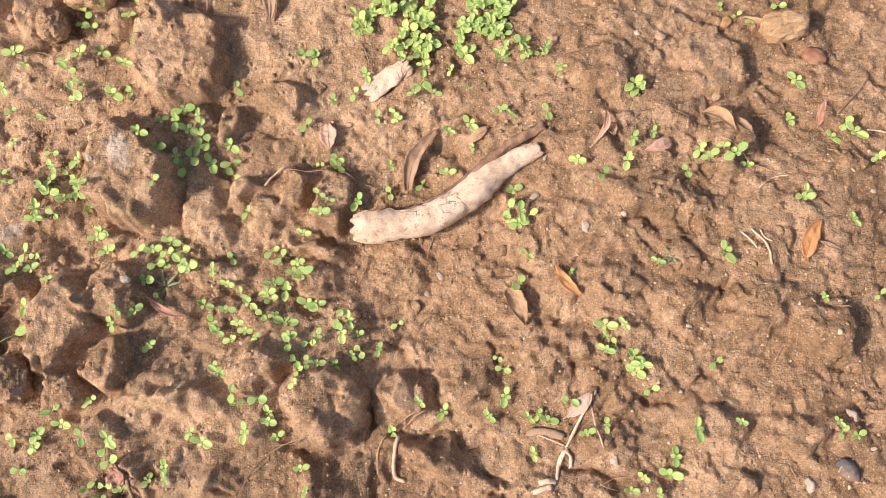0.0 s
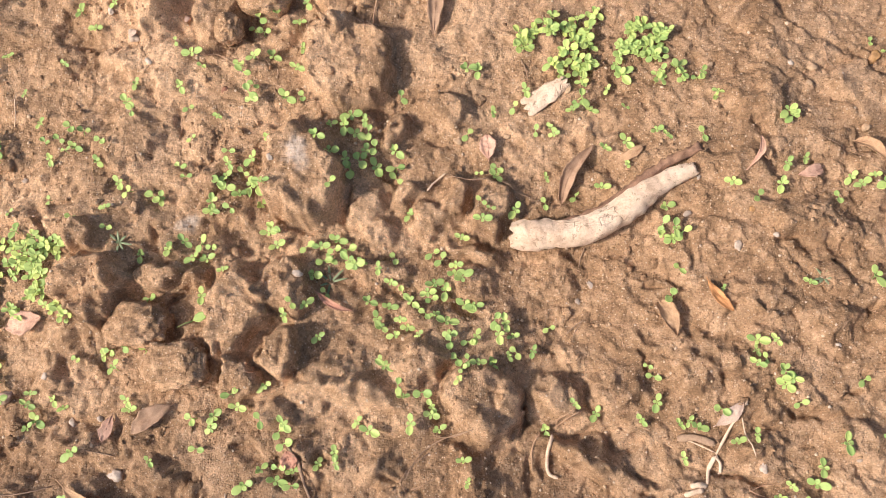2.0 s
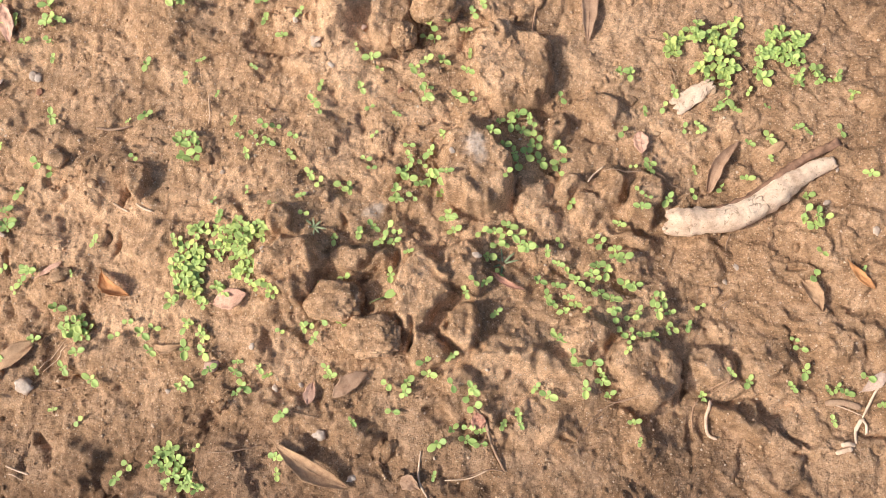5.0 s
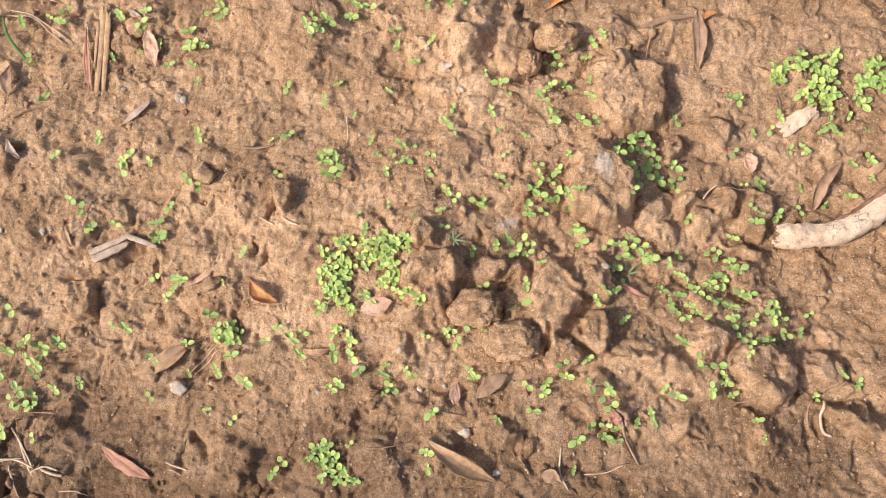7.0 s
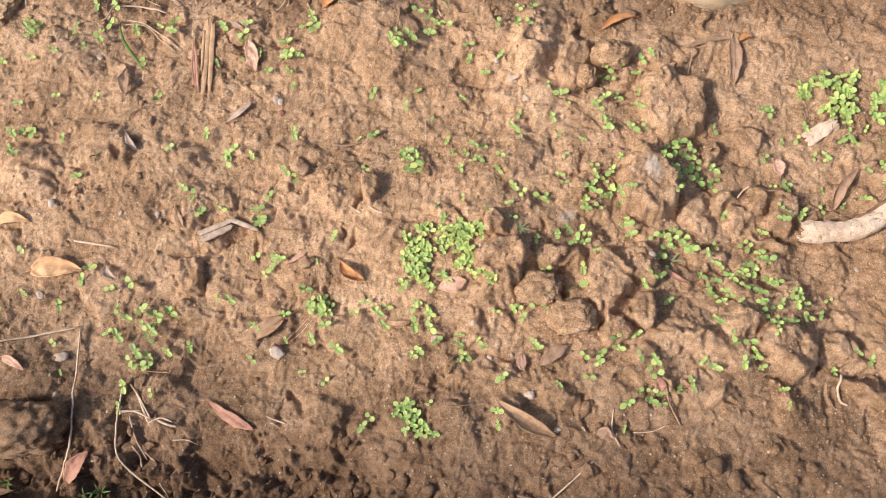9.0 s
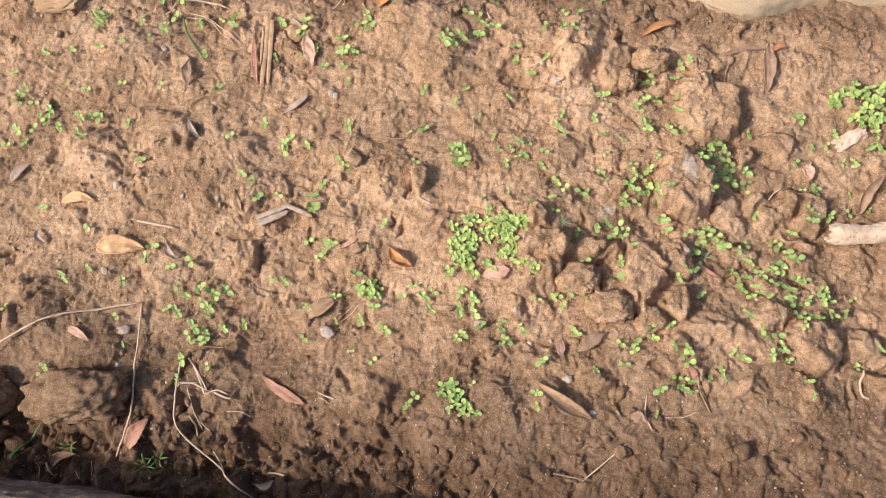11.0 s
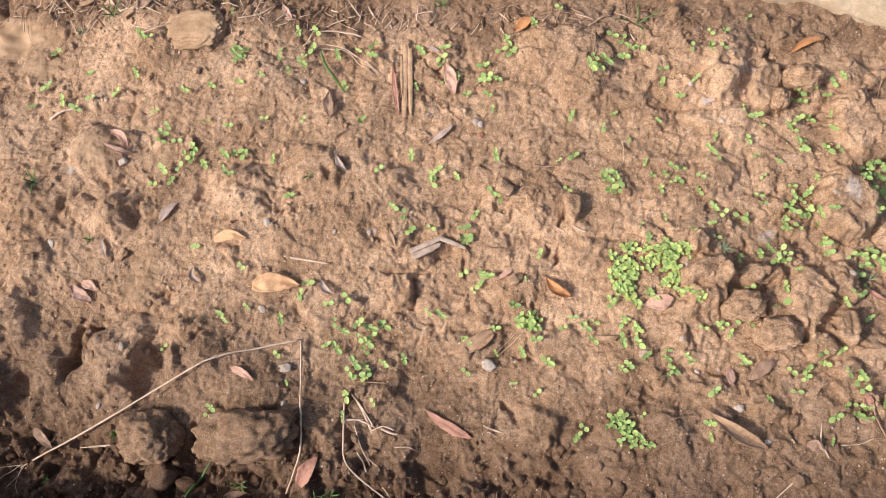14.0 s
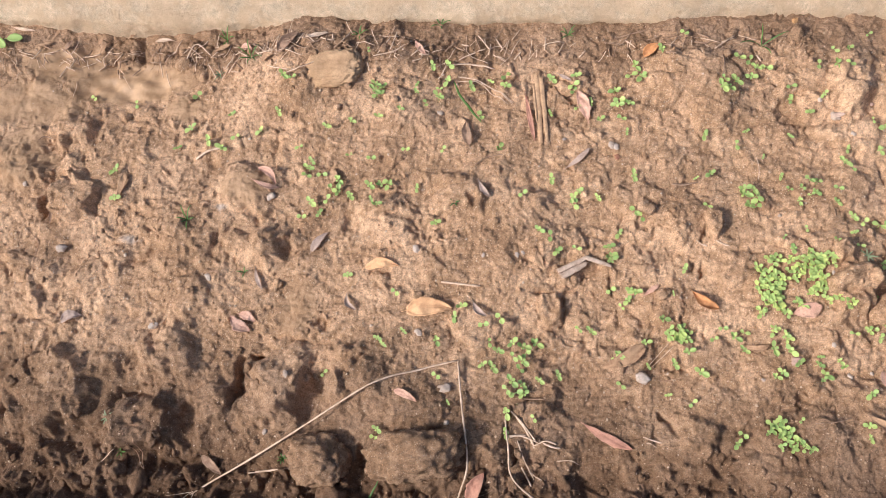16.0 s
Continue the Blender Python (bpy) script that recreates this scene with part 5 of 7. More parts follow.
straw([(0.095, -0.041), (0.102, -0.045), (0.113, -0.048)], 0.0016, "root", "pale root at the edge of a hole")
straw([(0.058, 0.090), (0.065, 0.087), (0.075, 0.091)], 0.0008, "twig", "fine dead fibres on the soil")
straw([(0.199, 0.481), (0.204, 0.462), (0.211, 0.444)], 0.0011, "twig", "thin dark root on the soil")
straw([(0.370, 0.352), (0.389, 0.371), (0.411, 0.396)], 0.0017, "twig", "thin straight pale twig on the soil")
straw([(0.181, 0.364), (0.194, 0.357), (0.215, 0.347)], 0.0010, "twig", "thin root along a ledge")
straw([(0.402, 0.334), (0.412, 0.333), (0.422, 0.330)], 0.0022, "straw", "pale splinter of straw on the soil")
straw([(-1.376, 0.570), (-1.337, 0.560), (-1.300, 0.539), (-1.262, 0.515)], 0.0021, "straw", "long thin pale straw over seedlings")
straw([(-1.357, 0.371), (-1.332, 0.391), (-1.289, 0.404)], 0.0014, "root", "thin bent root on the soil")
straw([(-0.115, 0.007), (-0.120, -0.014), (-0.119, -0.035), (-0.108, -0.041)], 0.0044, "straw", "thick pale bent stem of an uprooted seedling")
straw([(-0.083, 0.035), (-0.098, 0.026), (-0.110, 0.016)], 0.0020, "root", "pale stem of an uprooted seedling")
straw([(-0.409, -0.020), (-0.397, -0.038), (-0.387, -0.065), (-0.371, -0.094)], 0.0034, "twig", "pinkish brown stalk beside seedlings")
straw([(-0.434, -0.109), (-0.413, -0.101), (-0.390, -0.093), (-0.373, -0.094)], 0.0017, "twig", "thin pinkish stalk on the soil")
straw([(-0.284, -0.055), (-0.274, -0.038), (-0.252, -0.020)], 0.0012, "twig", "thin dark fibre on the soil")
straw([(-0.244, -0.003), (-0.226, -0.001), (-0.207, 0.006)], 0.0016, "twig", "short dark twig in a hollow")
straw([(-0.271, -0.061), (-0.257, -0.055), (-0.241, -0.045)], 0.0012, "root", "fine pale fibre on the soil")


# ---- the broken stick, its bark and the pieces beside it ----
def branch():
    line = curve_through([(-0.169, 0.240), (-0.129, 0.241), (-0.084, 0.246), (-0.043, 0.268), (-0.012, 0.292), (0.018, 0.311), (0.044, 0.321)], 10)
    core = curve_through([(-0.146, 0.247), (-0.103, 0.253), (-0.059, 0.273), (-0.021, 0.303), (0.013, 0.328), (0.050, 0.346)], 10)
    low = ground_soft(*line[0], 0.015)
    ob = base_of("broken_branch", line[0][0], line[0][1], low, "curved broken branch with peeling pale bark on the soil", "branch")
    x0, y0 = line[0]

    def rise(n, total, a, b):
        return a + (b - a) * n / (total - 1)

    path = [(x - x0, y - y0, rise(n, len(core), 0.012, 0.044)) for n, (x, y) in enumerate(core)]
    radii = [0.0082 * (1 - 0.3 * n / len(core)) * (1 + 0.10 * noise.noise(Vector((n * 0.4, 3, 0)))) for n in range(len(core))]
    verts, faces = tube(path, radii, 18, 0.9)
    verts = [Vector(v) + 0.0034 * Vector((noise.noise(Vector(v) * 190), noise.noise(Vector(v) * 190 + Vector((9, 0, 0))), noise.noise(Vector(v) * 140))) for v in verts]
    made("core", verts, faces, WOOD, ob)
    # bark: a thick open shell round the lower side
    total = len(line)
    verts, faces, around = [], [], 22
    for shell in (1.0, 0.80):
        for n, (x, y) in enumerate(line):
            a, b = line[min(n + 1, total - 1)], line[max(n - 1, 0)]
            ahead = Vector((a[0] - b[0], a[1] - b[1], 0)).normalized()
            side = Vector((ahead.y, -ahead.x, 0))
            u = n / (total - 1)
            r = (0.0192 - 0.0040 * u) * (1 + 0.12 * noise.noise(Vector((u * 6, 0, 0)))) * (0.80 + 0.20 * min(1.0, u / 0.12) ** 0.7) * (1 - 0.40 * max(0.0, u - 0.6) / 0.4)
            for k in range(around + 1):
                s = k / around
                jag = 0.30 * noise.noise(Vector((u * 14, s * 2, 5))) + 0.10 * noise.noise(Vector((u * 45, s * 2, 7)))
                angle = radians(-80 + (228 + 70 * jag) * s)
                bumpy = 1 + 0.13 * noise.noise(Vector((u * 26, s * 5, 1))) + 0.05 * noise.noise(Vector((u * 80, s * 16, 2)))
                jut = 0.006 * noise.noise(Vector((s * 9, n > total / 2, 4))) * (u < 0.04 or u > 0.96)
                p = Vector((x - x0, y - y0, rise(n, total, 0.013, 0.036))) + r * shell * bumpy * (math.cos(angle) * side + math.sin(angle) * Vector((0, 0, 1))) + jut * ahead
                verts.append(p)
    w, half = around + 1, total * (around + 1)
    for n in range(total - 1):
        for k in range(around):
            a, b, c, d = n * w + k, n * w + k + 1, (n + 1) * w + k + 1, (n + 1) * w + k
            faces += [(a, b, c, d), (half + a, half + d, half + c, half + b)]
    for n in range(total - 1):
        for k in (0, around):
            a, b = n * w + k, (n + 1) * w + k
            faces.append((a, b, half + b, half + a) if k else (b, a, half + a, half + b))
    for k in range(around):
        for n in (0, total - 1):
            a, b = n * w + k, n * w + k + 1
            faces.append((b, a, half + a, half + b) if n == 0 else (a, b, half + b, half + a))
    made("bark", verts, faces, BARK, ob)


branch()


def flake(p0, p1, width, thick, material, name, label, category):
    """A broken flat piece with torn edges."""
    length = math.hypot(p1[0] - p0[0], p1[1] - p0[1])
    z0, z1 = ground_top(*p0, 0.006), ground_top(*p1, 0.006)
    over = max(ground_top(p0[0] + (p1[0] - p0[0]) * t, p0[1] + (p1[1] - p0[1]) * t, width * 0.5) - (z0 + (z1 - z0) * t) for t in (0.15, 0.3, 0.45, 0.6, 0.75, 0.9))
    z0, z1 = z0 + max(0.0, over), z1 + max(0.0, over)
    seed = p0[0] * 43 + p0[1] * 29

    def body(u, v):
        s = 2 * v - 1
        wide = width * 0.5 * (1 + 0.22 * noise.noise(Vector((u * 6 + seed, math.copysign(1, s), 0))) + 0.12 * noise.noise(Vector((u * 21 + seed, math.copysign(2, s), 0))))
        wide *= 1 - 0.35 * max(0, u - 0.6) / 0.4
        ragged = length * (0.22 * noise.noise(Vector((s * 4 + seed, u > 0.5, 3)))) * (abs(u - 0.5) * 2) ** 4
        return u * length + ragged, s * wide, -0.12 * width * s * s + 0.04 * width * noise.noise(Vector((u * 7, s * 3, seed)))

    verts, faces = sheet(26, 10, body, thick)
    ob = made(name, verts, faces, material)
    ob.matrix_basis = pose(p0[0], p0[1], z0 + thick * 0.6 + 0.001, 0, -math.degrees(math.atan2(z1 - z0, length)), math.degrees(math.atan2(p1[1] - p0[1], p1[0] - p0[0])))
    return tagged(ob, label, category)


flake((-0.157, 0.400), (-0.107, 0.434), 0.026, 0.0018, BARK, "bark_flake", "pale torn flake of bark on the soil", "bark")
flake((-1.165, 0.159), (-1.119, 0.187), 0.012, 0.004, GREY_WOOD, "wood_splinter", "pale weathered splinter of wood", "wood")
flake((-1.171, 0.169), (-1.116, 0.198), 0.009, 0.003, GREY_WOOD, "wood_splinter", "grey split-off splinter beside a paler one", "wood")
flake((-1.121, 0.197), (-1.075, 0.183), 0.008, 0.003, GREY_WOOD, "wood_splinter", "short grey splinter of wood", "wood")


SPLIT_STRAW = dry_material("split_straw", (0.60, 0.375, 0.21), (0.40, 0.235, 0.13), 0.3)
flake((-1.218, 0.573), (-1.207, 0.428), 0.011, 0.0016, SPLIT_STRAW, "flat_straw", "broad flat split straw lying on the soil", "straw")
flake((-1.209, 0.567), (-1.195, 0.430), 0.009, 0.0014, SPLIT_STRAW, "flat_straw", "narrow strip split from a broad straw", "straw")
flake((-1.224, 0.551), (-1.216, 0.471), 0.005, 0.0012, SPLIT_STRAW, "flat_straw", "thin frayed strip of straw", "straw")


# ---- seedlings ----
def oval(length, width, cup, droop, thick=0.0006):
    """A fleshy seed leaf that grows along +x from the stem."""
    def place(u, v):
        s = 2 * v - 1
        wide = width * 0.5 * max(0.0, 1 - (2 * max(0.0, u - 0.2) / 0.80 - 1) ** 2) ** 0.5 if u > 0.2 else 0.0
        wide = max(wide, 0.0006)
        return u * length, s * wide, cup * width * s * s * (wide * 2 / width) - droop * length * u * u
    return sheet(12, 6, place, thick)


def seedling_form(n):
    """One of the forms: a stem, two seed leaves, and on some the first pair of true leaves."""
    rng = random.Random(100 + n)
    high = rng.uniform(0.007, 0.012)
    ob = base_of("seedling", 0, 0, 0, "young bright green seedling with two round seed leaves", "seedling", "seedlings in the bed")
    bend = rng.uniform(-0.003, 0.003)
    verts, faces = tube([(bend * 0.5, bend, -0.006), (bend * 0.4, bend * 0.5, high * 0.4), (0, 0, high)], [0.0008, 0.0007, 0.0006], 6)
    made("stem", verts, faces, STEM, ob)
    pieces = [(0.0, rng.uniform(0.0138, 0.0170), rng.uniform(0.0090, 0.0112)), (180.0 + rng.uniform(-50, 50), rng.uniform(0.0115, 0.0160), rng.uniform(0.0080, 0.0106))]
    if n % 3 != 0:
        pieces += [(90.0 + rng.uniform(-20, 20), rng.uniform(0.007, 0.011), 0.0062), (270.0 + rng.uniform(-20, 20), rng.uniform(0.005, 0.009), 0.0054)]
    for k, (turn, length, width) in enumerate(pieces):
        verts, faces = oval(length, width, rng.uniform(0.0, 0.25), rng.uniform(-0.05, 0.2))
        leaf = made("leaf", verts, faces, GREEN, ob)
        leaf.matrix_basis = pose(0, 0, high - 0.0003 + (0.001 if k > 1 else 0), 0, -rng.choice((2, 6, 12, 20, 34)), turn)
    return ob


CLUMPED_A = [
    (-1.664, 0.366, -23, 0.93),
    (-1.65, 0.298, -33, 1.0),
    (-1.622, 0.303, 42, 0.89),
    (-1.615, 0.326, -27, 0.95),
    (-1.602, 0.347, -55, 0.9),
    (-1.602, 0.324, 72, 0.92),
    (-1.542, 0.529, -27, 0.95),
    (-1.538, 0.54, -34, 0.83),
    (-1.535, 0.519, 25, 1.0),
    (-1.522, 0.536, 54, 0.72),
    (-1.516, 0.336, 29, 0.91),
    (-1.454, 0.527, 117, 0.63),
    (-1.436, 0.506, -84, 0.74),
    (-1.412, 0.52, -34, 1.0),
    (-1.41, 0.54, -27, 0.63),
    (-1.282, 0.568, -113, 0.93),
    (-1.26, -0.048, -61, 0.8),
    (-1.253, -0.036, -45, 0.99),
    (-1.251, 0.012, -45, 0.78),
    (-1.251, 0.034, 52, 0.86),
    (-1.246, -0.056, 4, 0.98),
    (-1.24, -0.012, 126, 0.72),
    (-1.236, 0.027, -18, 1.0),
]
CLUMPED_B = [
    (-1.235, -0.04, -56, 0.83),
    (-1.234, 0.002, -24, 0.89),
    (-1.232, -0.054, -127, 0.79),
    (-1.229, 0.018, 27, 0.85),
    (-1.21, 0.034, -38, 1.0),
    (-1.147, 0.546, 14, 0.9),
    (-1.145, 0.302, -35, 0.9),
    (-1.144, 0.315, -53, 0.79),
    (-1.135, 0.327, 37, 0.79),
    (-1.078, 0.201, 18, 0.92),
    (-1.078, 0.214, 27, 0.85),
    (-1.072, 0.195, 34, 0.83),
    (-1.066, 0.532, -167, 0.95),
    (-1.058, 0.504, -171, 0.94),
    (-1.057, 0.516, -20, 1.0),
    (-1.043, 0.12, -131, 0.82),
    (-1.039, 0.506, 162, 0.76),
    (-1.038, 0.137, -9, 0.94),
    (-1.037, 0.564, 18, 0.92),
    (-1.03, 0.133, -171, 0.94),
    (-1.027, 0.586, -51, 0.92),
    (-1.016, 0.559, -120, 0.98),
    (-0.879, 0.072, -21, 0.72),
]
CLUMPED_C = [
    (-0.87, 0.528, -45, 0.99),
    (-0.865, 0.542, -36, 0.72),
    (-0.859, 0.055, -35, 0.9),
    (-0.851, 0.529, 163, 0.96),
    (-0.845, 0.032, -21, 0.72),
    (-0.845, 0.542, -17, 1.0),
    (-0.844, 0.062, -14, 0.7),
    (-0.836, 0.318, -13, 0.95),
    (-0.83, 0.334, 15, 0.86),
    (-0.826, 0.322, -29, 0.8),
    (-0.825, 0.304, 30, 0.98),
    (-0.814, 0.296, -175, 0.89),
    (-0.814, 0.316, -48, 0.96),
    (-0.814, 0.327, 139, 0.75),
    (-0.812, 0.59, -127, 0.79),
    (-0.8, 0.574, 151, 0.8),
    (-0.782, -0.004, -45, 0.78),
    (-0.758, 0.013, -139, 0.75),
    (-0.758, 0.21, -95, 0.84),
    (-0.752, 0.33, 135, 0.58),
    (-0.738, 0.308, -74, 0.66),
    (-0.732, 0.334, 135, 0.64),
    (-0.724, 0.01, -23, 0.67),
]
CLUMPED_D = [
    (-0.718, 0.348, -52, 0.86),
    (-0.717, 0.316, 37, 0.54),
    (-0.716, -0.016, 53, 0.54),
    (-0.712, -0.008, -23, 0.93),
    (-0.71, 0.325, -27, 0.74),
    (-0.703, 0.344, 173, 0.69),
    (-0.658, 0.576, -42, 0.96),
    (-0.651, 0.384, -38, 0.86),
    (-0.633, 0.07, 124, 0.65),
    (-0.63, 0.267, 27, 0.74),
    (-0.628, 0.078, -23, 0.67),
    (-0.62, 0.056, -106, 0.66),
    (-0.612, 0.082, -21, 0.72),
    (-0.602, 0.262, -51, 0.99),
    (-0.588, 0.078, -60, 0.69),
    (-0.574, 0.454, 23, 0.93),
    (-0.557, 0.207, -27, 0.74),
    (-0.541, 0.188, -153, 0.74),
    (-0.534, 0.207, 45, 0.85),
    (-0.53, 0.258, -85, 0.89),
    (-0.528, 0.248, 180, 0.69),
    (-0.526, 0.19, 21, 0.72),
    (-0.522, 0.206, -23, 0.67),
]
CLUMPED_E = [
    (-0.521, 0.287, -56, 1.0),
    (-0.52, 0.004, -45, 0.78),
    (-0.515, 0.277, 0, 0.89),
    (-0.514, 0.439, -27, 0.74),
    (-0.514, 0.292, -139, 0.75),
    (-0.512, 0.308, -56, 0.65),
    (-0.51, 0.43, 151, 0.8),
    (-0.504, 0.253, 164, 0.66),
    (-0.502, 0.49, -49, 0.75),
    (-0.499, 0.401, -34, 1.0),
    (-0.498, 0.454, 32, 0.76),
    (-0.498, -0.005, 30, 0.69),
    (-0.498, 0.008, 49, 0.82),
    (-0.497, 0.27, -166, 0.7),
    (-0.496, 0.3, 135, 0.58),
    (-0.496, 0.413, -45, 0.71),
    (-0.495, 0.504, -48, 0.89),
    (-0.492, 0.392, 21, 0.72),
    (-0.49, 0.488, 162, 0.76),
    (-0.483, 0.284, -115, 1.0),
    (-0.477, 0.512, -61, 0.91),
    (-0.472, 0.26, 56, 0.65),
    (-0.471, 0.277, -55, 0.9),
]
CLUMPED_F = [
    (-0.458, 0.228, 6, 0.79),
    (-0.458, 0.273, 14, 0.7),
    (-0.453, 0.234, -27, 0.74),
    (-0.449, 0.214, 32, 0.76),
    (-0.44, 0.007, -76, 0.7),
    (-0.438, -0.048, 39, 0.61),
    (-0.437, 0.528, -56, 0.83),
    (-0.427, 0.126, -60, 0.69),
    (-0.422, -0.057, -15, 0.86),
    (-0.419, -0.007, 35, 0.9),
    (-0.419, 0.138, -60, 0.69),
    (-0.416, -0.044, 7, 0.69),
    (-0.414, 0.211, 27, 0.74),
    (-0.414, 0.005, -45, 0.78),
    (-0.412, -0.019, 20, 0.87),
    (-0.406, 0.139, 53, 0.79),
    (-0.403, 0.18, 4, 0.94),
    (-0.402, 0.338, -18, 0.76),
    (-0.402, -0.064, -150, 0.69),
    (-0.402, -0.05, 30, 0.69),
    (-0.396, 0.214, 13, 0.75),
    (-0.396, 0.366, 22, 0.56),
    (-0.393, 0.195, 9, 0.89),
]
CLUMPED_G = [
    (-0.389, 0.323, 0, 0.89),
    (-0.387, 0.159, -72, 0.61),
    (-0.385, 0.198, -40, 0.68),
    (-0.379, 0.211, 0, 0.79),
    (-0.379, 0.222, -9, 0.89),
    (-0.378, 0.368, -85, 0.84),
    (-0.376, -0.039, -117, 0.63),
    (-0.374, 0.319, -69, 0.72),
    (-0.374, 0.382, -159, 0.98),
    (-0.368, 0.312, -75, 1.0),
    (-0.366, 0.358, -14, 0.9),
    (-0.365, 0.21, 5, 0.89),
    (-0.36, 0.199, -36, 0.96),
    (-0.356, 0.32, -39, 0.99),
    (-0.352, 0.194, 4, 0.94),
    (-0.352, 0.375, -90, 0.69),
    (-0.351, 0.336, -101, 0.8),
    (-0.348, 0.359, -84, 0.79),
    (-0.342, 0.195, 158, 0.56),
    (-0.34, 0.34, -110, 0.87),
    (-0.337, 0.316, -54, 0.96),
    (-0.325, 0.13, -79, 0.8),
    (-0.324, 0.188, -72, 0.61),
]
CLUMPED_H = [
    (-0.318, 0.119, 135, 0.71),
    (-0.313, 0.314, -145, 0.9),
    (-0.312, 0.145, 0, 0.74),
    (-0.3, 0.111, -164, 0.66),
    (-0.298, 0.165, -41, 0.75),
    (-0.296, 0.13, -9, 0.6),
    (-0.29, 0.05, -66, 0.78),
    (-0.288, 0.121, -16, 0.66),
    (-0.284, 0.152, -41, 0.75),
    (-0.272, 0.112, 27, 0.5),
    (-0.266, 0.136, -54, 0.72),
    (-0.265, 0.046, -18, 0.92),
    (-0.265, 0.164, 11, 0.8),
    (-0.263, 0.156, 0, 0.69),
    (-0.261, 0.174, 17, 0.81),
    (-0.256, 0.138, 18, 0.5),
    (-0.252, 0.021, -13, 0.75),
    (-0.252, 0.03, -45, 0.64),
    (-0.25, 0.206, -122, 0.76),
    (-0.245, 0.169, -90, 0.84),
    (-0.242, 0.126, -4, 0.94),
    (-0.236, 0.189, 24, 0.78),
    (-0.236, 0.117, 0, 0.74),
]
CLUMPED_I = [
    (-0.234, 0.106, -96, 0.79),
    (-0.234, 0.202, 7, 0.69),
    (-0.226, 0.085, -68, 0.83),
    (-0.225, 0.184, 35, 0.9),
    (-0.222, 0.062, -135, 0.51),
    (-0.218, 0.073, 22, 0.56),
    (-0.214, 0.086, -90, 0.59),
    (-0.214, 0.107, -14, 0.7),
    (-0.208, 0.115, -111, 0.72),
    (-0.204, 0.081, 14, 0.7),
    (-0.186, 0.138, -95, 0.84),
    (-0.183, 0.084, -77, 0.75),
    (-0.179, 0.12, -68, 0.83),
    (-0.172, 0.133, -79, 0.8),
    (-0.169, 0.094, -56, 0.5),
    (-0.162, 0.118, 11, 0.55),
    (-0.158, 0.098, -69, 0.72),
    (-0.14, 0.101, -90, 0.59),
    (-0.098, 0.396, 45, 0.64),
    (-0.094, 0.404, 30, 0.69),
    (-0.092, 0.412, -58, 0.94),
    (-0.078, 0.398, -23, 0.67),
    (0.008, 0.244, -30, 0.69),
]
CLUMPED_J = [
    (0.01, 0.254, 41, 0.82),
    (0.018, 0.236, 15, 0.86),
    (0.019, 0.249, -73, 0.81),
    (0.03, 0.243, 27, 0.74),
    (0.106, 0.108, -76, 0.5),
    (0.108, 0.118, -5, 0.89),
    (0.108, 0.096, -23, 0.67),
    (0.118, 0.1, 117, 0.52),
    (0.128, 0.12, 121, 0.58),
    (0.134, 0.087, -31, 0.87),
    (0.136, 0.074, -38, 0.86),
    (0.14, -0.034, -37, 0.54),
    (0.143, 0.08, 174, 0.74),
    (0.154, -0.05, -68, 0.56),
    (0.167, -0.032, -14, 0.9),
    (0.226, 0.299, 27, 0.74),
    (0.241, 0.312, 14, 0.5),
    (0.254, 0.301, 45, 0.99),
]
CLUMPED = CLUMPED_A + CLUMPED_B + CLUMPED_C + CLUMPED_D + CLUMPED_E + CLUMPED_F + CLUMPED_G + CLUMPED_H + CLUMPED_I + CLUMPED_J
SPROUTS_A = [
    (-2.163, 0.542, -41, 0.82),
    (-2.076, 0.365, -120, 0.98),
    (-2.066, 0.306, 9, 0.94),
    (-2.064, 0.524, -72, 0.76),
    (-1.952, 0.415, 50, 0.68),
    (-1.928, 0.463, -138, 1.0),
    (-1.928, 0.54, -135, 0.99),
    (-1.882, 0.433, -72, 0.92),
    (-1.853, 0.418, 171, 1.0),
    (-1.842, 0.491, 34, 0.65),
    (-1.824, 0.44, -144, 1.0),
    (-1.773, 0.453, -132, 0.96),
    (-1.736, 0.49, -66, 0.78),
    (-1.725, 0.553, -51, 0.92),
    (-1.704, 0.546, -6, 0.74),
    (-1.686, 0.415, -151, 0.91),
    (-1.671, 0.272, -14, 0.9),
    (-1.67, 0.355, -27, 0.95),
    (-1.662, 0.388, -43, 1.0),
    (-1.64, 0.361, -8, 0.99),
    (-1.638, 0.277, 53, 0.79),
    (-1.634, 0.456, -24, 0.78),
    (-1.604, -0.032, 41, 0.75),
    (-1.586, 0.4, -167, 0.75),
]
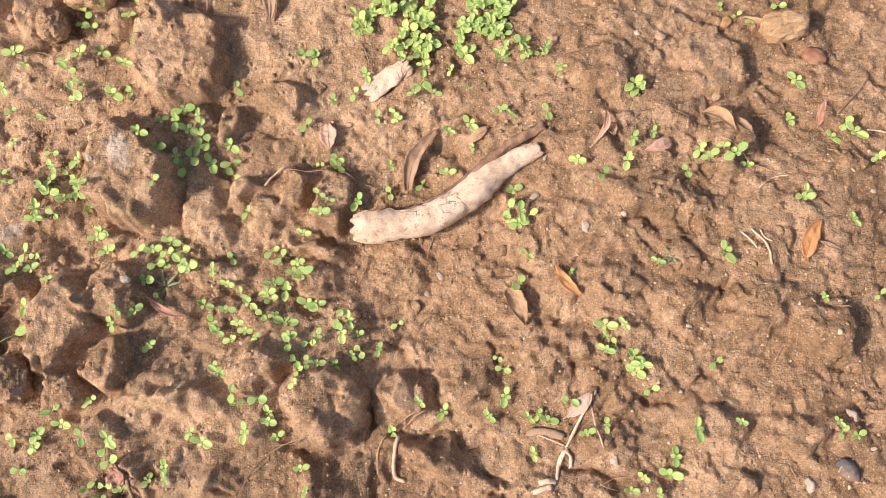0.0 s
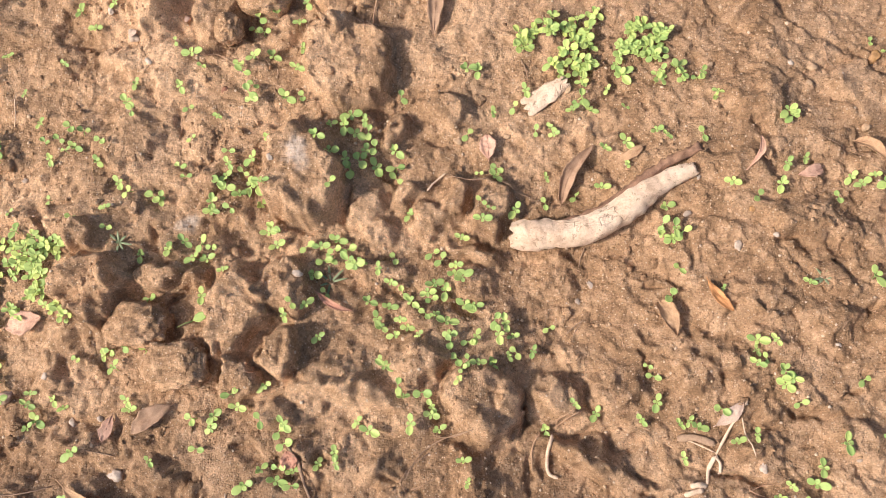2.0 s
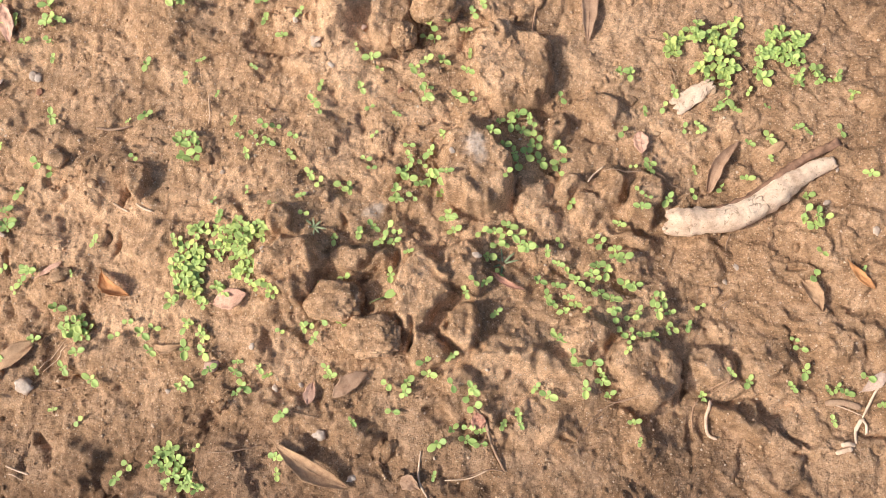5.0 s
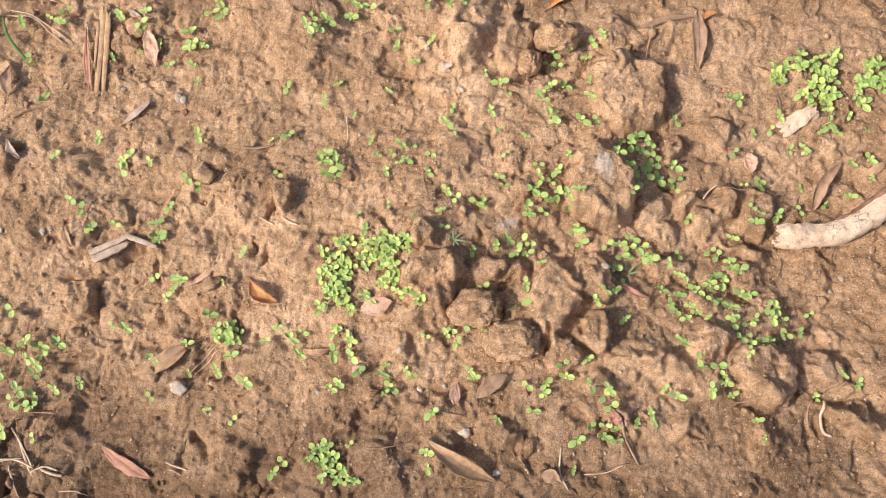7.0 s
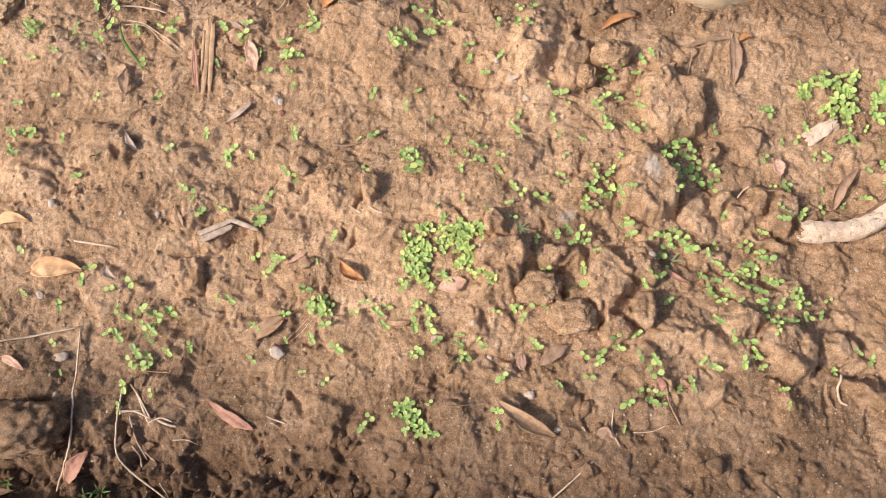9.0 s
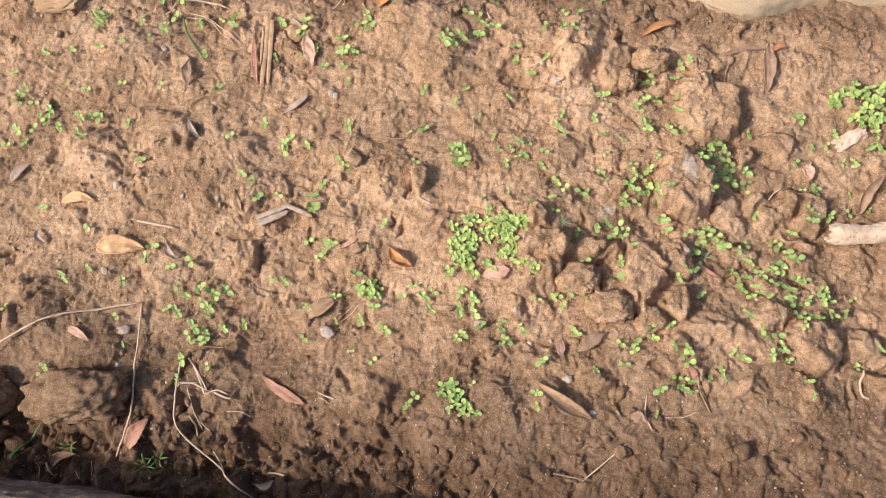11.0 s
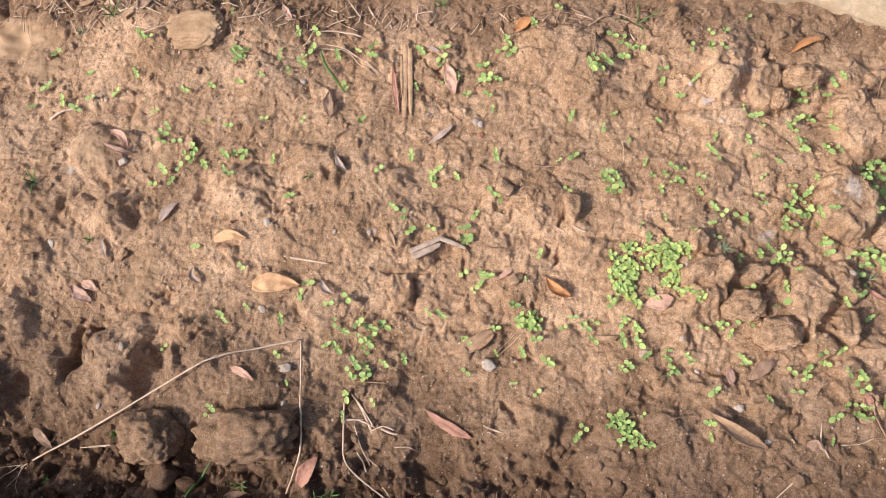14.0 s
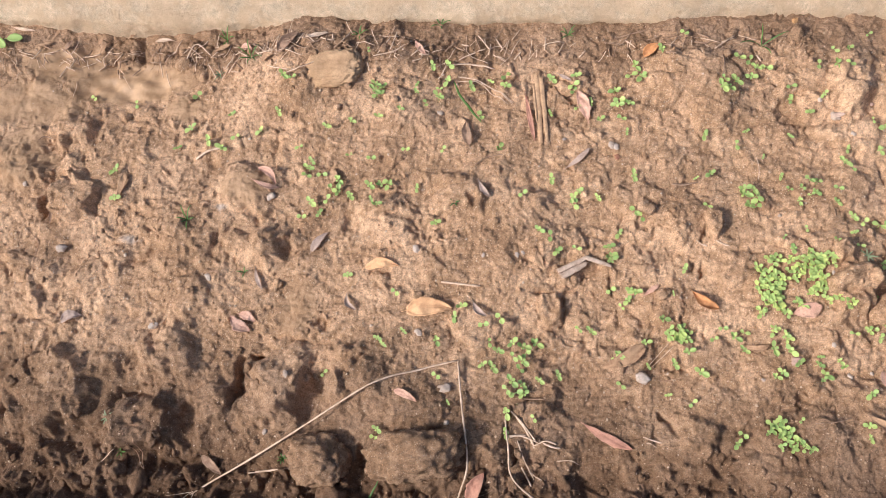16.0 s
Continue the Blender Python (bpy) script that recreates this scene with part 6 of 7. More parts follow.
SPROUTS_B = [
    (-1.584, 0.471, -32, 0.76),
    (-1.578, 0.313, -60, 0.98),
    (-1.568, 0.153, -10, 0.85),
    (-1.558, 0.614, -72, 0.76),
    (-1.542, 0.395, -22, 0.83),
    (-1.539, 0.334, -45, 0.92),
    (-1.533, 0.302, -56, 0.83),
    (-1.53, 0.479, -14, 0.7),
    (-1.52, 0.288, 21, 0.72),
    (-1.502, 0.034, -36, 0.72),
    (-1.502, 0.339, -113, 0.93),
    (-1.496, -0.144, -32, 0.76),
    (-1.49, -0.131, -41, 0.75),
    (-1.489, 0.022, -41, 0.82),
    (-1.486, 0.492, -27, 0.63),
    (-1.473, 0.125, -53, 0.79),
    (-1.472, 0.411, -24, 0.78),
    (-1.455, 0.05, -41, 0.82),
    (-1.454, 0.545, -108, 0.61),
    (-1.447, 0.332, -76, 0.7),
    (-1.426, 0.588, -73, 0.81),
    (-1.406, 0.26, 15, 0.86),
    (-1.399, 0.412, 40, 0.68),
    (-1.394, 0.034, -63, 0.85),
]
SPROUTS_C = [
    (-1.394, 0.558, -111, 0.98),
    (-1.393, 0.592, -40, 1.0),
    (-1.388, -0.03, -36, 0.96),
    (-1.366, -0.08, -59, 0.58),
    (-1.366, -0.146, -35, 1.0),
    (-1.362, 0.08, -75, 0.86),
    (-1.351, 0.1, 17, 0.81),
    (-1.349, 0.544, -59, 0.87),
    (-1.326, 0.484, -81, 1.0),
    (-1.31, 0.562, -22, 0.56),
    (-1.306, -0.007, -132, 1.0),
    (-1.306, 0.066, -14, 0.9),
    (-1.297, 0.033, -76, 0.9),
    (-1.291, -0.011, -51, 0.92),
    (-1.288, 0.412, 67, 0.93),
    (-1.28, 0.019, -22, 0.83),
    (-1.279, 0.544, -18, 0.92),
    (-1.274, 0.082, -65, 1.0),
    (-1.261, -0.127, -79, 0.8),
    (-1.26, -0.09, -75, 1.0),
    (-1.24, 0.314, 22, 0.83),
    (-1.21, -0.1, -72, 0.76),
    (-1.207, 0.246, -22, 0.83),
    (-1.203, -0.029, -27, 0.74),
]
SPROUTS_D = [
    (-1.192, 0.491, -53, 0.79),
    (-1.188, 0.564, -50, 1.0),
    (-1.187, 0.233, -98, 0.99),
    (-1.186, 0.349, -80, 0.85),
    (-1.175, 0.206, 35, 0.9),
    (-1.17, -0.02, -58, 0.76),
    (-1.144, 0.534, -125, 0.9),
    (-1.14, 0.5, 23, 0.67),
    (-1.14, 0.566, 27, 0.74),
    (-1.138, 0.212, -9, 0.94),
    (-1.132, 0.066, -58, 0.76),
    (-1.112, 0.51, -99, 0.89),
    (-1.112, 0.061, -24, 0.78),
    (-1.097, 0.312, -60, 0.69),
    (-1.094, 0.474, 32, 0.76),
    (-1.074, 0.142, 15, 0.86),
    (-1.067, 0.012, -9, 0.6),
    (-1.062, 0.245, -107, 0.81),
    (-1.061, 0.022, -35, 0.9),
    (-1.057, -0.035, -59, 0.87),
    (-1.054, 0.107, 117, 0.63),
    (-1.052, 0.473, -48, 0.89),
    (-1.045, 0.447, -90, 0.79),
    (-1.034, 0.36, -76, 0.9),
]
SPROUTS_E = [
    (-1.032, 0.284, -58, 1.0),
    (-1.018, 0.276, -78, 1.0),
    (-1.011, 0.042, 11, 0.8),
    (-1.009, 0.001, -45, 0.71),
    (-0.984, 0.085, -4, 0.94),
    (-0.978, 0.617, -69, 0.98),
    (-0.973, -0.05, 21, 0.72),
    (-0.964, 0.008, -45, 0.78),
    (-0.964, 0.132, -63, 0.52),
    (-0.94, 0.179, 83, 0.69),
    (-0.939, 0.026, 14, 0.9),
    (-0.934, -0.06, 34, 0.83),
    (-0.929, 0.65, -63, 0.85),
    (-0.918, -0.008, -28, 1.0),
    (-0.916, 0.354, -149, 0.58),
    (-0.901, 0.44, -105, 0.86),
    (-0.899, 0.298, -41, 0.82),
    (-0.894, 0.052, -166, 0.7),
    (-0.893, 0.364, -128, 0.86),
    (-0.865, -0.128, -108, 0.76),
    (-0.852, -0.112, -53, 0.79),
    (-0.843, 0.421, -81, 1.0),
    (-0.834, 0.593, -41, 1.0),
    (-0.822, 0.446, 37, 0.54),
]
SPROUTS_F = [
    (-0.81, 0.558, -12, 1.0),
    (-0.796, 0.036, -79, 1.0),
    (-0.794, 0.397, -99, 0.6),
    (-0.793, -0.013, -27, 0.74),
    (-0.78, 0.578, -28, 1.0),
    (-0.772, 0.234, 34, 0.5),
    (-0.766, 0.034, -39, 0.99),
    (-0.765, 0.356, -100, 0.85),
    (-0.76, -0.088, 37, 0.54),
    (-0.748, 0.198, -149, 0.58),
    (-0.743, 0.438, -21, 0.72),
    (-0.741, 0.534, -5, 0.89),
    (-0.736, 0.514, 84, 0.74),
    (-0.728, 0.254, -99, 0.6),
    (-0.72, 0.024, 6, 0.74),
    (-0.706, 0.485, 180, 0.74),
    (-0.688, 0.016, -60, 0.69),
    (-0.688, 0.228, -45, 0.64),
    (-0.688, 0.575, -104, 0.9),
    (-0.681, 0.518, -122, 0.94),
    (-0.679, 0.008, -143, 0.54),
    (-0.676, 0.304, -45, 0.71),
    (-0.671, 0.33, -41, 0.75),
    (-0.663, 0.064, -36, 0.72),
]
SPROUTS_G = [
    (-0.654, 0.61, -35, 0.9),
    (-0.653, -0.092, -15, 0.86),
    (-0.652, -0.114, -72, 0.61),
    (-0.651, 0.244, -162, 0.61),
    (-0.648, -0.038, -125, 0.9),
    (-0.647, 0.219, -34, 0.65),
    (-0.646, 0.412, -90, 0.64),
    (-0.645, 0.279, -61, 0.8),
    (-0.641, 0.37, 129, 0.92),
    (-0.634, 0.572, -55, 0.9),
    (-0.633, 0.61, 21, 0.72),
    (-0.621, 0.119, 18, 0.61),
    (-0.616, 0.126, -58, 0.76),
    (-0.606, 0.19, -97, 0.69),
    (-0.599, 0.02, -40, 0.68),
    (-0.598, 0.467, -63, 0.63),
    (-0.594, 0.009, 16, 0.66),
    (-0.593, 0.261, -74, 1.0),
    (-0.587, 0.41, -66, 0.78),
    (-0.587, 0.651, 34, 0.65),
    (-0.586, 0.138, 5, 0.84),
    (-0.574, 0.381, -139, 0.75),
    (-0.574, 0.067, -14, 0.7),
    (-0.571, 0.196, -95, 0.84),
]
SPROUTS_H = [
    (-0.571, 0.3, -5, 0.89),
    (-0.565, 0.288, 14, 0.7),
    (-0.565, 0.438, -37, 0.54),
    (-0.562, -0.046, -53, 0.54),
    (-0.562, 0.34, -130, 0.68),
    (-0.534, 0.369, 153, 0.52),
    (-0.528, 0.144, -90, 0.79),
    (-0.516, 0.324, -6, 0.74),
    (-0.514, -0.03, -15, 0.86),
    (-0.506, 0.178, 27, 0.74),
    (-0.483, 0.317, -135, 0.85),
    (-0.478, 0.458, -38, 0.86),
    (-0.474, 0.031, -151, 0.91),
    (-0.47, 0.02, -13, 0.75),
    (-0.469, 0.344, -63, 0.74),
    (-0.459, -0.104, -90, 0.69),
    (-0.454, -0.064, -138, 0.96),
    (-0.454, 0.398, -34, 1.0),
    (-0.447, 0.504, -166, 0.9),
    (-0.442, 0.438, -14, 0.7),
    (-0.441, 0.046, -131, 0.75),
    (-0.441, 0.47, -77, 0.75),
    (-0.43, 0.398, -77, 0.75),
    (-0.423, 0.536, -66, 0.78),
]
SPROUTS_I = [
    (-0.39, 0.106, -124, 0.65),
    (-0.382, 0.278, 30, 0.69),
    (-0.356, -0.026, -77, 0.75),
    (-0.354, -0.037, -56, 0.5),
    (-0.336, 0.149, -24, 0.78),
    (-0.334, 0.01, -128, 0.86),
    (-0.32, 0.0, -20, 0.87),
    (-0.314, 0.41, -55, 1.0),
    (-0.313, 0.082, -72, 0.61),
    (-0.312, 0.338, -51, 0.99),
    (-0.312, 0.305, 138, 0.89),
    (-0.31, 0.072, -10, 0.85),
    (-0.31, 0.207, -83, 0.69),
    (-0.309, 0.175, -18, 0.61),
    (-0.292, 0.259, -111, 0.72),
    (-0.286, 0.038, 24, 0.78),
    (-0.272, 0.01, -90, 0.84),
    (-0.262, 0.212, -125, 1.0),
    (-0.242, 0.005, 23, 0.67),
    (-0.231, 0.446, 5, 0.89),
    (-0.228, 0.235, -16, 0.66),
    (-0.227, 0.361, -104, 1.0),
    (-0.219, 0.152, -30, 0.98),
    (-0.216, 0.446, -95, 0.84),
]
SPROUTS_J = [
    (-0.214, -0.028, 16, 0.66),
    (-0.21, 0.151, -156, 0.78),
    (-0.21, 0.318, -11, 0.55),
    (-0.208, -0.05, -108, 0.5),
    (-0.206, 0.276, 140, 0.68),
    (-0.203, 0.253, 0, 0.79),
    (-0.196, 0.266, 9, 0.6),
    (-0.196, 0.393, 99, 0.6),
    (-0.192, 0.312, 139, 0.82),
    (-0.19, 0.322, -45, 0.78),
    (-0.17, 0.403, -104, 0.9),
    (-0.164, 0.272, -117, 0.85),
    (-0.156, 0.424, -77, 0.75),
    (-0.144, 0.372, 76, 0.7),
    (-0.13, 0.316, -60, 0.69),
    (-0.129, 0.283, -90, 0.79),
    (-0.124, 0.376, -39, 0.61),
    (-0.123, 0.013, -77, 0.75),
    (-0.12, 0.369, 18, 0.61),
    (-0.12, 0.132, -135, 0.78),
    (-0.091, 0.041, -37, 0.79),
    (-0.091, 0.292, -124, 0.83),
    (-0.066, 0.031, -117, 0.74),
    (-0.062, 0.301, 13, 0.75),
]
SPROUTS_K = [
    (-0.06, 0.35, -31, 0.58),
    (-0.056, 0.426, -101, 0.55),
    (-0.036, 0.4, 153, 0.52),
    (-0.034, 0.358, -52, 0.86),
    (-0.03, 0.328, 121, 0.58),
    (-0.017, 0.029, -42, 0.89),
    (-0.006, 0.091, -34, 0.5),
    (-0.002, 0.078, -29, 0.8),
    (0.0, 0.37, 18, 0.61),
    (0.001, 0.048, -101, 0.8),
    (0.011, 0.362, -27, 0.74),
    (0.013, 0.279, 24, 0.78),
    (0.019, 0.169, -132, 0.89),
    (0.024, 0.025, -41, 0.75),
    (0.026, 0.202, -54, 0.72),
    (0.03, -0.013, -73, 0.81),
    (0.034, 0.03, -103, 0.75),
    (0.042, 0.022, 0, 0.79),
    (0.053, 0.364, -81, 0.89),
    (0.066, 0.044, -34, 0.83),
    (0.073, 0.178, -112, 0.56),
    (0.083, 0.008, 23, 0.67),
    (0.085, 0.302, -17, 0.81),
    (0.104, 0.016, -85, 0.84),
]
SPROUTS_L = [
    (0.112, 0.284, -142, 0.86),
    (0.125, -0.048, 0, 0.59),
    (0.139, 0.3, -100, 0.85),
    (0.146, 0.324, -106, 0.66),
    (0.148, 0.39, -141, 0.99),
    (0.15, 0.054, 13, 0.75),
    (0.156, 0.384, -142, 0.86),
    (0.165, 0.186, -17, 0.81),
    (0.168, 0.334, -101, 0.55),
    (0.172, -0.014, -95, 0.84),
    (0.19, 0.012, -80, 0.85),
    (0.202, 0.287, -83, 0.69),
    (0.216, 0.081, -128, 0.86),
    (0.218, 0.313, -117, 0.74),
    (0.232, 0.194, -69, 0.98),
    (0.238, 0.02, -27, 0.52),
    (0.253, 0.352, -112, 0.56),
    (0.256, 0.488, -112, 0.56),
    (0.268, 0.296, 171, 0.6),
    (0.274, 0.477, 50, 0.68),
    (0.29, 0.47, -166, 0.5),
    (0.318, 0.253, 11, 0.8),
    (0.322, 0.349, -90, 0.69),
    (0.322, 0.488, -21, 0.72),
]
SPROUTS_M = [
    (0.327, 0.26, -72, 0.61),
    (0.331, 0.02, -45, 0.5),
    (0.332, 0.396, -56, 1.0),
    (0.332, 0.146, -76, 0.5),
    (0.335, 0.01, 40, 0.68),
    (0.351, 0.006, 27, 0.63),
    (0.361, 0.326, -32, 0.76),
    (0.368, 0.226, -52, 0.86),
    (0.376, 0.338, 24, 0.78),
    (0.384, 0.326, -42, 0.96),
    (0.388, 0.149, 50, 0.68),
    (0.408, 0.298, 39, 0.61),
]
SPROUTS = SPROUTS_A + SPROUTS_B + SPROUTS_C + SPROUTS_D + SPROUTS_E + SPROUTS_F + SPROUTS_G + SPROUTS_H + SPROUTS_I + SPROUTS_J + SPROUTS_K + SPROUTS_L + SPROUTS_M
MAT_TOP_A_A = [
    (-0.166, 0.488, -114, 0.89),
    (-0.166, 0.476, -14, 0.9),
    (-0.154, 0.489, 73, 0.81),
    (-0.145, 0.493, 24, 0.78),
    (-0.13, 0.498, 17, 0.81),
    (-0.126, 0.494, 23, 0.67),
    (-0.117, 0.502, 14, 0.7),
    (-0.095, 0.498, -6, 0.79),
    (-0.094, 0.484, -45, 0.78),
    (-0.082, 0.496, -35, 0.9),
    (-0.105, 0.499, 117, 0.74),
    (-0.138, 0.508, -167, 0.75),
    (-0.106, 0.475, 9, 0.89),
    (-0.098, 0.464, -36, 0.72),
    (-0.124, 0.457, -125, 0.9),
    (-0.113, 0.451, 42, 0.89),
]
MAT_TOP_A_B = [
    (-0.092, 0.45, -42, 0.89),
    (-0.082, 0.46, -96, 0.74),
    (-0.08, 0.454, 180, 0.79),
    (-0.09, 0.438, -74, 0.66),
    (-0.096, 0.486, 32, 0.76),
    (-0.152, 0.498, -144, 0.72),
    (-0.083, 0.482, -128, 0.86),
    (-0.094, 0.514, 36, 0.72),
    (-0.08, 0.516, 36, 0.72),
    (-0.126, 0.516, -23, 0.67),
    (-0.072, 0.526, -41, 0.75),
    (-0.158, 0.478, 131, 0.82),
    (-0.113, 0.468, 129, 0.61),
    (-0.092, 0.462, -130, 0.68),
    (-0.11, 0.441, -164, 0.66),
]
MAT_TOP_A = MAT_TOP_A_A + MAT_TOP_A_B
MAT_TOP_B_A = [
    (-0.042, 0.478, -69, 0.72),
    (-0.041, 0.469, 14, 0.7),
    (-0.044, 0.464, 149, 0.58),
    (-0.031, 0.497, -53, 0.79),
    (-0.017, 0.498, 21, 0.72),
    (-0.026, 0.483, -22, 0.83),
    (-0.011, 0.486, 40, 0.68),
    (0.004, 0.487, -11, 0.8),
    (-0.013, 0.473, 13, 0.75),
    (0.004, 0.476, -22, 0.83),
    (-0.003, 0.465, 22, 0.83),
    (0.005, 0.46, 18, 0.61),
    (0.006, 0.446, -106, 0.66),
    (-0.021, 0.506, 18, 0.61),
    (0.0, 0.5, -27, 0.74),
]
MAT_TOP_B_B = [
    (0.007, 0.493, 149, 0.87),
    (-0.019, 0.468, 141, 0.61),
    (-0.028, 0.478, 39, 0.61),
    (-0.039, 0.444, -58, 1.0),
    (0.002, 0.434, -172, 0.64),
    (0.024, 0.45, 34, 0.83),
    (0.032, 0.438, 113, 0.67),
    (0.052, 0.439, -104, 0.7),
    (0.07, 0.412, 166, 0.5),
    (-0.008, 0.474, -56, 0.83),
    (-0.028, 0.503, 130, 0.68),
    (-0.012, 0.508, 122, 0.76),
    (-0.037, 0.484, -63, 0.74),
    (0.012, 0.497, 127, 0.79),
]
MAT_TOP_B = MAT_TOP_B_A + MAT_TOP_B_B
MAT_MID_A = [
    (-0.797, 0.196, -27, 0.85),
    (-0.778, 0.191, 14, 0.7),
    (-0.79, 0.186, 156, 0.78),
    (-0.762, 0.194, -135, 0.64),
    (-0.736, 0.191, -49, 0.82),
    (-0.725, 0.195, -37, 0.79),
    (-0.714, 0.199, -27, 0.74),
    (-0.721, 0.183, -27, 0.74),
    (-0.735, 0.178, -140, 0.68),
    (-0.698, 0.2, -45, 0.78),
    (-0.694, 0.19, 27, 0.74),
    (-0.708, 0.191, -141, 0.61),
    (-0.751, 0.174, -27, 0.74),
    (-0.747, 0.181, 166, 0.7),
    (-0.764, 0.172, 30, 0.69),
    (-0.724, 0.168, 30, 0.69),
    (-0.728, 0.158, 24, 0.78),
    (-0.712, 0.161, 30, 0.69),
    (-0.722, 0.147, 20, 0.87),
    (-0.714, 0.14, 23, 0.67),
]
MAT_MID_B = [
    (-0.81, 0.162, -111, 0.72),
    (-0.796, 0.162, -18, 0.76),
    (-0.783, 0.153, -27, 0.74),
    (-0.811, 0.148, -37, 0.79),
    (-0.79, 0.145, -24, 0.78),
    (-0.798, 0.134, -34, 0.83),
    (-0.81, 0.13, -54, 0.72),
    (-0.786, 0.13, -27, 0.74),
    (-0.792, 0.12, 5, 0.84),
    (-0.788, 0.112, 20, 0.87),
    (-0.773, 0.101, -27, 0.74),
    (-0.816, 0.098, 52, 0.86),
    (-0.822, 0.18, -56, 0.65),
    (-0.772, 0.161, 156, 0.78),
    (-0.736, 0.132, 34, 0.5),
    (-0.705, 0.125, -14, 0.7),
    (-0.689, 0.122, -49, 0.75),
    (-0.678, 0.116, 173, 0.69),
    (-0.67, 0.11, 39, 0.61),
    (-0.755, 0.118, -60, 0.69),
]
MAT_MID_C = [
    (-0.744, 0.112, 157, 0.67),
    (-0.794, 0.065, -111, 0.72),
    (-0.771, 0.062, -45, 0.58),
    (-0.77, 0.056, -14, 0.7),
    (-0.81, 0.172, 23, 0.67),
    (-0.789, 0.168, 14, 0.7),
    (-0.8, 0.153, 34, 0.65),
    (-0.818, 0.146, 111, 0.72),
    (-0.803, 0.123, -56, 0.65),
    (-0.783, 0.138, 27, 0.63),
    (-0.783, 0.16, 153, 0.63),
    (-0.805, 0.113, 14, 0.7),
    (-0.782, 0.104, 30, 0.69),
    (-0.744, 0.188, -50, 0.68),
    (-0.734, 0.205, 39, 0.61),
    (-0.71, 0.186, 60, 0.69),
    (-0.727, 0.172, -140, 0.68),
    (-0.714, 0.152, -164, 0.66),
    (-0.726, 0.136, 140, 0.68),
    (-0.753, 0.165, -146, 0.65),
]
MAT_MID = MAT_MID_A + MAT_MID_B + MAT_MID_C
MAT_LOW = [
    (-0.807, -0.094, -41, 0.82),
    (-0.786, -0.102, 30, 0.69),
    (-0.796, -0.113, 30, 0.69),
    (-0.775, -0.112, -31, 0.87),
    (-0.784, -0.122, -21, 0.72),
    (-0.792, -0.13, 31, 0.58),
    (-0.76, -0.132, 30, 0.69),
    (-0.81, -0.104, -40, 0.68),
    (-0.792, -0.092, 36, 0.72),
    (-0.777, -0.132, -21, 0.72),
    (-0.768, -0.122, 23, 0.67),
    (-0.75, -0.136, 39, 0.61),
]
MAT_BY_STRAW = [
    (-0.97, 0.059, 49, 0.82),
    (-0.952, 0.063, -42, 0.89),
    (-0.958, 0.05, 24, 0.89),
    (-0.946, 0.048, 69, 0.72),
    (-0.938, 0.053, -50, 0.68),
    (-0.958, 0.057, -30, 0.69),
    (-0.969, 0.067, 56, 0.65),
    (-0.947, 0.068, -40, 0.68),
]


FORMS = [seedling_form(n) for n in range(9)]
rng = random.Random(77)
for n, (x, y, turn, size) in enumerate(SPROUTS):
    m = pose(x, y, ground_soft(x, y, 0.004) + 0.0005, rng.uniform(-14, 14), rng.uniform(-14, 14), turn + rng.uniform(-8, 8)) @ Matrix.Scale(size, 4)
    if n < len(FORMS):
        FORMS[n].matrix_basis = m
    else:
        copy_thing(FORMS[rng.randrange(len(FORMS))], m)


def seedling_mat(rows, label, crowded=True):
    """A dense mat of seedlings that nobody could count."""
    verts, faces = [], []
    twins = [(x + rng.uniform(-0.006, 0.006), y + rng.uniform(-0.006, 0.006), turn + 90, size * 0.9) for x, y, turn, size in rows] if crowded else []
    for x, y, turn, size in rows + twins:
        form = FORMS[rng.randrange(len(FORMS))]
        m = pose(x, y, ground_soft(x, y, 0.004) + 0.003 * rng.random(), rng.uniform(-16, 16), rng.uniform(-16, 16), turn + rng.uniform(-10, 10)) @ Matrix.Scale(size, 4)
        for child in form.children:
            first = len(verts)
            at = m @ child.matrix_basis
            verts += [at @ v.co for v in child.data.vertices]
            faces += [tuple(first + k for k in p.vertices) for p in child.data.polygons]
    return tagged(made("seedling_mat", verts, faces, GREEN), label, "seedlings", kind="stuff")


seedling_mat(CLUMPED, "bright green seedlings that stand close together", False)
seedling_mat(MAT_TOP_A, "dense mat of light green seedlings")
seedling_mat(MAT_TOP_B, "tight clump of light green seedlings")
seedling_mat(MAT_MID, "large dense mat of bright green seedlings")
seedling_mat(MAT_LOW, "dense clump of dull green seedlings")
seedling_mat(MAT_BY_STRAW, "small dense clump of green seedlings by thin straws")


# ---- weeds and grass ----
def blades(name, x, y, count, length, width, material, label, category, upright=0.4, seed=0):
    r = random.Random(seed + int(abs(x) * 1000))
    z = ground_soft(x, y)
    ob = base_of(name, x, y, z, label, category)
    for k in range(count):
        a = 2 * math.pi * (k + r.uniform(-0.3, 0.3)) / count
        long_ = length * r.uniform(0.7, 1.15)
        lift = upright * r.uniform(0.6, 1.3)

        def place(u, v):
            wide = width * 0.5 * math.sin(math.pi * (0.12 + 0.88 * u)) ** 0.7
            s = 2 * v - 1
            return u * long_, s * wide, lift * long_ * math.sin(u * 1.9) + 0.3 * width * s * s

        verts, faces = sheet(9, 2, place, 0.0004)
        leaf = made("leaf", verts, faces, material, ob)
        leaf.matrix_basis = pose(0, 0, -0.001, 0, 0, math.degrees(a))
    return ob


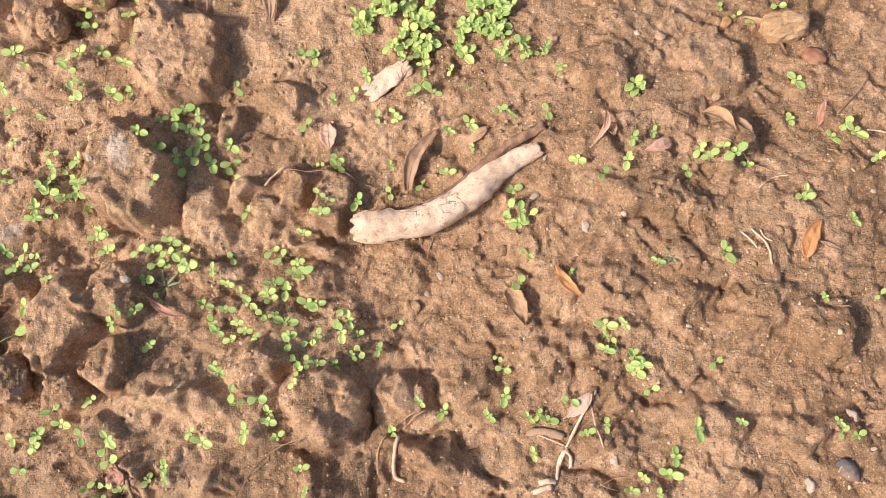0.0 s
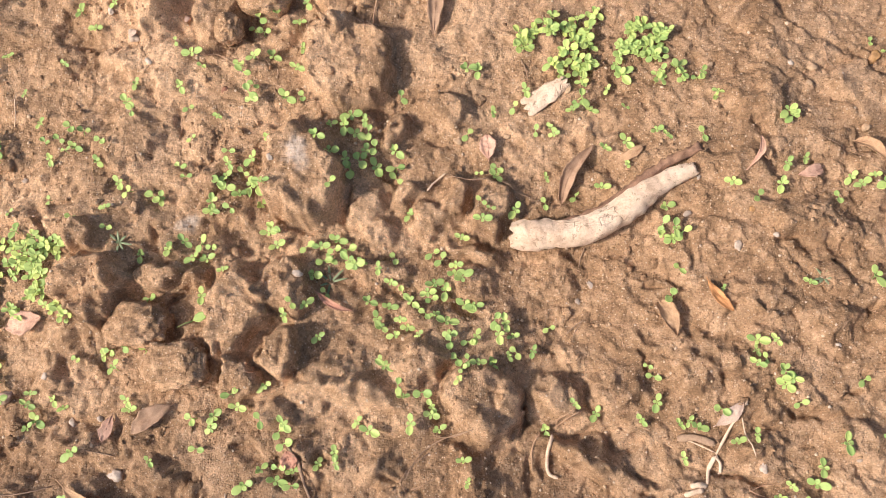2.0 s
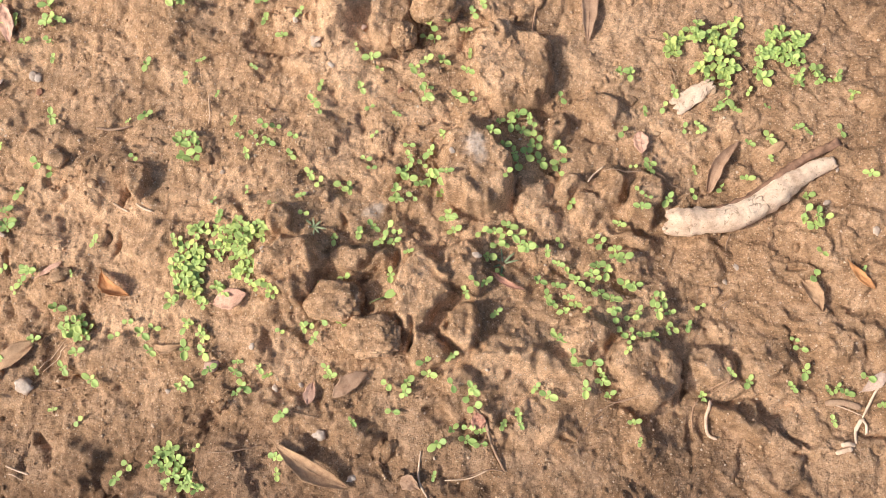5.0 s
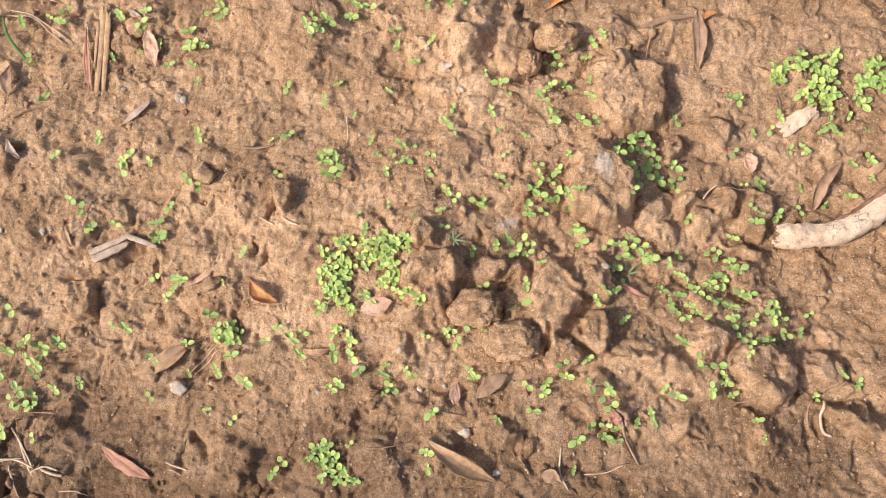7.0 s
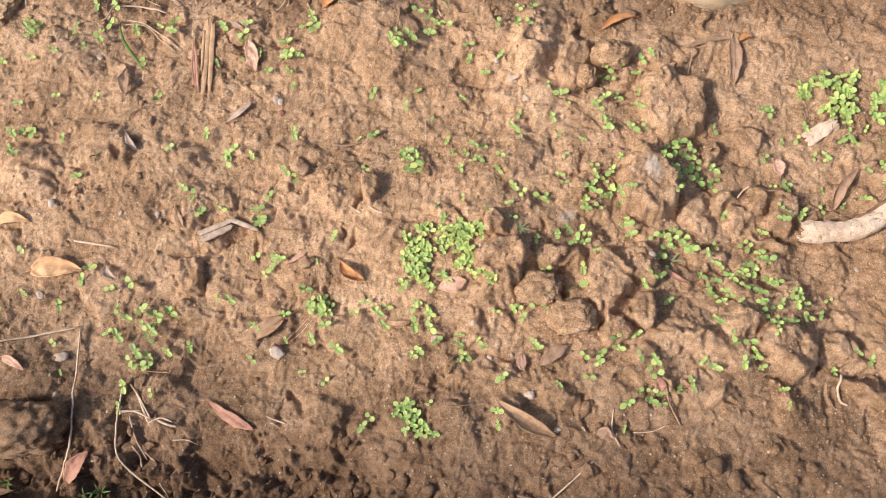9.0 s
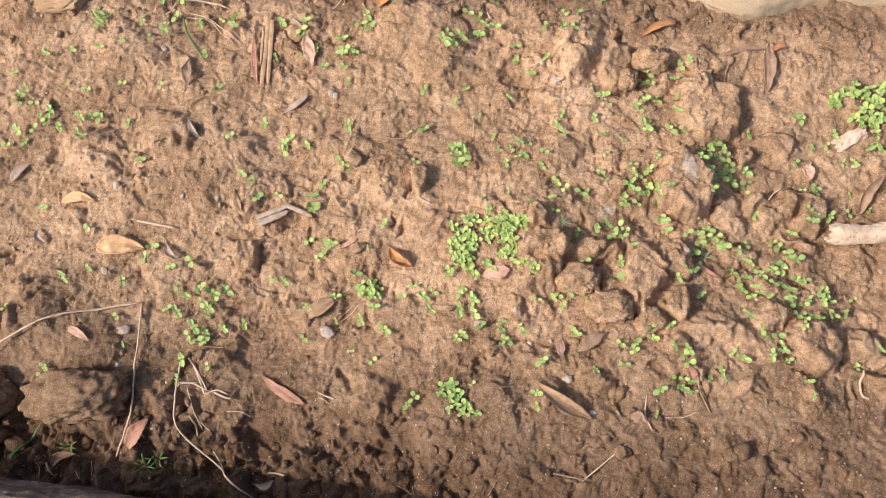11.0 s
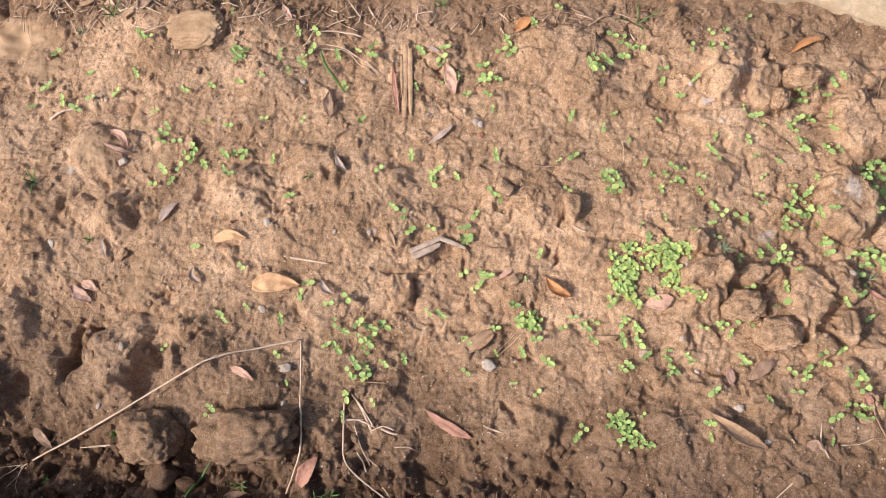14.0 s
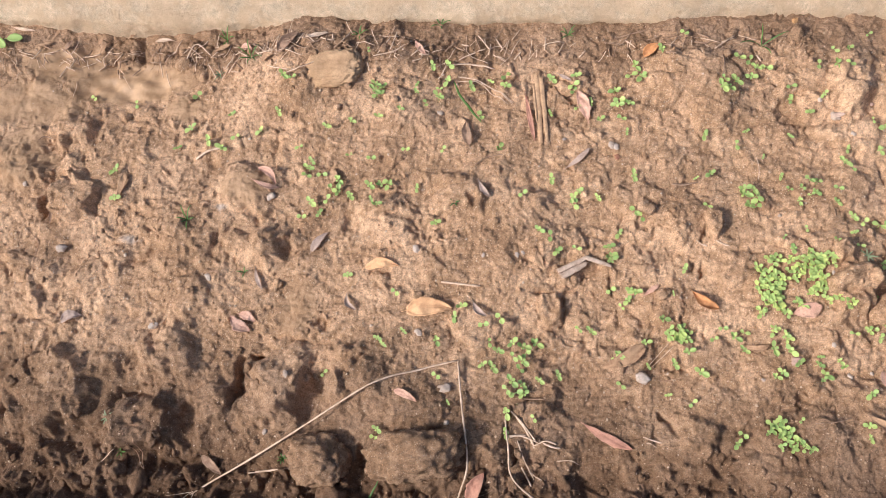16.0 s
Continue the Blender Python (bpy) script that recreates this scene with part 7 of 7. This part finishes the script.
for place_, count, long_, seed in (((-0.632, 0.203), 8, 0.017, 1), ((-0.383, 0.172), 7, 0.020, 2), ((0.181, 0.192), 6, 0.013, 3), ((-1.888, 0.591), 6, 0.016, 4), ((-1.998, -0.133), 7, 0.014, 5)):
    blades("weed", *place_, count, long_, 0.0028, WEED, "grey-green weed with thin pointed leaves in a star", "weed", 0.25, seed)
for place_, count, long_, seed in (((-1.814, 0.618), 7, 0.030, 6), ((-1.880, 0.672), 6, 0.024, 7), ((-1.157, 0.666), 6, 0.020, 8), ((-0.788, 0.622), 4, 0.045, 9), ((-1.293, -0.275), 8, 0.022, 10), ((-1.272, -0.261), 6, 0.018, 18), ((-1.429, -0.257), 7, 0.016, 11), ((-1.784, -0.277), 6, 0.010, 19), ((-1.667, -0.190), 7, 0.012, 20), ((-1.979, -0.192), 6, 0.014, 21), ((-1.902, 0.258), 6, 0.024, 13), ((-1.368, 0.294), 5, 0.012, 14), ((-1.777, 0.156), 4, 0.014, 15), ((-1.417, 0.687), 5, 0.02, 16), ((-1.582, 0.658), 5, 0.02, 17)):
    blades("grass_tuft", *place_, count, long_, 0.0026, GRASS, "small tuft of green grass in the soil", "grass", 0.7, seed)


def long_blade(points, width, label):
    line = curve_through(points, 6)
    path = [(x, y, ground_top(x, y, 0.005) + 0.004 + 0.006 * math.sin(math.pi * n / (len(line) - 1))) for n, (x, y) in enumerate(line)]
    verts, faces = tube(path, [width * 0.5 * math.sin(math.pi * (0.08 + 0.86 * n / (len(line) - 1))) ** 0.6 for n in range(len(line))], 6, 0.3)
    ob = base_of("grass", 0, 0, 0, label, "grass")
    made("blade", verts, faces, GRASS, ob)
    return ob


long_blade([(-1.382, 0.555), (-1.368, 0.523), (-1.345, 0.495), (-1.325, 0.471)], 0.005, "single pale green blade of grass")
long_blade([(-1.518, -0.303), (-1.509, -0.265), (-1.486, -0.221)], 0.005, "dark green blade of grass in the furrow")


def broad_leaf(p0, p1, width, label):
    length = math.hypot(p1[0] - p0[0], p1[1] - p0[1])
    z = ground_top(*p0, 0.01) + 0.012
    ob = base_of("green_leaf", *p0, z, label, "leaf")
    ob.matrix_basis = pose(*p0, z, 0, -8, math.degrees(math.atan2(p1[1] - p0[1], p1[0] - p0[0])))
    verts, faces = oval(length, width, 0.12, 0.15, 0.0008)
    made("blade", verts, faces, GREEN, ob)
    verts, faces = tube([(-0.004, 0, -0.02), (0, 0, -0.002), (length * 0.1, 0, 0)], [0.0012, 0.001, 0.0008], 6)
    made("stalk", verts, faces, STEM, ob)


broad_leaf((-2.387, 0.675), (-2.344, 0.675), 0.020, "broad green leaf by the kerb")
broad_leaf((-2.417, 0.678), (-2.380, 0.653), 0.022, "broad bright green leaf at the mud's edge")


def stalked_leaf(p0, p1, label):
    """A cut seed leaf on a long stalk, lying on a clod."""
    z = ground_top(*p1, 0.008) + 0.004
    ob = base_of("cut_seedling", *p1, z, label, "seedling")
    turn = math.atan2(p1[1] - p0[1], p1[0] - p0[0])
    length = math.hypot(p1[0] - p0[0], p1[1] - p0[1])
    ob.matrix_basis = pose(*p0, z, 0, 0, math.degrees(turn))
    verts, faces = tube([(0, 0, 0.001), (length * 0.5, 0.001, 0.002), (length, 0, 0.003)], [0.0006, 0.0009, 0.0012], 6)
    made("stalk", verts, faces, STEM, ob)
    verts, faces = oval(0.020, 0.011, 0.1, 0.05)
    leaf = made("leaf", verts, faces, GREEN, ob)
    leaf.matrix_basis = pose(length * 0.9, 0, 0.003, 0, -6, 6)


stalked_leaf((-0.553, 0.106), (-0.534, 0.114), "pale green seed leaf on a long stalk lying on a clod")


# ---- what nobody could count ----
def scatter(count, seed, where):
    """Random places on the bed, kept by a density from 0 to 1."""
    r = np.random.default_rng(seed)
    x, y, keep = r.uniform(-2.45, 0.6, count), r.uniform(-0.315, 0.66, count), r.random(count)
    some = keep < where(x, y)
    x, y = x[some], y[some]
    return x, y, height(x, y), r


def joined_lumps(name, x, y, z, sizes, material, label, category, subdivisions, r, flat=0.7, rugged=0.32):
    bm = bmesh.new()
    bmesh.ops.create_icosphere(bm, subdivisions=subdivisions, radius=1.0)
    unit = np.array([v.co[:] for v in bm.verts])
    tris = np.array([[v.index for v in f_.verts] for f_ in bm.faces])
    bm.free()
    n, k = len(x), len(unit)
    grow = np.ones((n, k))
    for lobes in (1.5, 3.0, 5.5, 9.0):
        way = r.normal(size=(n, 3))
        way /= np.linalg.norm(way, axis=1)[:, None]
        grow += rugged / lobes**0.5 * np.sin(np.einsum("kc,nc->nk", unit, way) * lobes + r.uniform(0, 6.28, (n, 1)))
    grow = grow[:, :, None]
    shape = np.stack([r.uniform(0.75, 1.25, n), r.uniform(0.75, 1.25, n), np.full(n, flat)], 1)[:, None, :]
    co = unit[None] * grow * shape * sizes[:, None, None]
    a = r.uniform(0, 6.28, n)[:, None]
    co = np.stack([co[..., 0] * np.cos(a) - co[..., 1] * np.sin(a), co[..., 0] * np.sin(a) + co[..., 1] * np.cos(a), co[..., 2]], 2)
    co += np.stack([x, y, z + sizes * flat * 0.1], 1)[:, None, :]
    faces = (tris[None] + (np.arange(n) * k)[:, None, None]).reshape(-1, 3)
    data = bpy.data.meshes.new(name)
    data.vertices.add(n * k)
    data.vertices.foreach_set("co", co.ravel())
    data.loops.add(faces.size)
    data.loops.foreach_set("vertex_index", faces.ravel())
    data.polygons.add(len(faces))
    data.polygons.foreach_set("loop_start", np.arange(0, faces.size, 3))
    data.polygons.foreach_set("use_smooth", np.ones(len(faces), bool))
    data.update(calc_edges=True)
    data.attributes.new("damp_shade", "FLOAT", "POINT").data.foreach_set("value", np.repeat(damp_and_shade(x, y) * (1 - wetness(x, y)), k).astype(np.float32))
    data.materials.append(material)
    return tagged(new(name, data), label, category, kind="stuff")


def grit_material():
    s = Shade("grit", 0.8)
    island = s.add("ShaderNodeNewGeometry").outputs["Random Per Island"]
    s.colour(s.steps(island, (0.0, (0.20, 0.11, 0.06)), (0.35, (0.40, 0.25, 0.14)), (0.7, (0.52, 0.36, 0.23)), (0.95, (0.58, 0.44, 0.32))))
    return s.bump(s.noise(500, 3), 0.4, 0.001).mat


x, y, z, r = scatter(11000, 5, lambda x, y: (1 - wetness(x, y)) ** 2 * (0.5 + 0.5 * (rough(x * 5, y * 5, 5) > 0)))
joined_lumps("grit", x, y, z, r.uniform(0.0007, 0.0021, len(x)) * (1 + 0.6 * (r.random(len(x)) > 0.95)), grit_material(), "coarse sand and tiny pebbles strewn over the soil", "grit", 1, r)
x, y, z, r = scatter(12000, 6, lambda x, y: (1 - wetness(x, y)) * np.clip(0.15 + 0.5 * ramp(0.0, 0.35, layered(x * 8, y * 8, 73, 3)) + 0.15 * (y < -0.14) * (x < -0.8) + 0.6 * (y > 0.60), 0, 1))
joined_lumps("soil_crumbs", x, y, z, r.uniform(0.0010, 0.0028, len(x)) * (1 + 1.1 * (r.random(len(x)) > 0.94)), SOIL, "loose crumbs of soil on the bed", "soil", 2, r, 0.8)


x, y, z, r = scatter(14000, 12, lambda x, y: (1 - wetness(x, y)) * np.clip(0.02 + 0.16 * (1 - ramp(-0.24, -0.12, y)) * (x < -0.75) + 0.22 * ramp(0.60, 0.63, y), 0, 1))
joined_lumps("loose_soil_lumps", x, y, z, np.where(y < 0, r.uniform(0.003, 0.010, len(x)), r.uniform(0.003, 0.0065, len(x))) * (1 + 0.9 * (r.random(len(x)) > 0.85)), SOIL, "loose lumps of soil in the furrow and at the kerb", "soil", 3, r, 0.75, 0.42)


def fibres(name, count, seed, where, long_, thin, material, label, category):
    x, y, z, r = scatter(count, seed, where)
    verts, faces = [], []
    for px, py in zip(x, y):
        a, c, n = r.uniform(0, 6.28), r.uniform(-1.2, 1.2) * (0.35 if thin[1] > 0.001 else 1.0), 5
        size, thick = r.uniform(*long_), r.uniform(*thin)
        path, ax, ay = [], px, py
        for k in range(n):
            path.append((ax, ay))
            a += c / n
            ax, ay = ax + math.cos(a) * size / n, ay + math.sin(a) * size / n
        path = np.array(path)
        up = height(path[:, 0], path[:, 1]) + thick * 0.6 + 0.0006 * (r.random() > 0.4)
        up = up * 0.6 + up.mean() * 0.4 + 0.001 + (0.004 * r.random() if thick > 0.001 else 0)
        v, f_ = tube(list(zip(path[:, 0], path[:, 1], up)), [thick * 0.5] * n, 4)
        first = len(verts)
        verts += v
        faces += [tuple(first + q for q in p) for p in f_]
    return tagged(made(name, verts, faces, material), label, category, kind="stuff")


fibres("root_fibres", 620, 8, lambda x, y: 0.55 + 0.0 * x, (0.008, 0.035), (0.0004, 0.0010), DRY["root"], "fine pale root hairs and fibres on the soil", "roots")
fibres("dark_litter", 5000, 14, lambda x, y: np.exp(-(((y - 0.64) / 0.025) ** 2)) * (x < -0.9), (0.010, 0.04), (0.0010, 0.0035), DRY["twig"], "dark rotten bits of straw along the kerb's foot", "straw")
fibres("straw_litter", 9500, 9, lambda x, y: np.exp(-(((y - 0.632) / 0.03) ** 2)) * (x < -0.75) * (0.35 + 0.65 * (x < -1.2)), (0.012, 0.055), (0.0009, 0.0028), DRY["straw"], "broken straw and dry grass along the kerb's foot", "straw")
fibres("furrow_litter", 500, 10, lambda x, y: 0.8 * (y < -0.2) * (x < -0.4), (0.012, 0.05), (0.0006, 0.0018), DRY["twig"], "dark bits of dry grass in the furrow", "straw")
